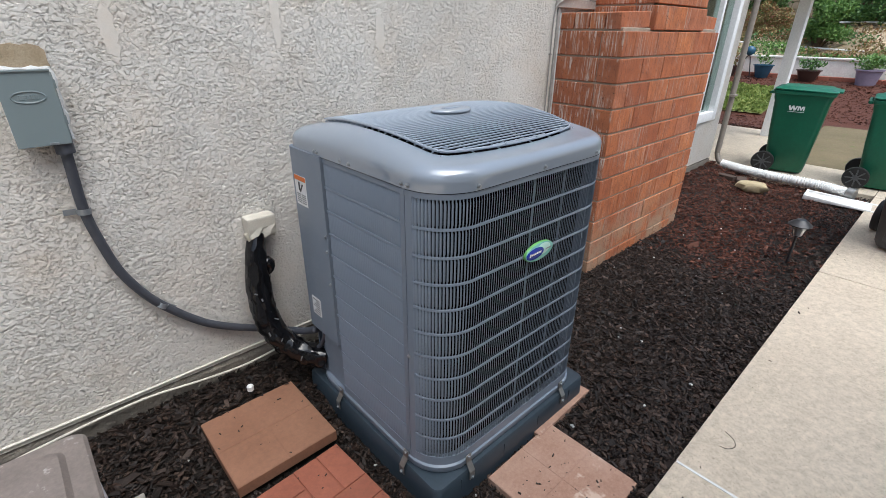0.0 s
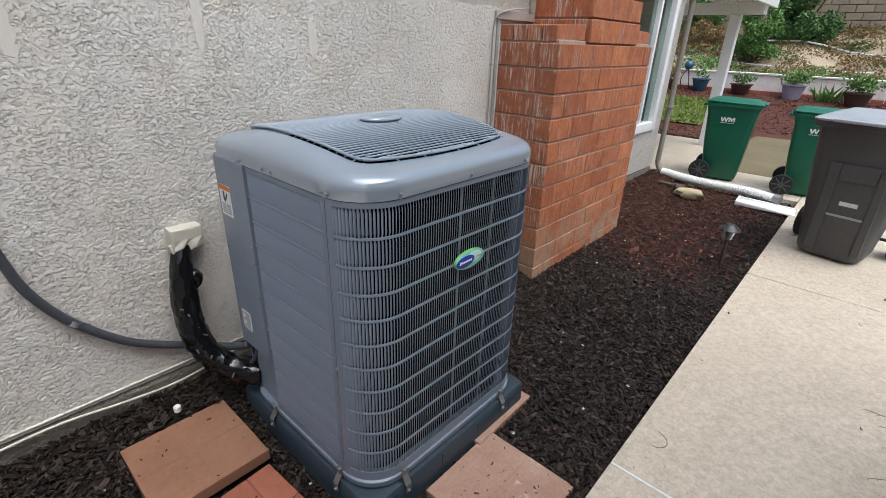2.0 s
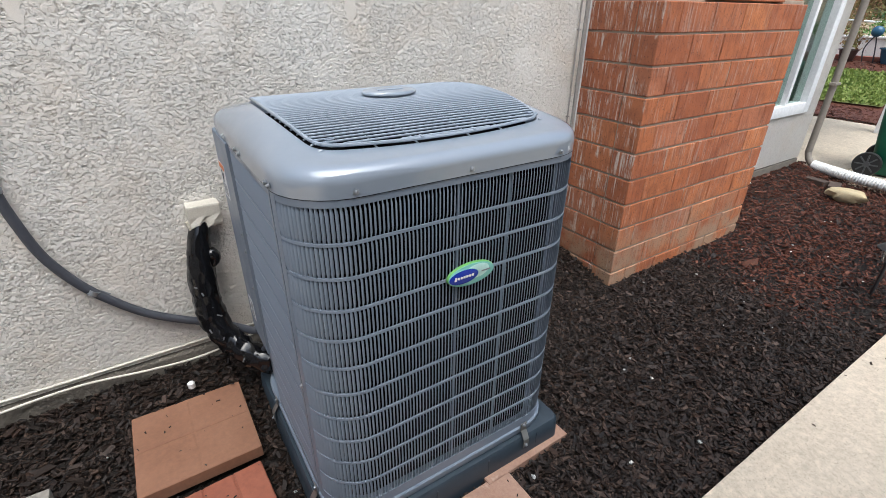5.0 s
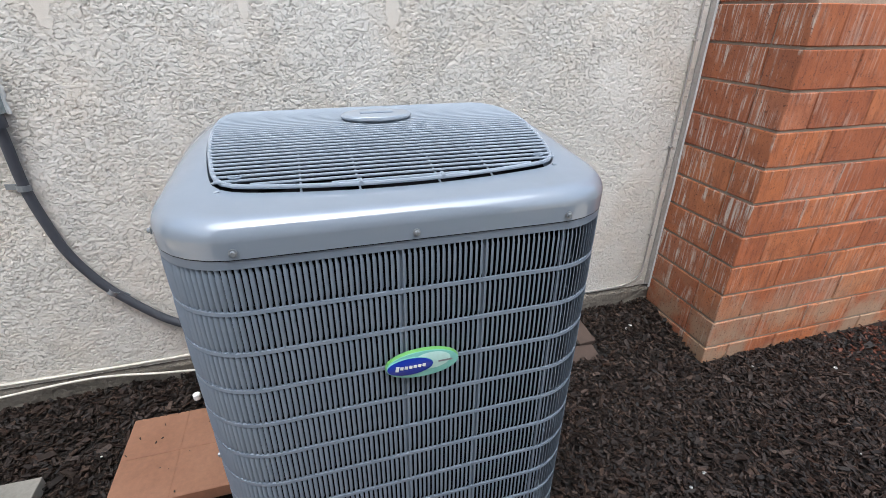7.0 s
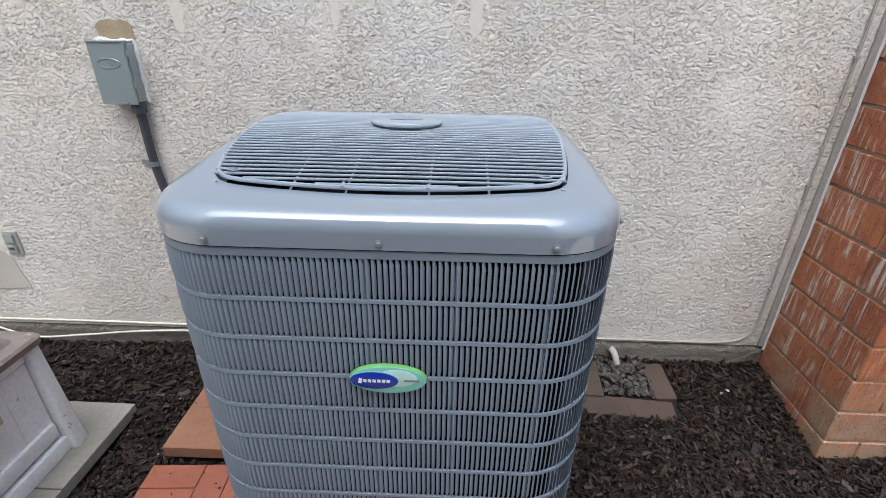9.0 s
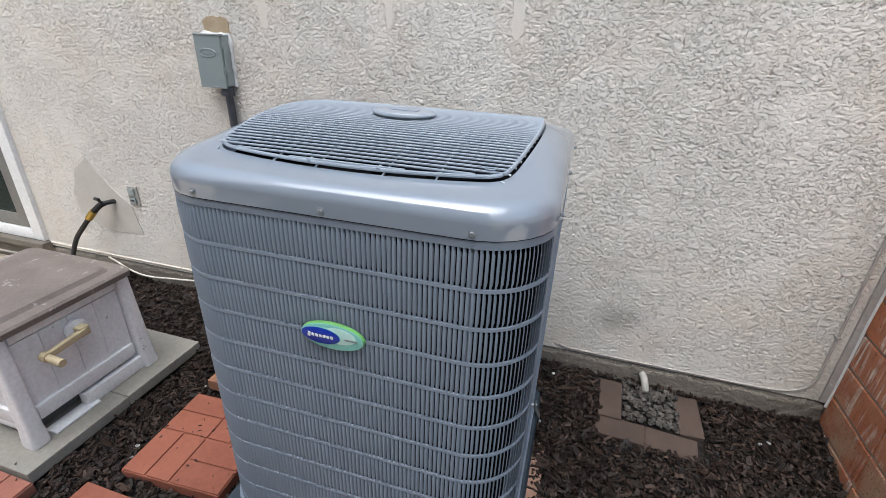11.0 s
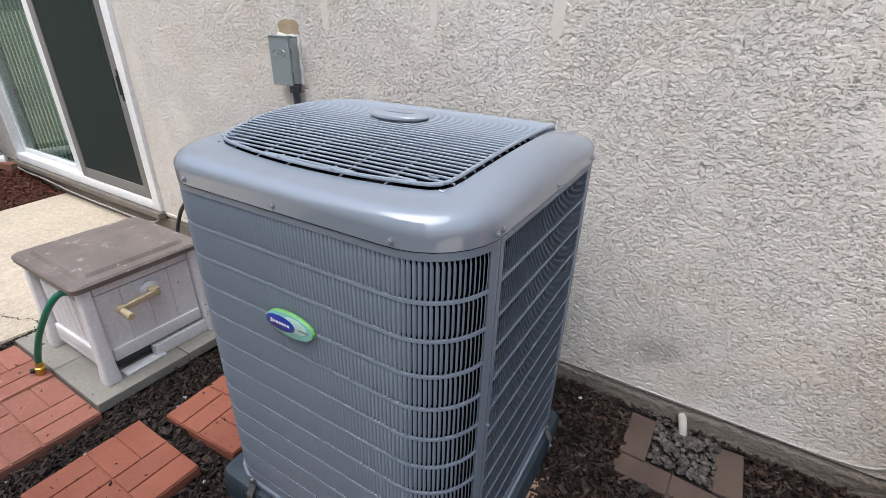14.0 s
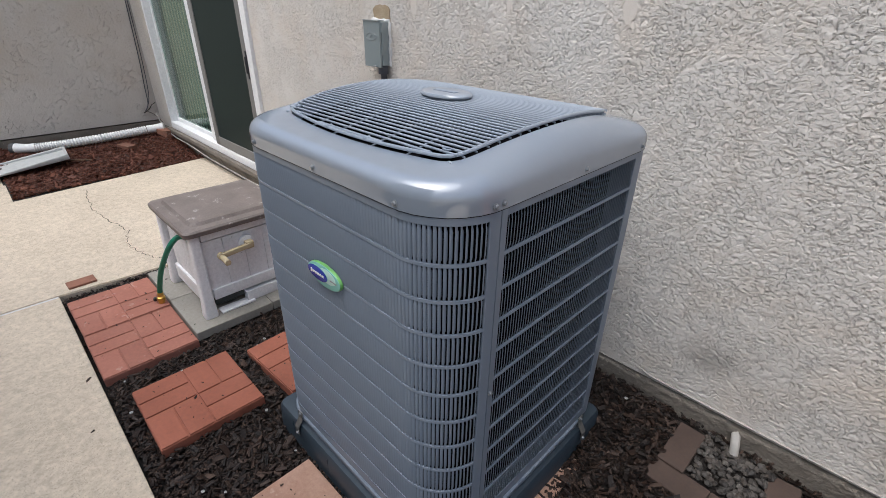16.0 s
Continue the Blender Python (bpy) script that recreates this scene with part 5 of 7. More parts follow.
def paver(x, y, top, turn_deg, mat, label, pattern="basket", flip=0, group=""):
    """A cast 405 mm paving stone whose face is pressed into brick shapes."""
    p = empty("paver", label, "paver", group, at=(x, y, top - 0.05))
    h = 0.2025
    b = box(-h, h, -h, h, -0.05, -0.0014 if pattern == "square" else -0.0060, 0.004 if pattern != "square" else 0.0012)
    q = part("body", turn(b, Matrix.Identity(4)), mat, p)
    rot = Matrix.Translation((x, y, top)) @ Matrix.Rotation(radians(turn_deg), 4, "Z")
    q.matrix_basis = rot
    g = 0.0065
    for i in range(2):
        for j in range(2):
            cx, cy = (i - 0.5) * h, (j - 0.5) * h
            if pattern == "square":
                pieces = [(cx, cy, h - g * 0.7, h - g * 0.7)]
            elif (i + j + flip) % 2:
                pieces = [(cx - h / 4, cy, h / 2 - g, h - g), (cx + h / 4, cy, h / 2 - g, h - g)]
            else:
                pieces = [(cx, cy - h / 4, h - g, h / 2 - g), (cx, cy + h / 4, h - g, h / 2 - g)]
            for px, py, w, d in pieces:
                f = part("brick_face", face_mesh(w, d, mat, 0.0), None, p)
                f.matrix_basis = rot @ Matrix.Translation((px, py, 0))
    return p


RED = "red cast paver pressed into a basket-weave brick face"
paver(-0.590, 0.545, 0.022, 0.5, M_PAVER_PINK, "dusty pink-red cast paver with a basket-weave brick face", flip=1, group="pavers in the bed")
paver(-0.178, 0.543, 0.020, -0.3, M_PAVER_PINK, "dusty pink-red cast paver with a basket-weave brick face", flip=1, group="pavers in the bed")
paver(0.395, 0.605, 0.018, -0.6, M_PAVER, RED, flip=1, group="pavers in the bed")
paver(0.446, 1.095, 0.012, 3.0, M_PAVER, "red basket-weave paver beside the air conditioner", flip=1, group="pavers in the bed")
paver(0.452, 1.535, 0.050, 0.0, M_PAVER_TAN, "smooth tan cast paver near the wall", "square", group="pavers in the bed")
paver(1.195, 0.585, -0.006, 0.5, M_PAVER_OLD, "faded pink paver with mossy stains", "square", group="pavers in the bed")
paver(1.500, 0.980, -0.002, 1.5, M_PAVER_OLD, "old pink paver half hidden under the equipment pad", "square", group="pavers in the bed")
paver(1.520, 1.400, -0.010, 1.0, M_PAVER_OLD, "old pink paver half hidden under the equipment pad", "square", group="pavers in the bed")

# grey pavers under the hose box
gp = finish("grey_paver", box(-0.2015, 0.2015, -0.2015, 0.2015, -0.05, 0.0, 0.005), M_SLABGREY)
for x, y in ((-0.612, 0.955), (-0.205, 0.953), (-0.612, 1.362), (-0.205, 1.360)):
    o = tagged(new("paver", gp), "plain grey concrete paver under the hose box", "paver", "grey pavers under the hose box")
    o.matrix_basis = pose(x, y, 0.035, 0, 0, 0.3 if x < -0.4 else -0.4)
o = thing("brick_piece", turn(box(-0.070, 0.070, -0.043, 0.043, 0, 0.014, 0.004), pose(-0.987, 0.447, PAVE, 0, 0, 92)), M_BRICKBROWN, "thin brown broken brick lying on the walkway", "brick")

# drain: edger bricks, pebbles and a PVC stub
edg = finish("edger", box(-0.10, 0.10, -0.048, 0.048, -0.03, 0.03, 0.006), M_EDGER)
for x, y, r in ((1.968, 1.795, 88), (2.005, 1.658, -3), (2.205, 1.652, -4), (2.285, 1.800, 92)):
    o = tagged(new("edging_brick", edg), "dull brown brick framing the drain pebbles", "brick", "bricks round the drain")
    o.matrix_basis = Matrix.Translation((x, y, float(bed_z(x, y)) - 0.026)) @ Matrix.Rotation(radians(9), 4, "X") @ Matrix.Rotation(radians(r), 4, "Z")
pr = np.random.RandomState(7)


def pebble_mesh(n, place, size):
    base = np.array([(1, 0, 0), (-1, 0, 0), (0, 1, 0), (0, -1, 0), (0, 0, 1), (0, 0, -1)] + [(a * .565, b * .565, c * .565) for a in (1, -1) for b in (1, -1) for c in (1, -1)], float)
    tri = []
    for a, sx in ((0, 1), (1, -1)):
        for b, sy in ((2, 1), (3, -1)):
            for c, sz in ((4, 1), (5, -1)):
                k = 6 + (0 if sx > 0 else 4) + (0 if sy > 0 else 2) + (0 if sz > 0 else 1)
                for u, v in ((a, b), (b, c), (c, a)):
                    tri.append((u, v, k))
    tri = np.array(tri)
    vs, fs = [], []
    for k in range(n):
        s = size * pr.uniform(0.6, 1.3) * np.array([1, pr.uniform(0.6, 1), pr.uniform(0.45, 0.7)])
        t = pr.uniform(0, 6.28)
        r = np.array([[math.cos(t), -math.sin(t), 0], [math.sin(t), math.cos(t), 0], [0, 0, 1]])
        vs.append((base * s * pr.uniform(0.95, 1.05, (14, 1))) @ r.T + place(k))
        fs.append(tri + 14 * k)
    return np.concatenate(vs), np.concatenate(fs)


def in_drain(k):
    x, y = pr.uniform(2.02, 2.24), pr.uniform(1.71, 1.91)
    return np.array([x, y, float(bed_z(x, y)) + pr.uniform(-0.002, 0.010)])


v, f = pebble_mesh(230, in_drain, 0.0135)
scatter("drain_pebbles", M_PEBBLE, v, f, "small grey and tan pebbles in the drain", "pebbles")
stub = thing("drain_stub", tube(smooth_path([(2.096, 1.950, 0.118), (2.098, 1.922, 0.122), (2.103, 1.902, 0.118), (2.110, 1.886, 0.098), (2.115, 1.877, 0.070), (2.118, 1.872, 0.030)], 4), 0.0155, 14), M_PVC, "white PVC drain elbow coming out of the footing", "drain pipe", smooth=True)
part("collar", tube([(2.1165, 1.876, 0.044), (2.1185, 1.869, 0.016)], 0.0195, 14), M_PVC, stub, smooth=True)

# ---- on the wall ----
BX0, BX1, BZ0, BZ1, BY = 0.012, 0.148, 1.222, 1.432, 1.868
sw = empty("disconnect_box", "grey-green steel electrical disconnect box on the wall", "electrical box", at=(0.08, WALL, BZ0))
part("body", box(BX0 + 0.012, BX1, BY + 0.012, WALL - 0.002, BZ0 + 0.004, BZ1 - 0.004, 0.003), M_BOXGREY, sw)
lid = box(BX0, BX1 - 0.004, BY, BY + 0.010, BZ0 - 0.004, BZ1 + 0.002, 0.002)
box(BX0, BX1 - 0.004, BY - 0.004, BY + 0.03, BZ1, BZ1 + 0.006, 0.002, bm=lid)
lid = part("lid", lid, M_BOXGREY, sw)
ec = (BX0 + BX1) / 2 - 0.004
part("embossed_oval", tube([(ec + 0.040 * math.cos(a), BY - 0.0008, 1.362 + 0.0165 * math.sin(a)) for a in (2 * math.pi * i / 28 for i in range(29))], 0.0018, 6, cap=False), M_BOXGREY, lid, smooth=True)
em = None
for k, (a, b, c) in enumerate(((-0.022, -0.008, 0.006), (-0.004, 0.003, 0.006), (0.006, 0.013, 0.006), (0.016, 0.023, 0.006))):
    em = box(ec + a, ec + b, BY - 0.0015, BY + 0.001, 1.362 - c, 1.362 + c, 0.0007, bm=em)
part("embossed_mark", em, M_BOXGREY, lid)
part("hasp", box(ec + 0.012, ec + 0.035, BY - 0.006, BY + 0.002, BZ0 - 0.002, BZ0 + 0.005, 0.001), M_STEEL, lid)
for z in (1.29, 1.395):
    part("hinge", box(BX1 - 0.004, BX1 + 0.002, BY + 0.004, BY + 0.022, z - 0.013, z + 0.013, 0.001), M_BOXGREY, sw)
ck = random.Random(9)
cpts = [(BX1 + 0.003, WALL - 0.006, BZ0 + 0.02 * k) for k in range(11)] + [(BX1 - 0.02 * k, WALL - 0.008, BZ1 + 0.004) for k in range(8)]
part("caulk", tube([(x + ck.uniform(-.003, .003), y, z + ck.uniform(-.003, .003)) for x, y, z in cpts], [ck.uniform(0.006, 0.011) for _ in cpts], 7), M_CAULK, sw, "smeared white caulk", smooth=True)
part("caulk", tube([(BX0 + 0.010 + ck.uniform(-.003, .003), WALL - 0.006, BZ0 + 0.02 * k) for k in range(11)], [ck.uniform(0.005, 0.010) for _ in range(11)], 7), M_CAULK, sw, "smeared white caulk", smooth=True)


def blotch(cx, cz, pts, mat, name, label, category, depth=0.004):
    ring = [(cx + a, cz + b) for a, b in pts]
    b = loft([[(x, WALL + 0.01, z) for x, z in ring], [(x, WALL - depth, z) for x, z in ring]])
    bmesh.ops.subdivide_edges(b, edges=[e for e in b.edges if abs(e.verts[0].co.y - e.verts[1].co.y) < 1e-5], cuts=3)
    for v in b.verts:
        v.co.x += noise.noise(v.co * 40) * 0.008
        v.co.z += noise.noise(v.co * 43 + Vector((5, 5, 5))) * 0.008
    return thing(name, b, mat, label, category, kind="structure")


blotch(0.090, 1.487, ((-0.062, -0.045), (0.062, -0.045), (0.066, 0.0), (0.03, 0.018), (-0.05, 0.016), (-0.068, -0.01)), M_PATCH, "plaster_patch", "raw yellowish plaster patch above the box", "plaster patch", 0.0078)
blotch(-0.88, 0.54, ((-0.20, -0.10), (0.02, -0.19), (0.24, -0.17), (0.21, -0.02), (0.06, 0.12), (-0.04, 0.24), (-0.15, 0.16), (-0.20, 0.02)), M_DAMP, "damp_patch", "smooth grey repair patch round the tap", "plaster patch", 0.0078)

conduit_pts = smooth_path([(0.122, 1.900, 1.225), (0.121, 1.905, 1.15), (0.118, 1.912, 0.99), (0.135, 1.912, 0.86), (0.165, 1.912, 0.73), (0.225, 1.912, 0.605), (0.30, 1.912, 0.505), (0.40, 1.910, 0.405), (0.51, 1.905, 0.335), (0.62, 1.890, 0.285), (0.70, 1.83, 0.27), (0.755, 1.73, 0.29), (0.775, 1.655, 0.33)], 6)
cond = thing("conduit", tube(conduit_pts, 0.0165, 12), M_CONDUIT, "dark grey flexible electrical conduit curving down the wall", "conduit", smooth="all")
part("fitting", tube([(0.122, 1.900, 1.224), (0.122, 1.900, 1.185)], 0.026, 14), M_CONDUIT, cond, "grey conduit fitting", smooth=True)


def strap(px, pz, ang, side):
    """A pressed steel half-strap over the conduit, screwed on one side."""
    rings = []
    for a in range(0, 181, 20):
        t = radians(a)
        c, s = math.cos(t) * 0.020, math.sin(t) * 0.020
        rings.append([(c, 0.012 - 0.012 - s, -0.010), (c, -s, 0.010), (c * 1.08, -s * 1.08, 0.010), (c * 1.08, -s * 1.08, -0.010)])
    b = loft(rings)
    box(-0.056, -0.019, 0.006, 0.009, -0.010, 0.010, 0.001, bm=b)
    s = part("strap", b, M_STEEL, cond, "zinc conduit strap")
    s.matrix_basis = pose(px, 1.912, pz, 0, ang, 0) @ Matrix.Diagonal((side, 1, 1, 1))


strap(0.118, 0.985, 3, 1)
strap(0.262, 0.553, 40, -1)

fo = box(0.630, 0.752, 1.868, WALL + 0.01, 0.735, 0.828, 0.008)
bmesh.ops.subdivide_edges(fo, edges=fo.edges[:], cuts=3, use_grid_fill=True)
for v in fo.verts:
    if v.co.z < 0.765:
        v.co.z += noise.noise(v.co * 45) * 0.022
        v.co.y += noise.noise(v.co * 38 + Vector((3, 1, 2))) * 0.012
thing("pipe_cover", turn(fo, Matrix.Identity(4)), M_COVER, "cream block sealing the pipe hole in the wall", "pipe cover", kind="structure")
fb = tube([(0.640, 1.905, 0.765), (0.650, 1.898, 0.735), (0.655, 1.895, 0.705)], [0.024, 0.030, 0.018], 10)
for v in fb.verts:
    v.co += Vector((noise.noise(v.co * 60), noise.noise(v.co * 61 + Vector((4, 0, 0))), noise.noise(v.co * 59))) * 0.008
thing("foam_sealant", fb, M_FOAM, "crumbling cream foam sealant at the pipe hole", "sealant", smooth=True)
line_pts = smooth_path([(0.678, 1.903, 0.765), (0.652, 1.884, 0.690), (0.636, 1.868, 0.60), (0.624, 1.850, 0.50), (0.622, 1.826, 0.40), (0.640, 1.790, 0.305), (0.688, 1.740, 0.235), (0.742, 1.675, 0.200), (0.795, 1.610, 0.180)], 7)
nr = len(line_pts)
ls = tube(line_pts, [0.030 + 0.024 * math.sin(min(1, k / nr * 2.6) * math.pi / 2) - 0.008 * max(0, k / nr - 0.75) / 0.25 for k in range(nr)], 22)
for v in ls.verts:
    t = 1 - max(0, min(1, (v.co.z - 0.2) / 0.35))
    w = noise.noise(Vector((v.co.x * 24, v.co.y * 24, v.co.z * 38))) * (0.004 + 0.010 * t)
    v.co += Vector((w, w * 0.5, noise.noise(v.co * 30 + Vector((7, 0, 0))) * 0.006 * t))
lineset = thing("wrapped_pipe", ls, M_TAPE, "refrigerant pipe wrapped in shiny black plastic tape", "wrapped pipes", smooth="all")
part("torn_flap", tube(smooth_path([(0.672, 1.862, 0.640), (0.690, 1.850, 0.600), (0.668, 1.842, 0.57)], 3), [0.022, 0.026, 0.028, 0.020, 0.016, 0.012, 0.006], 8), M_TAPE, lineset, smooth="all")
for k in range(9):
    q = line_pts[int(nr * (0.36 + 0.058 * k))]
    c = turn(box(-0.011, 0.011, -0.0006, 0.0006, -0.003, 0.003), Matrix.Translation(q + Vector((-0.030 + 0.018 * (k % 4), -0.052 + 0.004 * (k % 4 in (0, 3)), 0.012 * (k % 2)))) @ Matrix.Rotation(radians(35 + 40 * (k % 3)), 4, "Y"))
    part("print_mark", c, M_INKGREY, lineset)
thing("thin_conduit", tube(smooth_path([(0.735, 1.72, 0.205), (0.765, 1.66, 0.225), (0.785, 1.615, 0.29), (0.787, 1.59, 0.36)], 6), 0.0105, 10), M_CONDUIT, "thin grey conduit rising into the air conditioner", "conduit", smooth="all")


def cable(name, pts, r, label, mat=None):
    return thing(name, tube(smooth_path(pts, 6), r, 8), mat or M_CABLE, label, "cable", smooth="all")


cable("wall_cable", [(-1.47, 1.928, 0.190), (-1.0, 1.929, 0.186), (-0.4, 1.928, 0.188), (0.1, 1.929, 0.184), (0.6, 1.928, 0.188), (0.95, 1.929, 0.190), (1.30, 1.929, 0.186), (1.48, 1.928, 0.188)], 0.0055, "white cable stapled along the foot of the wall")
cable("loose_cable", [(-0.95, 1.915, 0.175), (-0.70, 1.89, 0.115), (-0.45, 1.90, 0.125), (-0.2, 1.905, 0.150), (0.1, 1.905, 0.165), (0.35, 1.895, 0.140), (0.55, 1.885, 0.135), (0.80, 1.87, 0.18), (0.95, 1.89, 0.185)], 0.0048, "loose white cable drooping along the wall")
cable("corner_cable", [(1.72, 1.926, 0.196), (1.78, 1.926, 0.182), (2.1, 1.926, 0.180), (2.45, 1.926, 0.178), (2.60, 1.926, 0.182), (2.68, 1.924, 0.205), (2.722, 1.922, 0.26), (2.728, 1.922, 0.40), (2.728, 1.922, 0.9), (2.728, 1.922, 1.4), (2.729, 1.922, 1.64), (2.75, 1.908, 1.715), (2.90, 1.905, 1.752), (3.04, 1.905, 1.765), (3.115, 1.905, 1.80), (3.12, 1.905, 2.0), (3.12, 1.905, 2.6)], 0.0042, "thin grey cable running up beside the chimney", M_TRIM)
for z in (0.48, 0.95, 1.42):
    thing("cable_clip", box(2.720, 2.736, 1.914, 1.934, z - 0.004, z + 0.004, 0.001), M_TRIM, "small cable clip beside the chimney", "clip", "cable clips")

# outlet box
ob_ = empty("outlet_cover", "small grey weatherproof outlet cover on the wall", "outlet", at=(-0.625, WALL, 0.60))
part("plate", box(-0.668, -0.602, 1.922, WALL - 0.002, 0.545, 0.655, 0.003), M_TRIM, ob_)
for z in (0.625, 0.575):
    part("flap", box(-0.655, -0.615, 1.912, 1.921, z - 0.019, z + 0.019, 0.003), M_BOXGREY, ob_)
part("latch", box(-0.645, -0.624, 1.908, 1.9115, 0.572, 0.582, 0.001), M_INK, ob_)

# hose tap with hose
tap = empty("hose_tap", "dark hose tap with a brass coupling and black hose", "tap", at=(-0.80, WALL, 0.545))
part("spout", tube(smooth_path([(-0.785, 1.94, 0.548), (-0.80, 1.905, 0.548), (-0.825, 1.872, 0.540), (-0.868, 1.852, 0.500)], 5), [0.013] * 8 + [0.016] * 8, 12), M_RUBBER, tap, smooth="all")
part("valve_stem", tube([(-0.818, 1.878, 0.545), (-0.806, 1.850, 0.580)], 0.008, 10), M_RUBBER, tap, smooth=True)
part("valve_handle", tube([(-0.828, 1.852, 0.582), (-0.788, 1.842, 0.584)], 0.009, 10), M_RUBBER, tap, smooth=True)
part("coupling", tube([(-0.866, 1.853, 0.502), (-0.905, 1.840, 0.458)], [0.019, 0.019], 12), M_BRASS, tap, "yellow brass hose coupling", smooth=True)
part("hose", tube(smooth_path([(-0.903, 1.842, 0.461), (-0.96, 1.835, 0.40), (-1.04, 1.835, 0.32), (-1.10, 1.83, 0.22), (-1.12, 1.80, 0.10), (-1.05, 1.72, 0.040), (-0.90, 1.62, 0.035)], 6), 0.013, 12), M_RUBBER, tap, "black rubber hose", smooth="all")

# ---- hose box ----
hb = empty("hose_box", "weathered white resin hose reel box with a taupe lid", "hose box", at=(-0.36, 1.11, 0.036))
HX0, HX1, HY0, HY1, HZ = -0.605, -0.108, 0.862, 1.355, 0.496


posts_b = finish("corner_leg", loft([[(x, y, z) for x, y in round_rect(-0.025 - g, 0.025 + g, -0.025 - g, 0.025 + g, 0.012, 3)] for z, g in ((0.036, 0.006), (0.050, 0.008), (0.12, 0.004), (HZ, 0.0))]), M_RESIN, True)
for sx, x in ((1, HX0), (-1, HX1)):
    for sy, y in ((1, HY0), (-1, HY1)):
        leg = part("corner_leg", posts_b, None, hb)
        leg.matrix_basis = Matrix.Translation((x + sx * 0.023, y + sy * 0.023, 0)) @ Matrix(((1, 0, 0.05 * sx, -0.026 * sx), (0, 1, 0.05 * sy, -0.026 * sy), (0, 0, 1, 0), (0, 0, 0, 1)))


def hb_panel(side):
    """A side: recessed panel of upright boards in a moulded frame."""
    if side in "EW":
        x, s = (HX1 - 0.010, 1) if side == "E" else (HX0 + 0.010, -1)
        rail = box(x - 0.022, x + 0.012 * 1, HY0 + 0.04, HY1 - 0.04, 0.115, 0.175, 0.006)
        p = part("side_panel", rail, M_RESIN, hb, smooth=True)
        part("top_rail", box(x - 0.022, x + 0.012, HY0 + 0.04, HY1 - 0.04, HZ - 0.040, HZ, 0.006), M_RESIN, p, smooth=True)
        w4 = (HY1 - HY0 - 0.07) / 4
        for k in range(4):
            a = HY0 + 0.035 + k * w4
            part("board", box(x - 0.016, x - 0.002 * s, a + 0.0008, a + w4 - 0.0008, 0.17, HZ - 0.05, 0.0015), M_RESIN, p)
        return p
    y, s = (HY0 + 0.010, -1) if side == "S" else (HY1 - 0.010, 1)
    rail = box(HX0 + 0.05, HX1 - 0.05, y - 0.014, y + 0.020, 0.110, 0.175, 0.006)
    p = part("side_panel", rail, M_RESIN, hb, smooth=True)
    part("top_rail", box(HX0 + 0.05, HX1 - 0.05, y - 0.014, y + 0.020, HZ - 0.03, HZ, 0.006), M_RESIN, p, smooth=True)
    w4 = (HX1 - HX0 - 0.09) / 7
    for k in range(7):
        a = HX0 + 0.045 + k * w4
        part("board", box(a + 0.002, a + w4 - 0.002, y, y + 0.014, 0.17, HZ - (0.085 if side == "S" else 0.03), 0.003), M_RESIN, p)
    return p


for side in "ESWN":
    hb_panel(side)
part("foot_rail", box(HX1 - 0.035, HX1 + 0.012, HY0 + 0.20, HY1 - 0.02, 0.036, 0.098, 0.006), M_RESIN, hb, smooth=True)
part("foot_step", box(HX1 - 0.030, HX1 + 0.030, HY0 + 0.05, HY0 + 0.235, 0.036, 0.046, 0.004), M_RESIN, hb, smooth=True)
part("foot_rail", box(HX0 + 0.04, HX1 - 0.04, HY0 - 0.002, HY0 + 0.03, 0.078, 0.108, 0.005), M_RESIN, hb, smooth=True)
# dark block standing for the shade within the box, seen through its slots
part("inside", box(HX0 + 0.04, HX1 - 0.04, HY0 + 0.05, HY1 - 0.04, 0.06, HZ - 0.02), M_SHADE_DARK, hb)
LX0, LX1, LY0, LY1 = -0.652, -0.074, 0.824, 1.388
lidb = loft([[(x, y, z) for x, y in round_rect(LX0 + o, LX1 - o, LY0 + o, LY1 - o, 0.035, 4)] for z, o in ((HZ + 0.001, 0.012), (HZ + 0.006, 0.002), (HZ + 0.028, 0.0), (HZ + 0.037, 0.008), (HZ + 0.039, 0.052), (HZ + 0.054, 0.064), (HZ + 0.057, 0.085))])
lid = part("lid", lidb, M_LID, hb, "scuffed taupe lid", smooth=True)
cr = part("crank", tube([(HX1 + 0.0, 1.115, 0.388), (HX1 + 0.016, 1.115, 0.388), (HX1 + 0.018, 1.115, 0.388)], [0.042, 0.042, 0.036], 22), M_RESIN, hb, "white crank boss", smooth=True)
part("crank_hub", box(HX1 + 0.018, HX1 + 0.055, 1.096, 1.136, 0.368, 0.408, 0.007), M_CRANK, cr, "beige plastic crank hub", smooth=True)
part("crank_arm", turn(box(-0.010, 0.010, -0.150, 0.010, -0.0125, 0.0125, 0.004), Matrix.Translation((HX1 + 0.050, 1.110, 0.388)) @ Matrix.Rotation(radians(5), 4, "X")), M_CRANK, cr, "beige plastic crank arm", smooth=True)
part("crank_arm_end", tube([(HX1 + 0.036, 0.965, 0.375), (HX1 + 0.064, 0.965, 0.375)], 0.018, 14), M_CRANK, cr, "beige plastic crank arm", smooth=True)
part("crank_knob", tube([(HX1 + 0.06, 0.965, 0.375), (HX1 + 0.125, 0.966, 0.366), (HX1 + 0.127, 0.966, 0.366)], [0.014, 0.0155, 0.013], 14), M_CRANK, cr, "beige plastic crank knob", smooth=True)
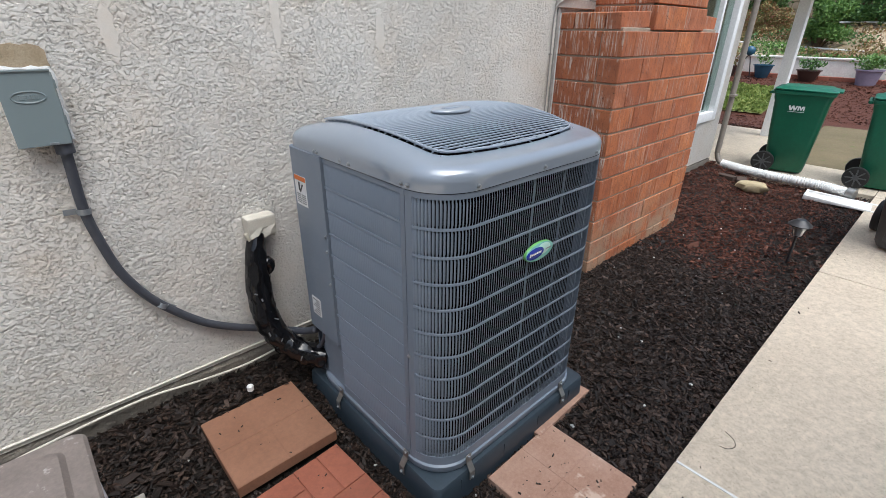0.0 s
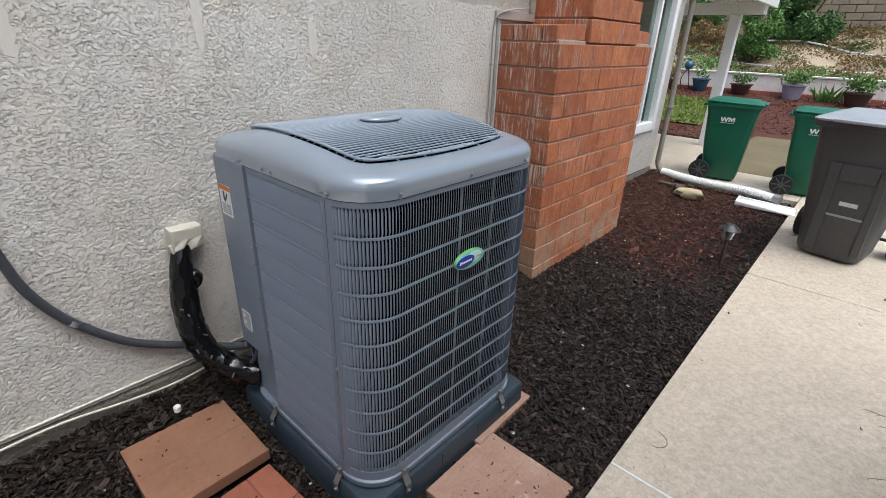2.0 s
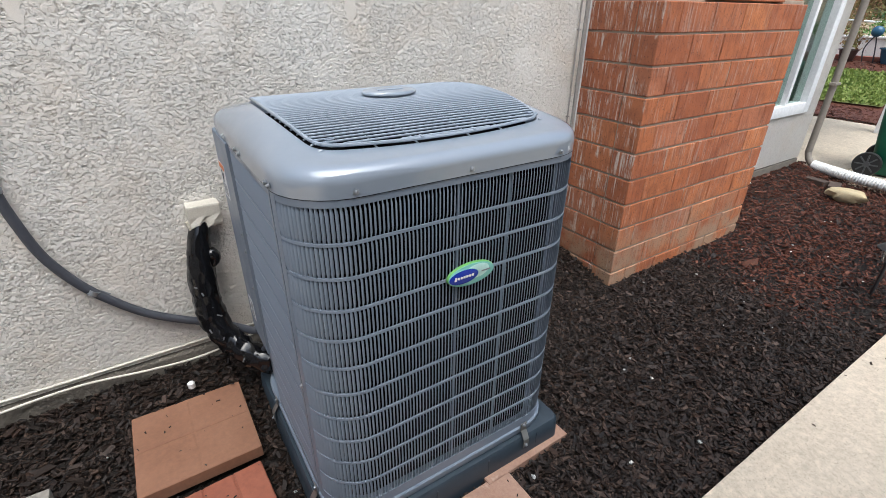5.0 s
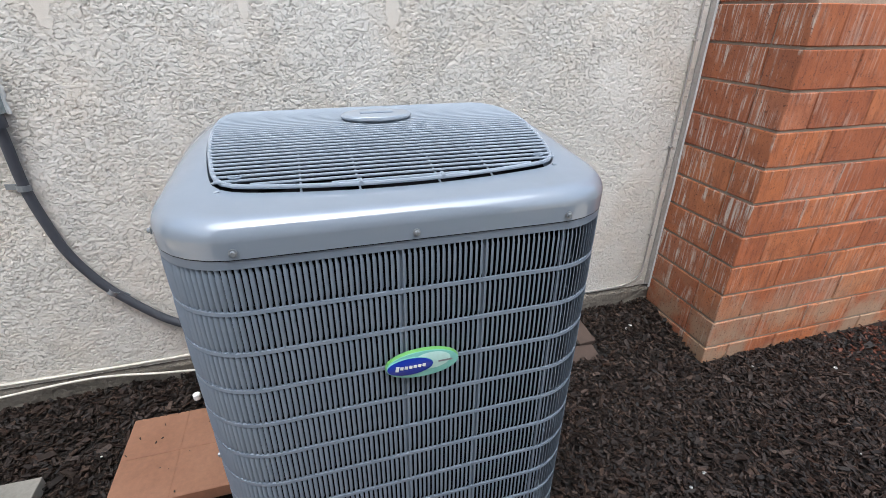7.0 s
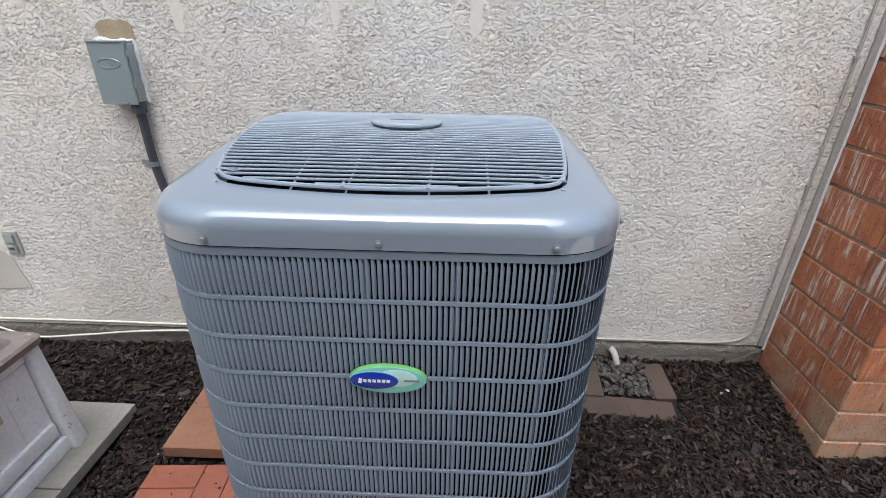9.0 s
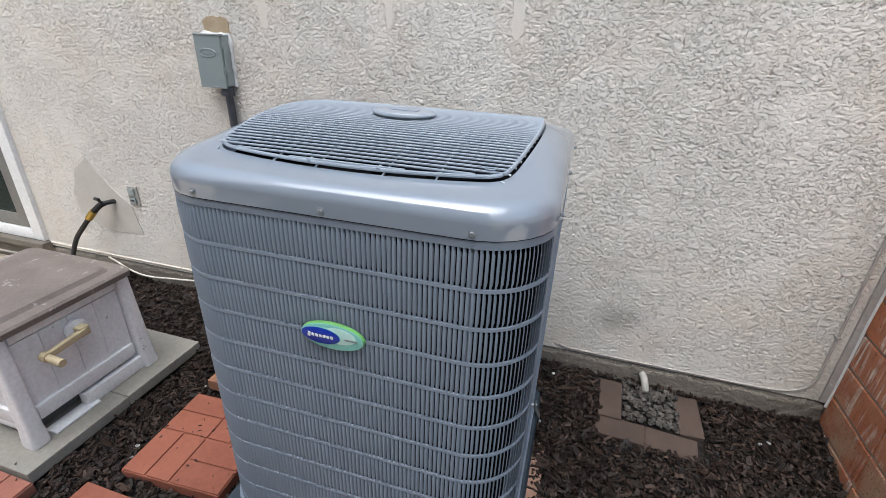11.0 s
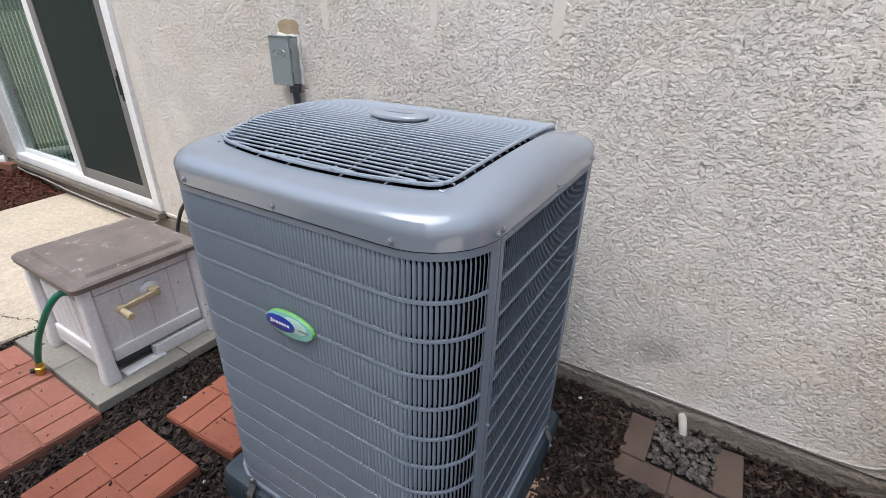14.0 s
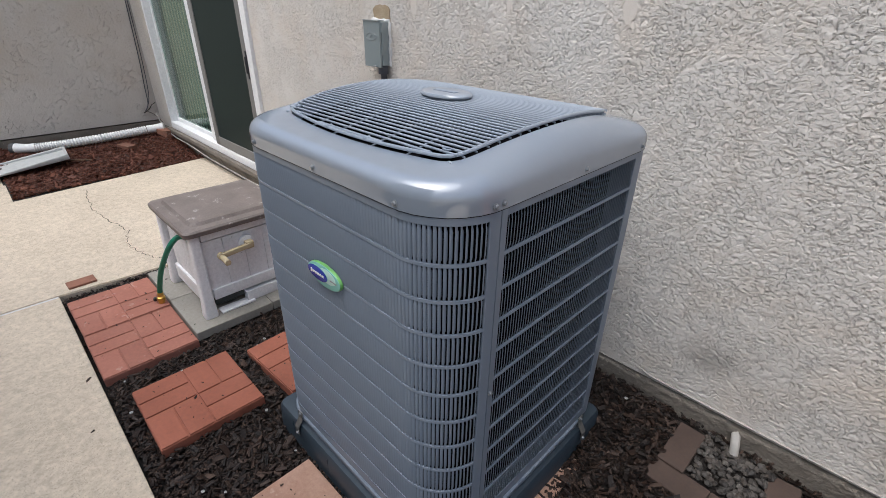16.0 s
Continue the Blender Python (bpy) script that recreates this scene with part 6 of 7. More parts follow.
gh = part("green_hose", tube(smooth_path([(-0.250, 0.885, 0.437), (-0.263, 0.842, 0.448), (-0.290, 0.795, 0.392), (-0.360, 0.752, 0.262), (-0.418, 0.732, 0.145), (-0.437, 0.724, 0.085)], 6), 0.0135, 12), M_HOSE, hb, "green garden hose end", smooth="all")
part("hose_coupling", tube([(-0.437, 0.724, 0.090), (-0.438, 0.723, 0.064), (-0.438, 0.722, 0.060), (-0.439, 0.721, 0.040), (-0.4395, 0.7205, 0.0395), (-0.440, 0.720, 0.024)], [0.016, 0.016, 0.021, 0.021, 0.017, 0.017], 12), M_BRASS, gh, "yellow hose coupling", smooth=True)
part("hose_washer", tube([(-0.452, 0.706, 0.046), (-0.462, 0.694, 0.044)], 0.013, 12), M_RUBBER, gh, "dark hose end fitting", smooth=True)

# irrigation riser
ir = thing("irrigation_riser", tube([(0.480, 1.765, -0.02), (0.480, 1.765, 0.085)], 0.009, 10), M_RUBBER, "black irrigation riser with a white cap", "irrigation riser", smooth=True)
part("cap", tube([(0.480, 1.765, 0.082), (0.480, 1.765, 0.104), (0.480, 1.765, 0.108)], [0.0145, 0.0145, 0.010], 12), M_CORR, ir, "white plastic cap", smooth=True)

# ---- far end of the bed: solar lamp, rock, drain hose, splash block ----
sl = empty("solar_lamp", "small black solar path lamp staked in the bark", "path lamp", at=(4.08, 0.53, 0.0))
gx, gy = 4.08, 0.53
part("stake", tube([(gx, gy, -0.06), (gx, gy, 0.215)], 0.010, 10), M_LAMPBLACK, sl, smooth=True)
part("lens", lathe([(0.030, 0.212), (0.034, 0.218), (0.048, 0.285), (0.046, 0.288)], (gx, gy, 0)), M_LAMPGLASS, sl, "clear ribbed lens", smooth=True)
part("bulb_core", lathe([(0.014, 0.214), (0.016, 0.282)], (gx, gy, 0)), M_INKGREY, sl)
part("hood", lathe([(0.050, 0.287), (0.076, 0.290), (0.078, 0.296), (0.052, 0.318), (0.034, 0.330), (0.030, 0.334)], (gx, gy, 0)), M_LAMPBLACK, sl, "black domed hood", smooth=True)

rk = bmesh.new()
bmesh.ops.create_icosphere(rk, subdivisions=3, radius=1)
for v in rk.verts:
    d = 1 + 0.28 * noise.noise(v.co * 1.7) + 0.10 * noise.noise(v.co * 5)
    v.co = Vector((v.co.x * 0.075 * d, v.co.y * 0.145 * d, max(-0.06, min(0.05, v.co.z * 0.075 * d))))
thing("rock", turn(rk, pose(5.78, 1.27, 0.055, 0, 0, 8)), M_ROCK, "flat tan rock beside the drain hose", "rock", smooth=True)
for x, y, r in ((6.02, 1.45, 15), (6.05, 1.62, 80)):
    o = tagged(new("edging_brick", edg), "dull brown brick half sunk in the bark", "brick")
    o.matrix_basis = pose(x, y, 0.03, 0, 0, r)


def corrugated(pts, r, n):
    path = smooth_path(pts, n)
    return tube(path, [r * (1.0, 1.0, 0.84, 0.84)[k % 4] for k in range(len(path))], 16)


spout = empty("downspout", "beige metal downspout at the house corner", "downspout", at=(6.40, 1.90, 0.1))
part("pipe", tube(smooth_path([(6.405, 1.885, WTOP), (6.405, 1.885, 1.4), (6.405, 1.885, 0.35), (6.405, 1.880, 0.20), (6.40, 1.83, 0.115), (6.39, 1.76, 0.10)], 6), 0.031, 12), M_SPOUT, spout, smooth="all")
for z in (0.9, 2.1):
    part("bracket", box(6.33, 6.448, 1.842, 1.90, z - 0.012, z + 0.012, 0.003), M_SPOUT, spout)
dh = thing("drain_hose", corrugated([(6.395, 1.80, 0.10), (6.36, 1.55, 0.085), (6.33, 1.20, 0.075), (6.28, 0.80, 0.085), (6.22, 0.52, 0.075)], 0.052, 56), M_CORR, "white corrugated drain hose lying on the bark", "drain hose", smooth=True)
part("clamp", tube([(6.222, 0.53, 0.075), (6.207, 0.46, 0.072)], 0.060, 14), M_BRACKET, dh, "metal hose clamp", smooth=True)


def splash_block(m, label, mat=None):
    b = box(-0.30, 0.30, -0.115, 0.115, 0.0, 0.020, 0.004)
    for y0, y1 in ((-0.13, -0.105), (0.105, 0.13)):
        box(-0.30, 0.30, y0, y1, 0.0, 0.045, 0.006, bm=b)
    box(-0.318, -0.296, -0.13, 0.13, 0.0, 0.048, 0.006, bm=b)
    for v in b.verts:
        if v.co.x > 0.1:
            v.co.z *= 1 - 0.8 * (v.co.x - 0.1) / 0.2
            v.co.y *= 1 + 0.25 * (v.co.x - 0.1) / 0.2
    return thing("splash_block", turn(b, m), mat or M_CORR, label, "splash block", smooth=True)


splash_block(pose(6.02, 0.52, 0.012, 0, 0, -86), "white plastic splash block under the drain hose")
# the same kit by the patio wall
dh = thing("drain_hose", corrugated([(-4.05, 1.68, 0.172), (-4.05, 1.34, 0.155), (-4.03, 0.95, 0.150), (-4.06, 0.66, 0.150)], 0.046, 56), M_CORR, "white corrugated drain hose along the patio wall", "drain hose", smooth=True)
part("cuff", tube([(-4.052, 1.70, 0.172), (-4.03, 1.77, 0.180), (-3.985, 1.86, 0.192)], [0.047, 0.042, 0.050], 16), M_CORR, dh, "smooth white hose cuff", smooth=True)
part("cuff", tube([(-4.058, 0.67, 0.150), (-4.09, 0.60, 0.150), (-4.15, 0.52, 0.150)], [0.047, 0.042, 0.052], 16), M_CORR, dh, "smooth white hose cuff", smooth=True)
part("cuff_rim", tube([(-4.149, 0.522, 0.150), (-4.175, 0.49, 0.150)], [0.056, 0.054], 16), M_SPOKE, dh, "dark hose rim", smooth=True)
splash_block(pose(-3.66, 0.53, 0.095, 0, 6, -94) @ Matrix.Diagonal((1.05, 1.40, 1.1, 1)), "grey-white splash block by the patio wall", M_CORRGREY)
for k, (x, y, z, r) in enumerate(((-3.90, 1.845, 0.110, 5), (-3.905, 1.84, 0.171, 14), (-3.73, 1.39, 0.108, 18))):
    o = tagged(new("edging_brick", finish("red_brick", box(-0.10, 0.10, -0.048, 0.048, -0.03, 0.03, 0.005), M_BRICKBROWN) if k == 0 else o.data), "loose brownish-red brick by the drain hose", "brick", "loose bricks by the patio wall")
    o.matrix_basis = pose(x, y, z - 0.02, 0, 0, r)
cable("patio_wire", [(-4.343, 1.905, 2.7), (-4.342, 1.895, 1.6), (-4.342, 1.876, 0.925), (-4.342, 1.855, 0.60), (-4.340, 1.841, 0.40), (-4.335, 1.785, 0.312)], 0.005, "dark thin cable down the patio wall", M_CONDUIT)
cable("patio_wire", [(-4.343, 1.918, 2.7), (-4.342, 1.912, 1.4), (-4.342, 1.895, 0.75), (-4.340, 1.865, 0.46), (-4.335, 1.80, 0.325)], 0.004, "dark thin cable down the patio wall", M_CONDUIT)
# a dry twig caught in the corner
tw = tube(smooth_path([(-4.335, 1.775, 0.305), (-4.31, 1.83, 0.345), (-4.30, 1.87, 0.395), (-4.31, 1.915, 0.415)], 5), [0.006] * 8 + [0.004] * 8, 7)
tw = tube(smooth_path([(-4.33, 1.80, 0.33), (-4.28, 1.86, 0.29), (-4.22, 1.89, 0.24), (-4.12, 1.90, 0.20)], 5), 0.0035, 6, tw)
thing("twig", tw, M_TWIGDARK, "dark dry twig caught in the wall corner", "twig", smooth="all")
tw = tube([(-3.60, 0.86, 0.085), (-3.50, 1.02, 0.078)], [0.006, 0.004], 7)
thing("twig", tw, M_TWIG, "thin dry twig on the bark", "twig", smooth=True)
cable("sill_cable", [(-4.25, 1.88, 0.30), (-4.05, 1.87, 0.19), (-3.7, 1.87, 0.13), (-3.3, 1.875, 0.12), (-2.8, 1.88, 0.09), (-2.2, 1.885, 0.08), (-1.6, 1.89, 0.09), (-1.45, 1.92, 0.185)], 0.006, "grey cable along the door sill", M_TRIM)


# ---- wheeled bins ----
def bin_body(mat, lid_mat, name, label, group, panel=False):
    """A wheeled refuse bin, its visible long side on -x, its front to -y, wheels to +y."""
    b = empty(name, label, "wheeled bin", group)
    rings, ky = [], 1.0 if panel else 0.86

    def sq(v):
        """Across the bin: the green ones are narrower."""
        return 0.30 + (v - 0.30) * ky

    if panel:
        sections = ((0.02, 0.10, 0.48, 0.080, 0.50, 0.10), (0.05, 0.085, 0.495, 0.065, 0.52, 0.11), (0.50, 0.045, 0.535, 0.022, 0.60, 0.09), (0.92, 0.008, 0.575, -0.018, 0.66, 0.06), (0.96, 0.0, 0.58, -0.024, 0.67, 0.06))
    else:
        sections = ((0.02, 0.07, 0.50, 0.06, 0.50, 0.05), (0.05, 0.05, 0.52, 0.04, 0.52, 0.06), (0.50, 0.025, 0.555, 0.005, 0.585, 0.06), (0.86, 0.008, 0.575, -0.02, 0.625, 0.06), (0.90, 0.0, 0.58, -0.035, 0.640, 0.06), (0.96, -0.010, 0.59, -0.05, 0.650, 0.06))
    for z, x0, x1, y0, y1, r in sections:
        rings.append([(x, y, z) for x, y in round_rect(x0, x1, sq(y0), sq(y1), r, 5)])
    body = part("body", loft(rings), mat, b, smooth=True)
    part("rim", loft([[(x, y, z) for x, y in round_rect(-0.022 + o, 0.602 - o, sq(-0.062) + o, sq(0.662) - o, 0.06, 5)] for z, o in ((0.945, 0.004), (0.950, 0.0), (0.985, 0.0), (0.990, 0.006))]), mat, body, smooth=True)
    lr = []
    for z, o in ((0.992, 0.0), (1.004, -0.003), (1.012, 0.010), (1.020, 0.05), (1.034, 0.07), (1.037, 0.11)):
        lr.append([(x, y, z + 0.02 * (y - 0.3)) for x, y in round_rect(-0.026 + o, 0.606 - o, sq(-0.075) + o, sq(0.655) - o, 0.06, 5)])
    lid = part("lid", loft(lr), lid_mat, b, "paler moulded lid", smooth=True)
    part("lid_lip", box(0.10, 0.48, sq(-0.115), sq(-0.06), 0.985, 1.006, 0.008), lid_mat, lid, smooth=True)
    part("handle", tube([(0.06, sq(0.69), 0.955), (0.52, sq(0.69), 0.955)], 0.016, 10), mat, b, smooth=True)
    for x in (0.05, 0.29, 0.53):
        part("handle_lug", box(x - 0.012, x + 0.012, sq(0.640), sq(0.70), 0.94, 0.97, 0.004), mat, b)
    part("axle", tube([(0.0, sq(0.545), 0.125), (0.58, sq(0.545), 0.125)], 0.012, 10), M_RUBBER, b, smooth=True)
    for x in (0.0, 0.58):
        s = -1 if x == 0 else 1
        wh = part("wheel", turn(lathe([(0.085, -0.022), (0.118, -0.026), (0.125, -0.016), (0.125, 0.016), (0.118, 0.026), (0.085, 0.022)], sides=28), Matrix.Translation((x + s * 0.012, sq(0.545), 0.125)) @ Matrix.Rotation(radians(90), 4, "Y")), M_RUBBER, b, "black wheel", smooth=True)
        hub = part("hub", tube([(x + s * 0.000, sq(0.545), 0.125), (x + s * 0.043, sq(0.545), 0.125)], 0.030, 14), M_SPOKE, wh, smooth=True)
        for k in range(8):
            sp = turn(box(-0.004, 0.004, -0.007, 0.007, 0.02, 0.10, 0.002), Matrix.Translation((x + s * 0.040, sq(0.545), 0.125)) @ Matrix.Rotation(radians(45 * k), 4, "X"))
            part("spoke", sp, M_SPOKE, wh)
    if not panel:
        # the hauler's mark, as plain pale shapes
        t = Matrix.Translation((0.0035, 0.335, 0.795)) @ Matrix.Rotation(radians(3.2), 4, "Y")
        mk = None
        for y, s in ((0.060, -20), (0.040, 20), (0.020, -20), (0.0, 20)):
            mk = merge(mk, turn(box(-0.002, 0.002, -0.008, 0.008, -0.028, 0.028), Matrix.Translation((0, y, 0)) @ Matrix.Rotation(radians(s), 4, "X")))
        part("mark", turn(mk, t), M_LOGO, body, "white logo shape")
        mk = None
        for y, s in ((-0.025, 0), (-0.045, -24), (-0.060, 24), (-0.080, 0)):
            mk = merge(mk, turn(box(-0.002, 0.002, -0.007, 0.007, -0.026, 0.026), Matrix.Translation((0, y, 0)) @ Matrix.Rotation(radians(s), 4, "X")))
        part("mark", turn(mk, t), M_LOGO, body, "white logo shape")
        part("mark_line", turn(box(-0.002, 0.002, -0.09, 0.075, -0.044, -0.040), t), M_LOGO, body)
    else:
        # the front: two raised stiles and a top band round a sunk panel with a cross rail
        def on_front(bm, out):
            for v in bm.verts:
                v.co.y += 0.070 - 0.094 * (v.co.z - 0.02) / 0.94 - out
            return bm
        part("stile", on_front(box(0.150, 0.215, 0.0, 0.03, 0.07, 0.72, 0.006), 0.012), mat, body)
        part("stile", on_front(box(0.430, 0.480, 0.0, 0.03, 0.07, 0.72, 0.006), 0.012), mat, body)
        part("top_band", on_front(box(0.218, 0.427, 0.0, 0.03, 0.60, 0.72, 0.006), 0.012), mat, body)
        part("panel_rail", on_front(box(0.218, 0.427, 0.0, 0.03, 0.340, 0.356, 0.003), 0.010), M_GREYLID, body)
        part("number_bar", on_front(box(0.270, 0.375, 0.0, 0.004, 0.425, 0.455, 0.001), 0.0035), M_LOGO, body, "white number bar")
    return b


bin1 = bin_body(M_GREENBIN, M_GREENLID, "wheeled_bin", "green wheeled yard-waste bin with a white mark", "wheeled bins")
bin1.matrix_basis = pose(6.83, 0.985, PAVE, 0, 0, 7) @ Matrix.Scale(0.96, 4)
copy_thing(bin1, pose(6.78, 0.075, PAVE, 0, 0, 6) @ Matrix.Scale(0.98, 4))
bin3 = bin_body(M_GREYBIN, M_GREYLID, "wheeled_bin", "dark grey wheeled bin with a pale grey lid", "wheeled bins", True)
bin3.matrix_basis = pose(4.74, 0.265, PAVE, 0, 0, -100) @ Matrix.Scale(1.10, 4)

# ---- patio cover ----
pc = empty("patio_cover", "white wooden patio cover on posts behind the house", "patio cover", at=(8, 3.5, 0))
part("post", box(9.26, 9.41, 2.01, 2.16, 0.01, 2.08, 0.006), M_WHITE, pc)
part("post", box(9.26, 9.41, 5.6, 5.75, 0.01, 2.08, 0.006), M_WHITE, pc)
part("beam", box(9.24, 9.43, 1.70, 5.9, 2.083, 2.25, 0.006), M_WHITE, pc)
for y in (1.80, 2.40, 3.0, 3.6, 4.2, 4.8, 5.4):
    part("rafter", box(6.4, 9.75, y - 0.022, y + 0.022, 2.253, 2.36, 0.003), M_WHITE, pc)
part("fascia", box(6.40, 9.80, 1.640, 1.675, 2.20, 2.42, 0.003), M_WHITE, pc)
part("roof", box(6.35, 9.85, 1.62, 6.0, 2.423, 2.47, 0.003), M_WHITE, pc)


# ---- plants ----
def leaves(n, place, size, r, droop=0.3, wide=0.30):
    """n bent leaf blades of four triangles, at places given by place(r)."""
    pos = place(n, r)
    az, el = r.uniform(0, 2 * np.pi, n), r.uniform(-droop, 1.2, n)
    d = np.stack([np.cos(az) * np.cos(el), np.sin(az) * np.cos(el), np.sin(el)], -1)
    side = np.cross(d, r.normal(size=(n, 3)))
    side /= np.linalg.norm(side, axis=1)[:, None] + 1e-9
    up = np.cross(side, d)
    s = size * r.uniform(0.6, 1.4, (n, 1))
    w = s * wide
    v = np.stack([pos, pos + d * s * 0.5 + side * w + up * s * 0.08, pos + d * s * 0.5 - side * w + up * s * 0.08, pos + d * s - up * s * 0.12, pos + d * s * 0.5 + up * s * 0.0], 1).reshape(-1, 3)
    i = (np.arange(n) * 5)[:, None]
    f = np.concatenate([i + np.array([[0, 1, 4]]), i + np.array([[0, 4, 2]]), i + np.array([[1, 3, 4]]), i + np.array([[4, 3, 2]])])
    return v, f


def clumps(centres, spread):
    c = np.array(centres, float)
    s = np.array(spread, float)

    def place(n, r):
        k = r.randint(0, len(c), n)
        q = r.normal(size=(n, 3))
        q /= np.linalg.norm(q, axis=1)[:, None]
        return c[k] + q * s[k] * (r.uniform(0.15, 1, (n, 1)) ** 0.5)
    return place


def bush(name, x, y, z, w, h, n, size, mat, label, seed, trunk=True):
    """A shrub: stems that fork from the base, and a ragged crown of leaf clumps."""
    r = np.random.RandomState(seed)
    b = empty(name, label, "shrub", at=(x, y, z))
    cs, sp = [], []
    st = None
    for k in range(22):
        a, q = r.uniform(0, 6.28), r.uniform(0.2, 1.0)
        c = (x + math.cos(a) * w * 0.42 * q, y + math.sin(a) * w * 0.42 * q, z + h * r.uniform(0.15, 0.92))
        cs.append(c)
        sp.append((w * 0.20 * r.uniform(0.6, 1.2), w * 0.20 * r.uniform(0.6, 1.2), h * 0.16 * r.uniform(0.6, 1.3)))
        st = tube([(x, y, z - 0.05), (x + (c[0] - x) * 0.4, y + (c[1] - y) * 0.4, z + (c[2] - z) * 0.5), c], [0.022 * h, 0.014 * h, 0.005 * h], 6, bm=st)
    part("stem", st, M_TWIG, b)
    v, f = leaves(n, clumps(cs, sp), size, r)
    o = scatter("crown", mat, v, f, "", "", "stuff", b)
    o.matrix_parent_inverse = Matrix.Translation((-x, -y, -z))
    return b


bush("shrub", 17.6, 2.30, 1.70, 1.6, 2.0, 12000, 0.085, M_LEAFDARK, "dense dark green shrub on the hillside", 1)
bush("shrub", 15.9, 3.05, 1.15, 1.3, 1.5, 9000, 0.075, M_LEAF, "upright bright green shrub above the garden wall", 2)
bush("shrub", 18.4, -0.9, 1.85, 1.6, 1.6, 8000, 0.08, M_LEAFDARK, "dark shrub by the block wall", 3)
bush("shrub", 18.6, 5.4, 1.95, 1.8, 1.4, 6000, 0.08, M_LEAFDARK, "dark shrub by the block wall", 4)
bush("shrub", 20.6, 0.2, 2.4, 3.0, 2.6, 8000, 0.11, M_LEAFDARK, "dark hedge plant behind the block wall", 5)
bush("shrub", 20.8, 3.2, 2.4, 3.4, 2.8, 8000, 0.11, M_LEAFDARK, "dark hedge plant behind the block wall", 6)
bush("shrub", 20.7, -3.2, 2.4, 3.4, 2.8, 8000, 0.11, M_LEAFDARK, "dark hedge plant behind the block wall", 16)
bush("shrub", 16.8, 4.6, 1.5, 1.6, 0.8, 5000, 0.07, M_LEAFDRY, "dry russet shrub on the hillside", 7)
# ground cover on the slope
gr = np.random.RandomState(11)
for nm, mat, cnt, xr, yr, hh, lab in (("ground_cover", M_LEAFDRY, 110, (15.1, 18.8), (-2, 7), 0.20, "patchy russet and olive ground cover on the hillside"), ("ground_cover", M_LEAF, 40, (14.85, 15.4), (-3, 8), 0.15, "bright green plants along the top of the garden wall"), ("ground_cover", M_LEAFDARK, 20, (15.6, 18.6), (-2, 7), 0.20, "dark green patches of ground cover on the hillside")):
    cs = [(gr.uniform(*xr), gr.uniform(*yr)) for _ in range(cnt)]
    cs = [(a, b, float(hill_z(a, b)) + 0.05) for a, b in cs]
    v, f = leaves(cnt * 260, clumps(cs, [(gr.uniform(.25, .55), gr.uniform(.3, .7), hh * gr.uniform(.6, 1.2)) for _ in cs]), 0.06, gr)
    scatter(nm, mat, v, f, lab, "plants")
for k, (pts) in enumerate((((15.55, 6.0, 1.42), (15.6, 3.0, 1.38), (15.7, 0.4, 1.40), (15.8, -3.5, 1.42)), ((17.0, 4.2, 1.78), (17.1, 2.2, 1.80), (16.9, 0.9, 1.68), (16.4, -0.2, 1.52)))):
    thing("irrigation_pipe", tube(smooth_path([(a, b, float(hill_z(a, b)) + 0.10) for a, b, c in pts], 6), 0.022, 8), M_CORR, "white irrigation pipe across the hillside", "irrigation pipe", "pipes on the hillside", smooth="all")
thing("leaning_stick", tube([(14.25, -0.42, 0.62), (14.42, -1.05, 1.75)], 0.03, 8), M_CABLE, "pale stick leaning on the garden wall", "stick", smooth=True)

# lawn blades
lr = np.random.RandomState(21)


def on_lawn(n, r):
    x, y = r.uniform(11.46, 13.18, n), r.uniform(2.76, 6.0, n)
    return np.stack([x, y, yard_z(x, y) + 0.03], -1)


v, f = leaves(9000, on_lawn, 0.06, lr, -0.5)
scatter("grass", M_GRASS, v, f, "short green lawn grass", "grass")


# pots along the garden wall
def pot(x, y, z, r0, r1, h, mat, label, plant, n, seed, tall=0.35):
    p = empty("plant_pot", label, "plant pot", "pots along the garden wall", at=(x, y, z))
    part("pot", lathe([(r0 * 0.9, 0.0), (r0, 0.01), (r1 * 0.96, h * 0.9), (r1 * 1.08, h * 0.92), (r1 * 1.08, h), (r1 * 0.9, h), (r1 * 0.85, h * 0.88)], (x, y, z), 22), mat, p, smooth=True)
    part("soil", lathe([(r1 * 0.86, h * 0.84), (r1 * 0.5, h * 0.9)], (x, y, z), 16), M_SOIL, p)
    r = np.random.RandomState(seed)
    v, f = leaves(n, clumps([(x, y, z + h + tall * 0.35)] * 3 + [(x + r1 * 0.5, y + r1 * 0.5, z + h + tall * 0.3), (x - r1 * .4, y - r1 * .6, z + h + tall * 0.3)], [(r1 * 0.9, r1 * 0.9, tall * 0.45)] * 5), 0.075, r, -0.1)
    o = scatter("plant", plant, v, f, "", "", "stuff", p)
    o.matrix_parent_inverse = Matrix.Translation((-x, -y, -z))


pot(14.05, 3.62, 0.56, 0.13, 0.21, 0.32, M_BLUEPOT, "blue glazed pot with a thin plant", M_LEAF, 90, 31, 0.4)
pot(14.05, 2.68, 0.55, 0.15, 0.24, 0.27, M_BROWNPOT, "dark brown pot with a young tree", M_LEAFDARK, 160, 32, 0.3)
pot(14.0, 1.60, 0.55, 0.17, 0.24, 0.34, M_LILAC, "lilac pot with leafy green plant", M_LEAF, 320, 33, 0.35)
pot(13.75, 0.40, 0.50, 0.17, 0.26, 0.33, M_BROWNPOT, "dark brown glazed pot with a spiky plant", M_LEAF, 420, 34, 0.4)
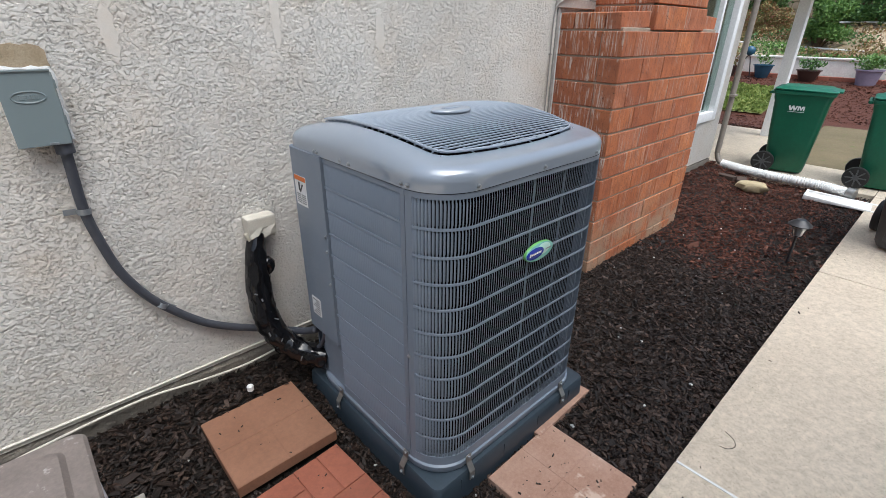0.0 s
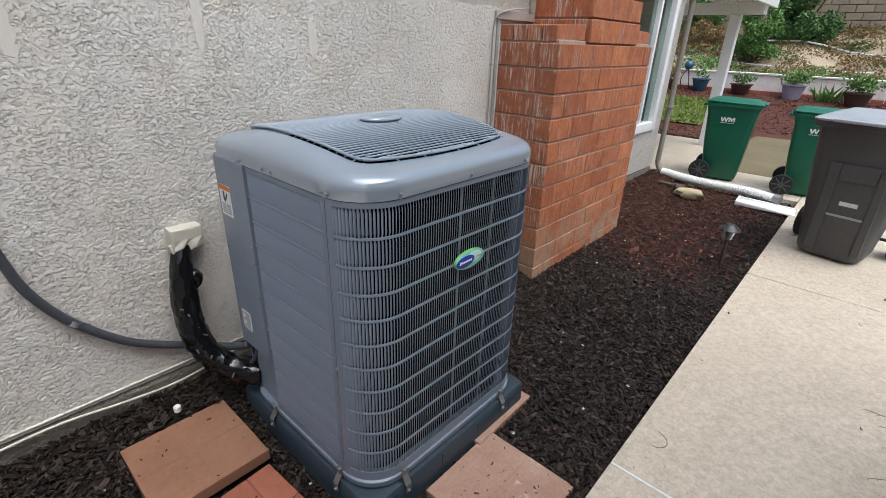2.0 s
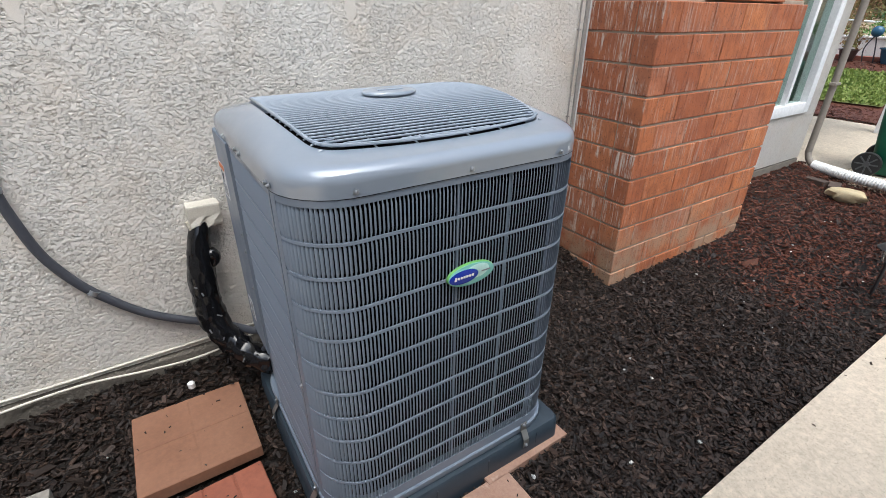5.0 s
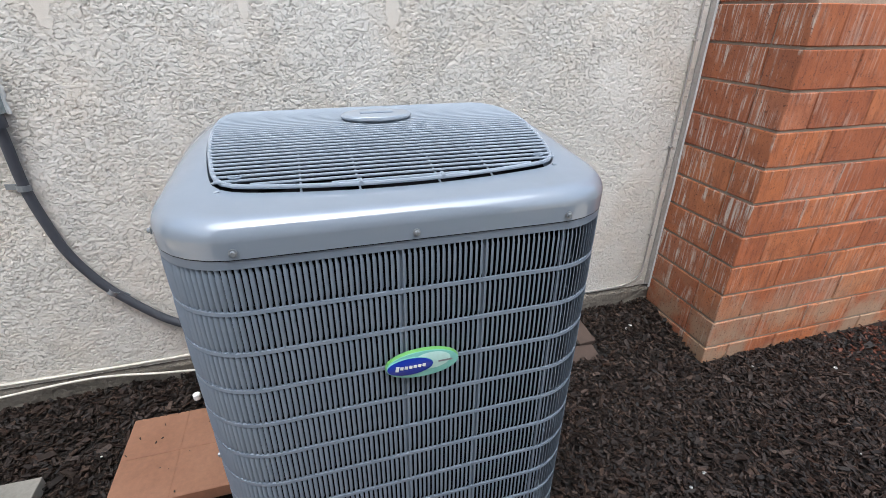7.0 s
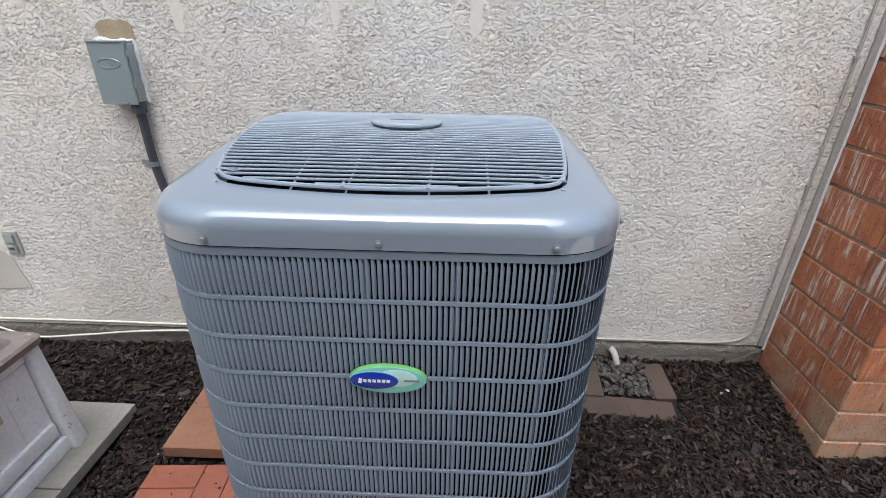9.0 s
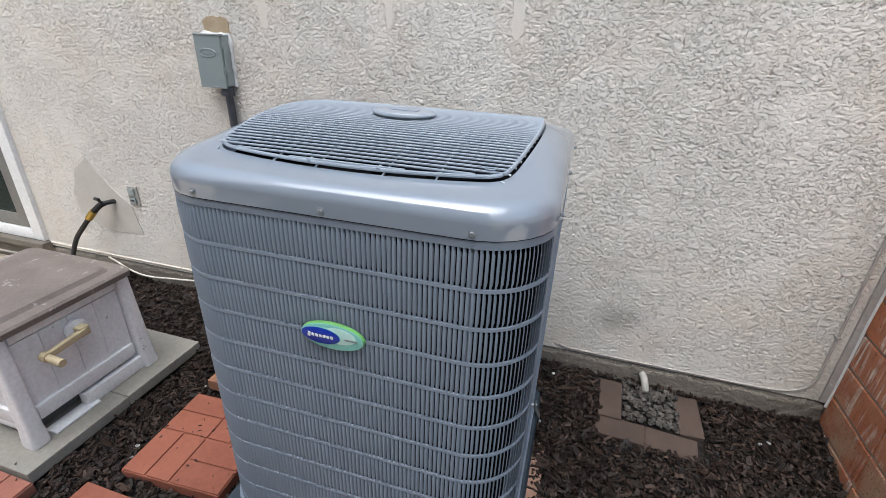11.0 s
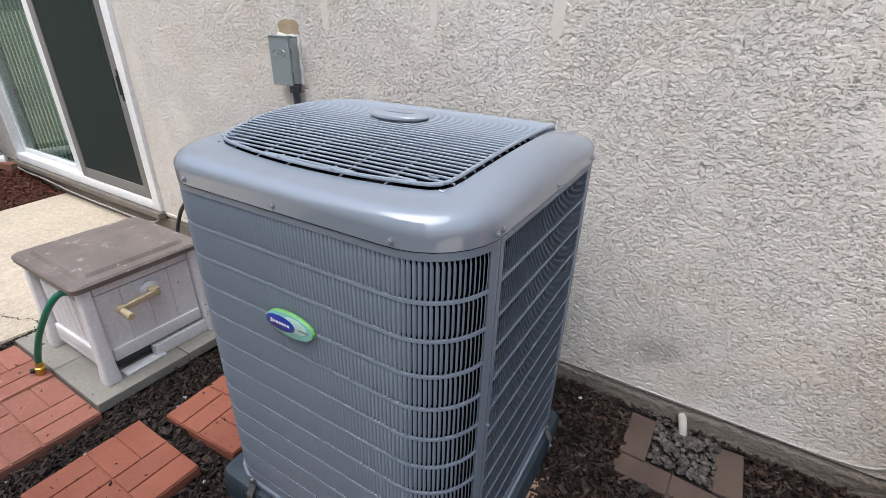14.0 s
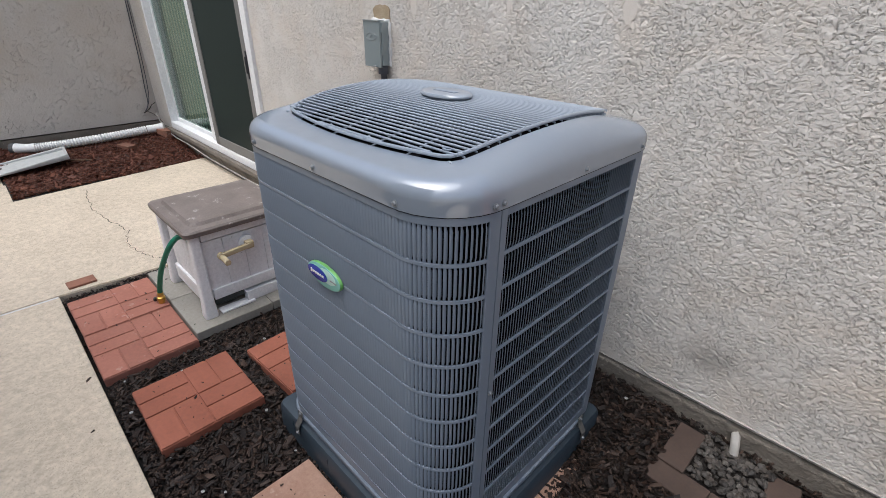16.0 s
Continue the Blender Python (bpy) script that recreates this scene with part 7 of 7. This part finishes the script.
pot(14.0, 4.35, 0.56, 0.12, 0.18, 0.26, M_BROWNPOT, "brown pot with orange flowers", M_LEAFDRY, 200, 35, 0.4)
fp = empty("garden_ornament", "small teal globe on a bent black stand", "garden ornament", at=(14.0, 3.98, 0.56))
part("stand", tube(smooth_path([(14.0, 4.05, 0.55), (14.0, 4.10, 0.85), (14.0, 3.98, 1.08), (14.0, 3.9, 0.80), (14.0, 3.86, 0.56)], 6), 0.012, 6), M_INK, fp)
gb = bmesh.new()
bmesh.ops.create_uvsphere(gb, u_segments=16, v_segments=10, radius=0.11)
part("globe", turn(gb, Matrix.Translation((14.0, 3.98, 1.18))), M_BLUEPOT, fp, smooth=True)
yp = np.random.RandomState(41)
v, f = leaves(46, lambda n, r: np.stack([r.normal(13.9, .06, n), r.normal(0.92, .08, n), np.full(n, 0.55)], -1), 0.36, yp, -0.6, 0.07)
scatter("agave", M_LEAF, v, f, "spiky pale green agave by the garden wall", "plant")

# a fern beyond the walkway, its fronds leaning over the concrete
fr_ = np.random.RandomState(51)


def frond(base, tip, lift, pairs, long):
    """A feathered frond: an arching rib with leaflets in pairs that shorten to the tip."""
    a, b = np.array(base), np.array(tip)
    vs, fs = [], []
    for k in range(pairs):
        t = 0.22 + 0.78 * k / (pairs - 1)
        p = a + (b - a) * t + np.array([0, 0, lift * 4 * t * (1 - t)])
        d = (b - a) / np.linalg.norm(b - a) + np.array([0, 0, lift * 4 * (1 - 2 * t)])
        d /= np.linalg.norm(d)
        side = np.cross(d, (0, 0, 1.0))
        side /= np.linalg.norm(side)
        size = long * (1.05 - t) ** 0.6 * fr_.uniform(0.85, 1.1)
        for s_ in (1, -1):
            q = side * s_ + d * 0.55 - np.array([0, 0, 0.25 * fr_.uniform(0.5, 1.5)])
            q /= np.linalg.norm(q)
            e = d * size * 0.12
            n0 = len(vs)
            vs += [p - e * 0.4, p + q * size * 0.5 - e, p + q * size, p + q * size * 0.5 + e]
            fs.append((n0, n0 + 1, n0 + 2, n0 + 3))
    return vs, fs


fern = empty("fern", "green fern with feathered fronds over the walkway edge", "fern", at=(2.15, -1.15, 0.0))
stem_, pts_, fcs_ = None, [], []
for tx, ty, tz, up in ((2.30, -0.365, 0.27, 0.10), (2.17, -0.405, 0.30, 0.12), (1.95, -0.40, 0.36, 0.12), (1.84, -0.385, 0.30, 0.13), (1.74, -0.42, 0.27, 0.12), (1.55, -0.62, 0.30, 0.14), (2.55, -0.55, 0.28, 0.13), (2.75, -0.85, 0.30, 0.15), (1.50, -1.0, 0.32, 0.15), (1.75, -1.6, 0.30, 0.15), (2.30, -1.7, 0.35, 0.15), (2.70, -1.45, 0.32, 0.15), (2.10, -0.75, 0.55, 0.10), (2.30, -1.25, 0.60, 0.10)):
    root = (2.15 + 0.05 * (tx - 2.15), -1.15 + 0.05 * (ty + 1.15), 0.0)
    v, f = frond(root, (tx, ty, tz), up, 26, 0.075)
    fcs_ += [tuple(q + len(pts_) for q in k) for k in f]
    pts_ += [tuple(q) for q in v]
    rib = [(root[0] + (tx - root[0]) * t, root[1] + (ty - root[1]) * t, root[2] + (tz - root[2]) * t + up * 4 * t * (1 - t)) for t in (i / 10 for i in range(11))]
    stem_ = tube(rib, [0.004 - 0.0003 * i for i in range(11)], 5, bm=stem_)
part("rib", stem_, M_TWIG, fern)
o = scatter("leaflets", M_LEAF, pts_, fcs_, "", "", "stuff", fern)
o.matrix_parent_inverse = Matrix.Translation((-2.15, 1.15, 0.0))
# fallen leaves on the walkway
for x, y, r, long in ((4.72, -0.50, 20, 0.055), (4.23, -0.47, -15, 0.065), (3.54, -0.51, 5, 0.05), (3.68, -0.36, 40, 0.022), (2.55, -0.42, 30, 0.02)):
    lf = loft([[(t * long - long / 2, w * long * 0.16, 0.002 + h), (t * long - long / 2, 0, 0.0045 + h), (t * long - long / 2, -w * long * 0.16, 0.002 + h), (t * long - long / 2, 0, 0.001 + h)] for t, w, h in ((0, 0.15, 0.006), (0.25, 0.8, 0.001), (0.55, 1.0, 0.0), (0.8, 0.7, 0.002), (1.0, 0.1, 0.008))])
    thing("fallen_leaf", turn(lf, pose(x, y, PAVE, 0, 0, r)), M_TWIGDARK, "dark dry curled leaf lying on the walkway", "leaf", "fallen leaves on the walkway", smooth=True)

# ---- bark chips ----
cr_ = np.random.RandomState(2)


def chips(x, y, z, size, r):
    """Flat torn slivers of bark, each an eight-cornered wedge lying at its own tilt."""
    n = len(x)
    ln = size * r.lognormal(0, 0.42, n)
    wd = ln * r.uniform(0.24, 0.50, n)
    th = np.minimum(ln * r.uniform(0.12, 0.30, n), 0.008)
    base = np.array([(-1, -1, -1), (1, -1, -1), (1, 1, -1), (-1, 1, -1), (-1, -1, 1), (1, -1, 1), (1, 1, 1), (-1, 1, 1)], float) * 0.5
    v = base[None] * np.stack([ln, wd, th], -1)[:, None]
    v *= r.uniform(0.55, 1.15, (n, 8, 3))
    a, b, c = r.uniform(0, 2 * np.pi, n), r.normal(0, 0.38, n), r.normal(0, 0.38, n)
    ca, sa, cb, sb, cc, sc = np.cos(a), np.sin(a), np.cos(b), np.sin(b), np.cos(c), np.sin(c)
    o, e = np.zeros(n), np.ones(n)
    rz = np.stack([np.stack([ca, -sa, o], -1), np.stack([sa, ca, o], -1), np.stack([o, o, e], -1)], 1)
    ry = np.stack([np.stack([cb, o, sb], -1), np.stack([o, e, o], -1), np.stack([-sb, o, cb], -1)], 1)
    rx = np.stack([np.stack([e, o, o], -1), np.stack([o, cc, -sc], -1), np.stack([o, sc, cc], -1)], 1)
    v = np.einsum("nij,nkj->nki", rz @ ry @ rx, v) + np.stack([x, y, z], -1)[:, None]
    f = np.array([(4, 5, 6, 7), (0, 1, 5, 4), (1, 2, 6, 5), (2, 3, 7, 6), (3, 0, 4, 7)])
    return v.reshape(-1, 3), (np.arange(n)[:, None, None] * 8 + f[None]).reshape(-1, 4)


def bed_points(n, x0, x1, y0, y1, r, keep):
    x, y = r.uniform(x0, x1, n), r.uniform(y0, y1, n)
    k = keep(x, y)
    return x[k], y[k]


CLEAR = ((-0.81, 0.035, 0.335, 0.755), (-0.83, 0.005, 0.745, 1.57), (0.190, 0.600, 0.400, 0.812), (0.235, 0.66, 0.885, 1.305), (0.247, 0.658, 1.33, 1.74), (0.99, 1.40, 0.38, 0.79), (0.74, 1.68, 0.81, 1.72), (1.30, 1.70, 0.78, 1.18), (1.92, 2.34, 1.61, 1.91), (2.79, 4.29, 1.46, 1.95), (-1.0, -0.885, 0.3, 1.95), (0.79, 0.86, 1.55, 1.7))


def free(x, y):
    k = np.ones(len(x), bool)
    for a, b, c, d in CLEAR:
        k &= ~((x > a) & (x < b) & (y > c) & (y < d))
    return k


def red_share(x, y):
    return smoothstep(3.35, 4.0, x + 0.35 * (y - 1.0) + 0.25 * np.sin(3 * y)) * 0.88 * (1 - 0.7 * smoothstep(0.9, 0.4, y))


x, y = bed_points(84000, -0.88, 3.6, EDGE + 0.008, 1.925, cr_, free)
x2, y2 = bed_points(22000, 3.3, 6.45, EDGE + 0.008, 1.925, cr_, free)
x, y = np.concatenate([x, x2]), np.concatenate([y, y2])
is_red = cr_.uniform(0, 1, len(x)) < red_share(x, y)
z = bed_z(x, y) + cr_.uniform(-0.006, 0.012, len(x))
for nm, mat, k, lab in (("bark_mulch", M_BARK, ~is_red, "dark brown shredded bark mulch covering the bed"), ("red_bark_mulch", M_BARKRED, is_red, "red-brown bark mulch at the far end of the bed")):
    v, f = chips(x[k], y[k], z[k], 0.0185, cr_)
    scatter(nm, mat, v, f, lab, "mulch")
x, y = bed_points(14000, -4.33, -2.85, EDGE + 0.01, 1.92, cr_, lambda a, b: a < -2.86 - 0.13 * (b - 0.32))
v, f = chips(x, y, left_bed_z(x, y) + cr_.uniform(-0.006, 0.012, len(x)), 0.028, cr_)
scatter("side_mulch", M_BARKRED, v, f, "red-brown bark mulch by the patio wall", "mulch")
x, y = bed_points(20000, 9.95, 14.2, -6, 7.0, cr_, lambda a, b: ((a > 11.6) | (b > 1.7)) & ~((a > 11.4) & (a < 13.22) & (b > 2.72)))
v, f = chips(x, y, yard_z(x, y) + 0.004, 0.038, cr_)
scatter("rear_mulch", M_BARKRED, v, f, "red-brown bark mulch in the rear bed", "mulch")
# pale stones and litter on the bark, strays on the concrete
x, y = bed_points(70, -0.8, 5.5, EDGE + 0.03, 1.90, cr_, free)
sp = iter(zip(x, y))
pts = [(a, b, float(bed_z(a, b)) + 0.010) for a, b in zip(x, y)]
v, f = pebble_mesh(len(pts), lambda k: np.array(pts[k]), 0.0085)
scatter("white_pebbles", M_CAULK, v, f, "scattered small white stones on the bark", "pebbles", smooth=True)
x, y = bed_points(36, -0.8, 5.5, EDGE - 0.10, EDGE - 0.01, cr_, lambda a, b: cr_.uniform(0, 1, len(a)) < 0.5)
v, f = chips(x, y, np.full(len(x), PAVE + 0.002), 0.010, cr_)
scatter("stray_bark", M_BARK, v, f, "stray bark crumbs on the walkway edge", "mulch")
# crumbs blown onto the pavers
px, py, pz = [], [], []
for x0, x1, y0, y1, zt, cnt in ((-0.78, 0.02, 0.35, 0.74, 0.0225, 26), (0.20, 0.59, 0.41, 0.80, 0.0195, 22), (0.25, 0.64, 0.90, 1.29, 0.0135, 30), (0.26, 0.64, 1.34, 1.72, 0.0505, 14), (1.0, 1.39, 0.39, 0.78, -0.004, 40), (-0.80, -0.02, 0.76, 0.82, 0.0365, 8)):
    px.append(cr_.uniform(x0, x1, cnt)), py.append(cr_.uniform(y0, y1, cnt)), pz.append(np.full(cnt, zt + 0.0015))
v, f = chips(np.concatenate(px), np.concatenate(py), np.concatenate(pz), 0.0085, cr_)
scatter("paver_crumbs", M_BARK, v, f, "bark crumbs lying on the pavers", "mulch")
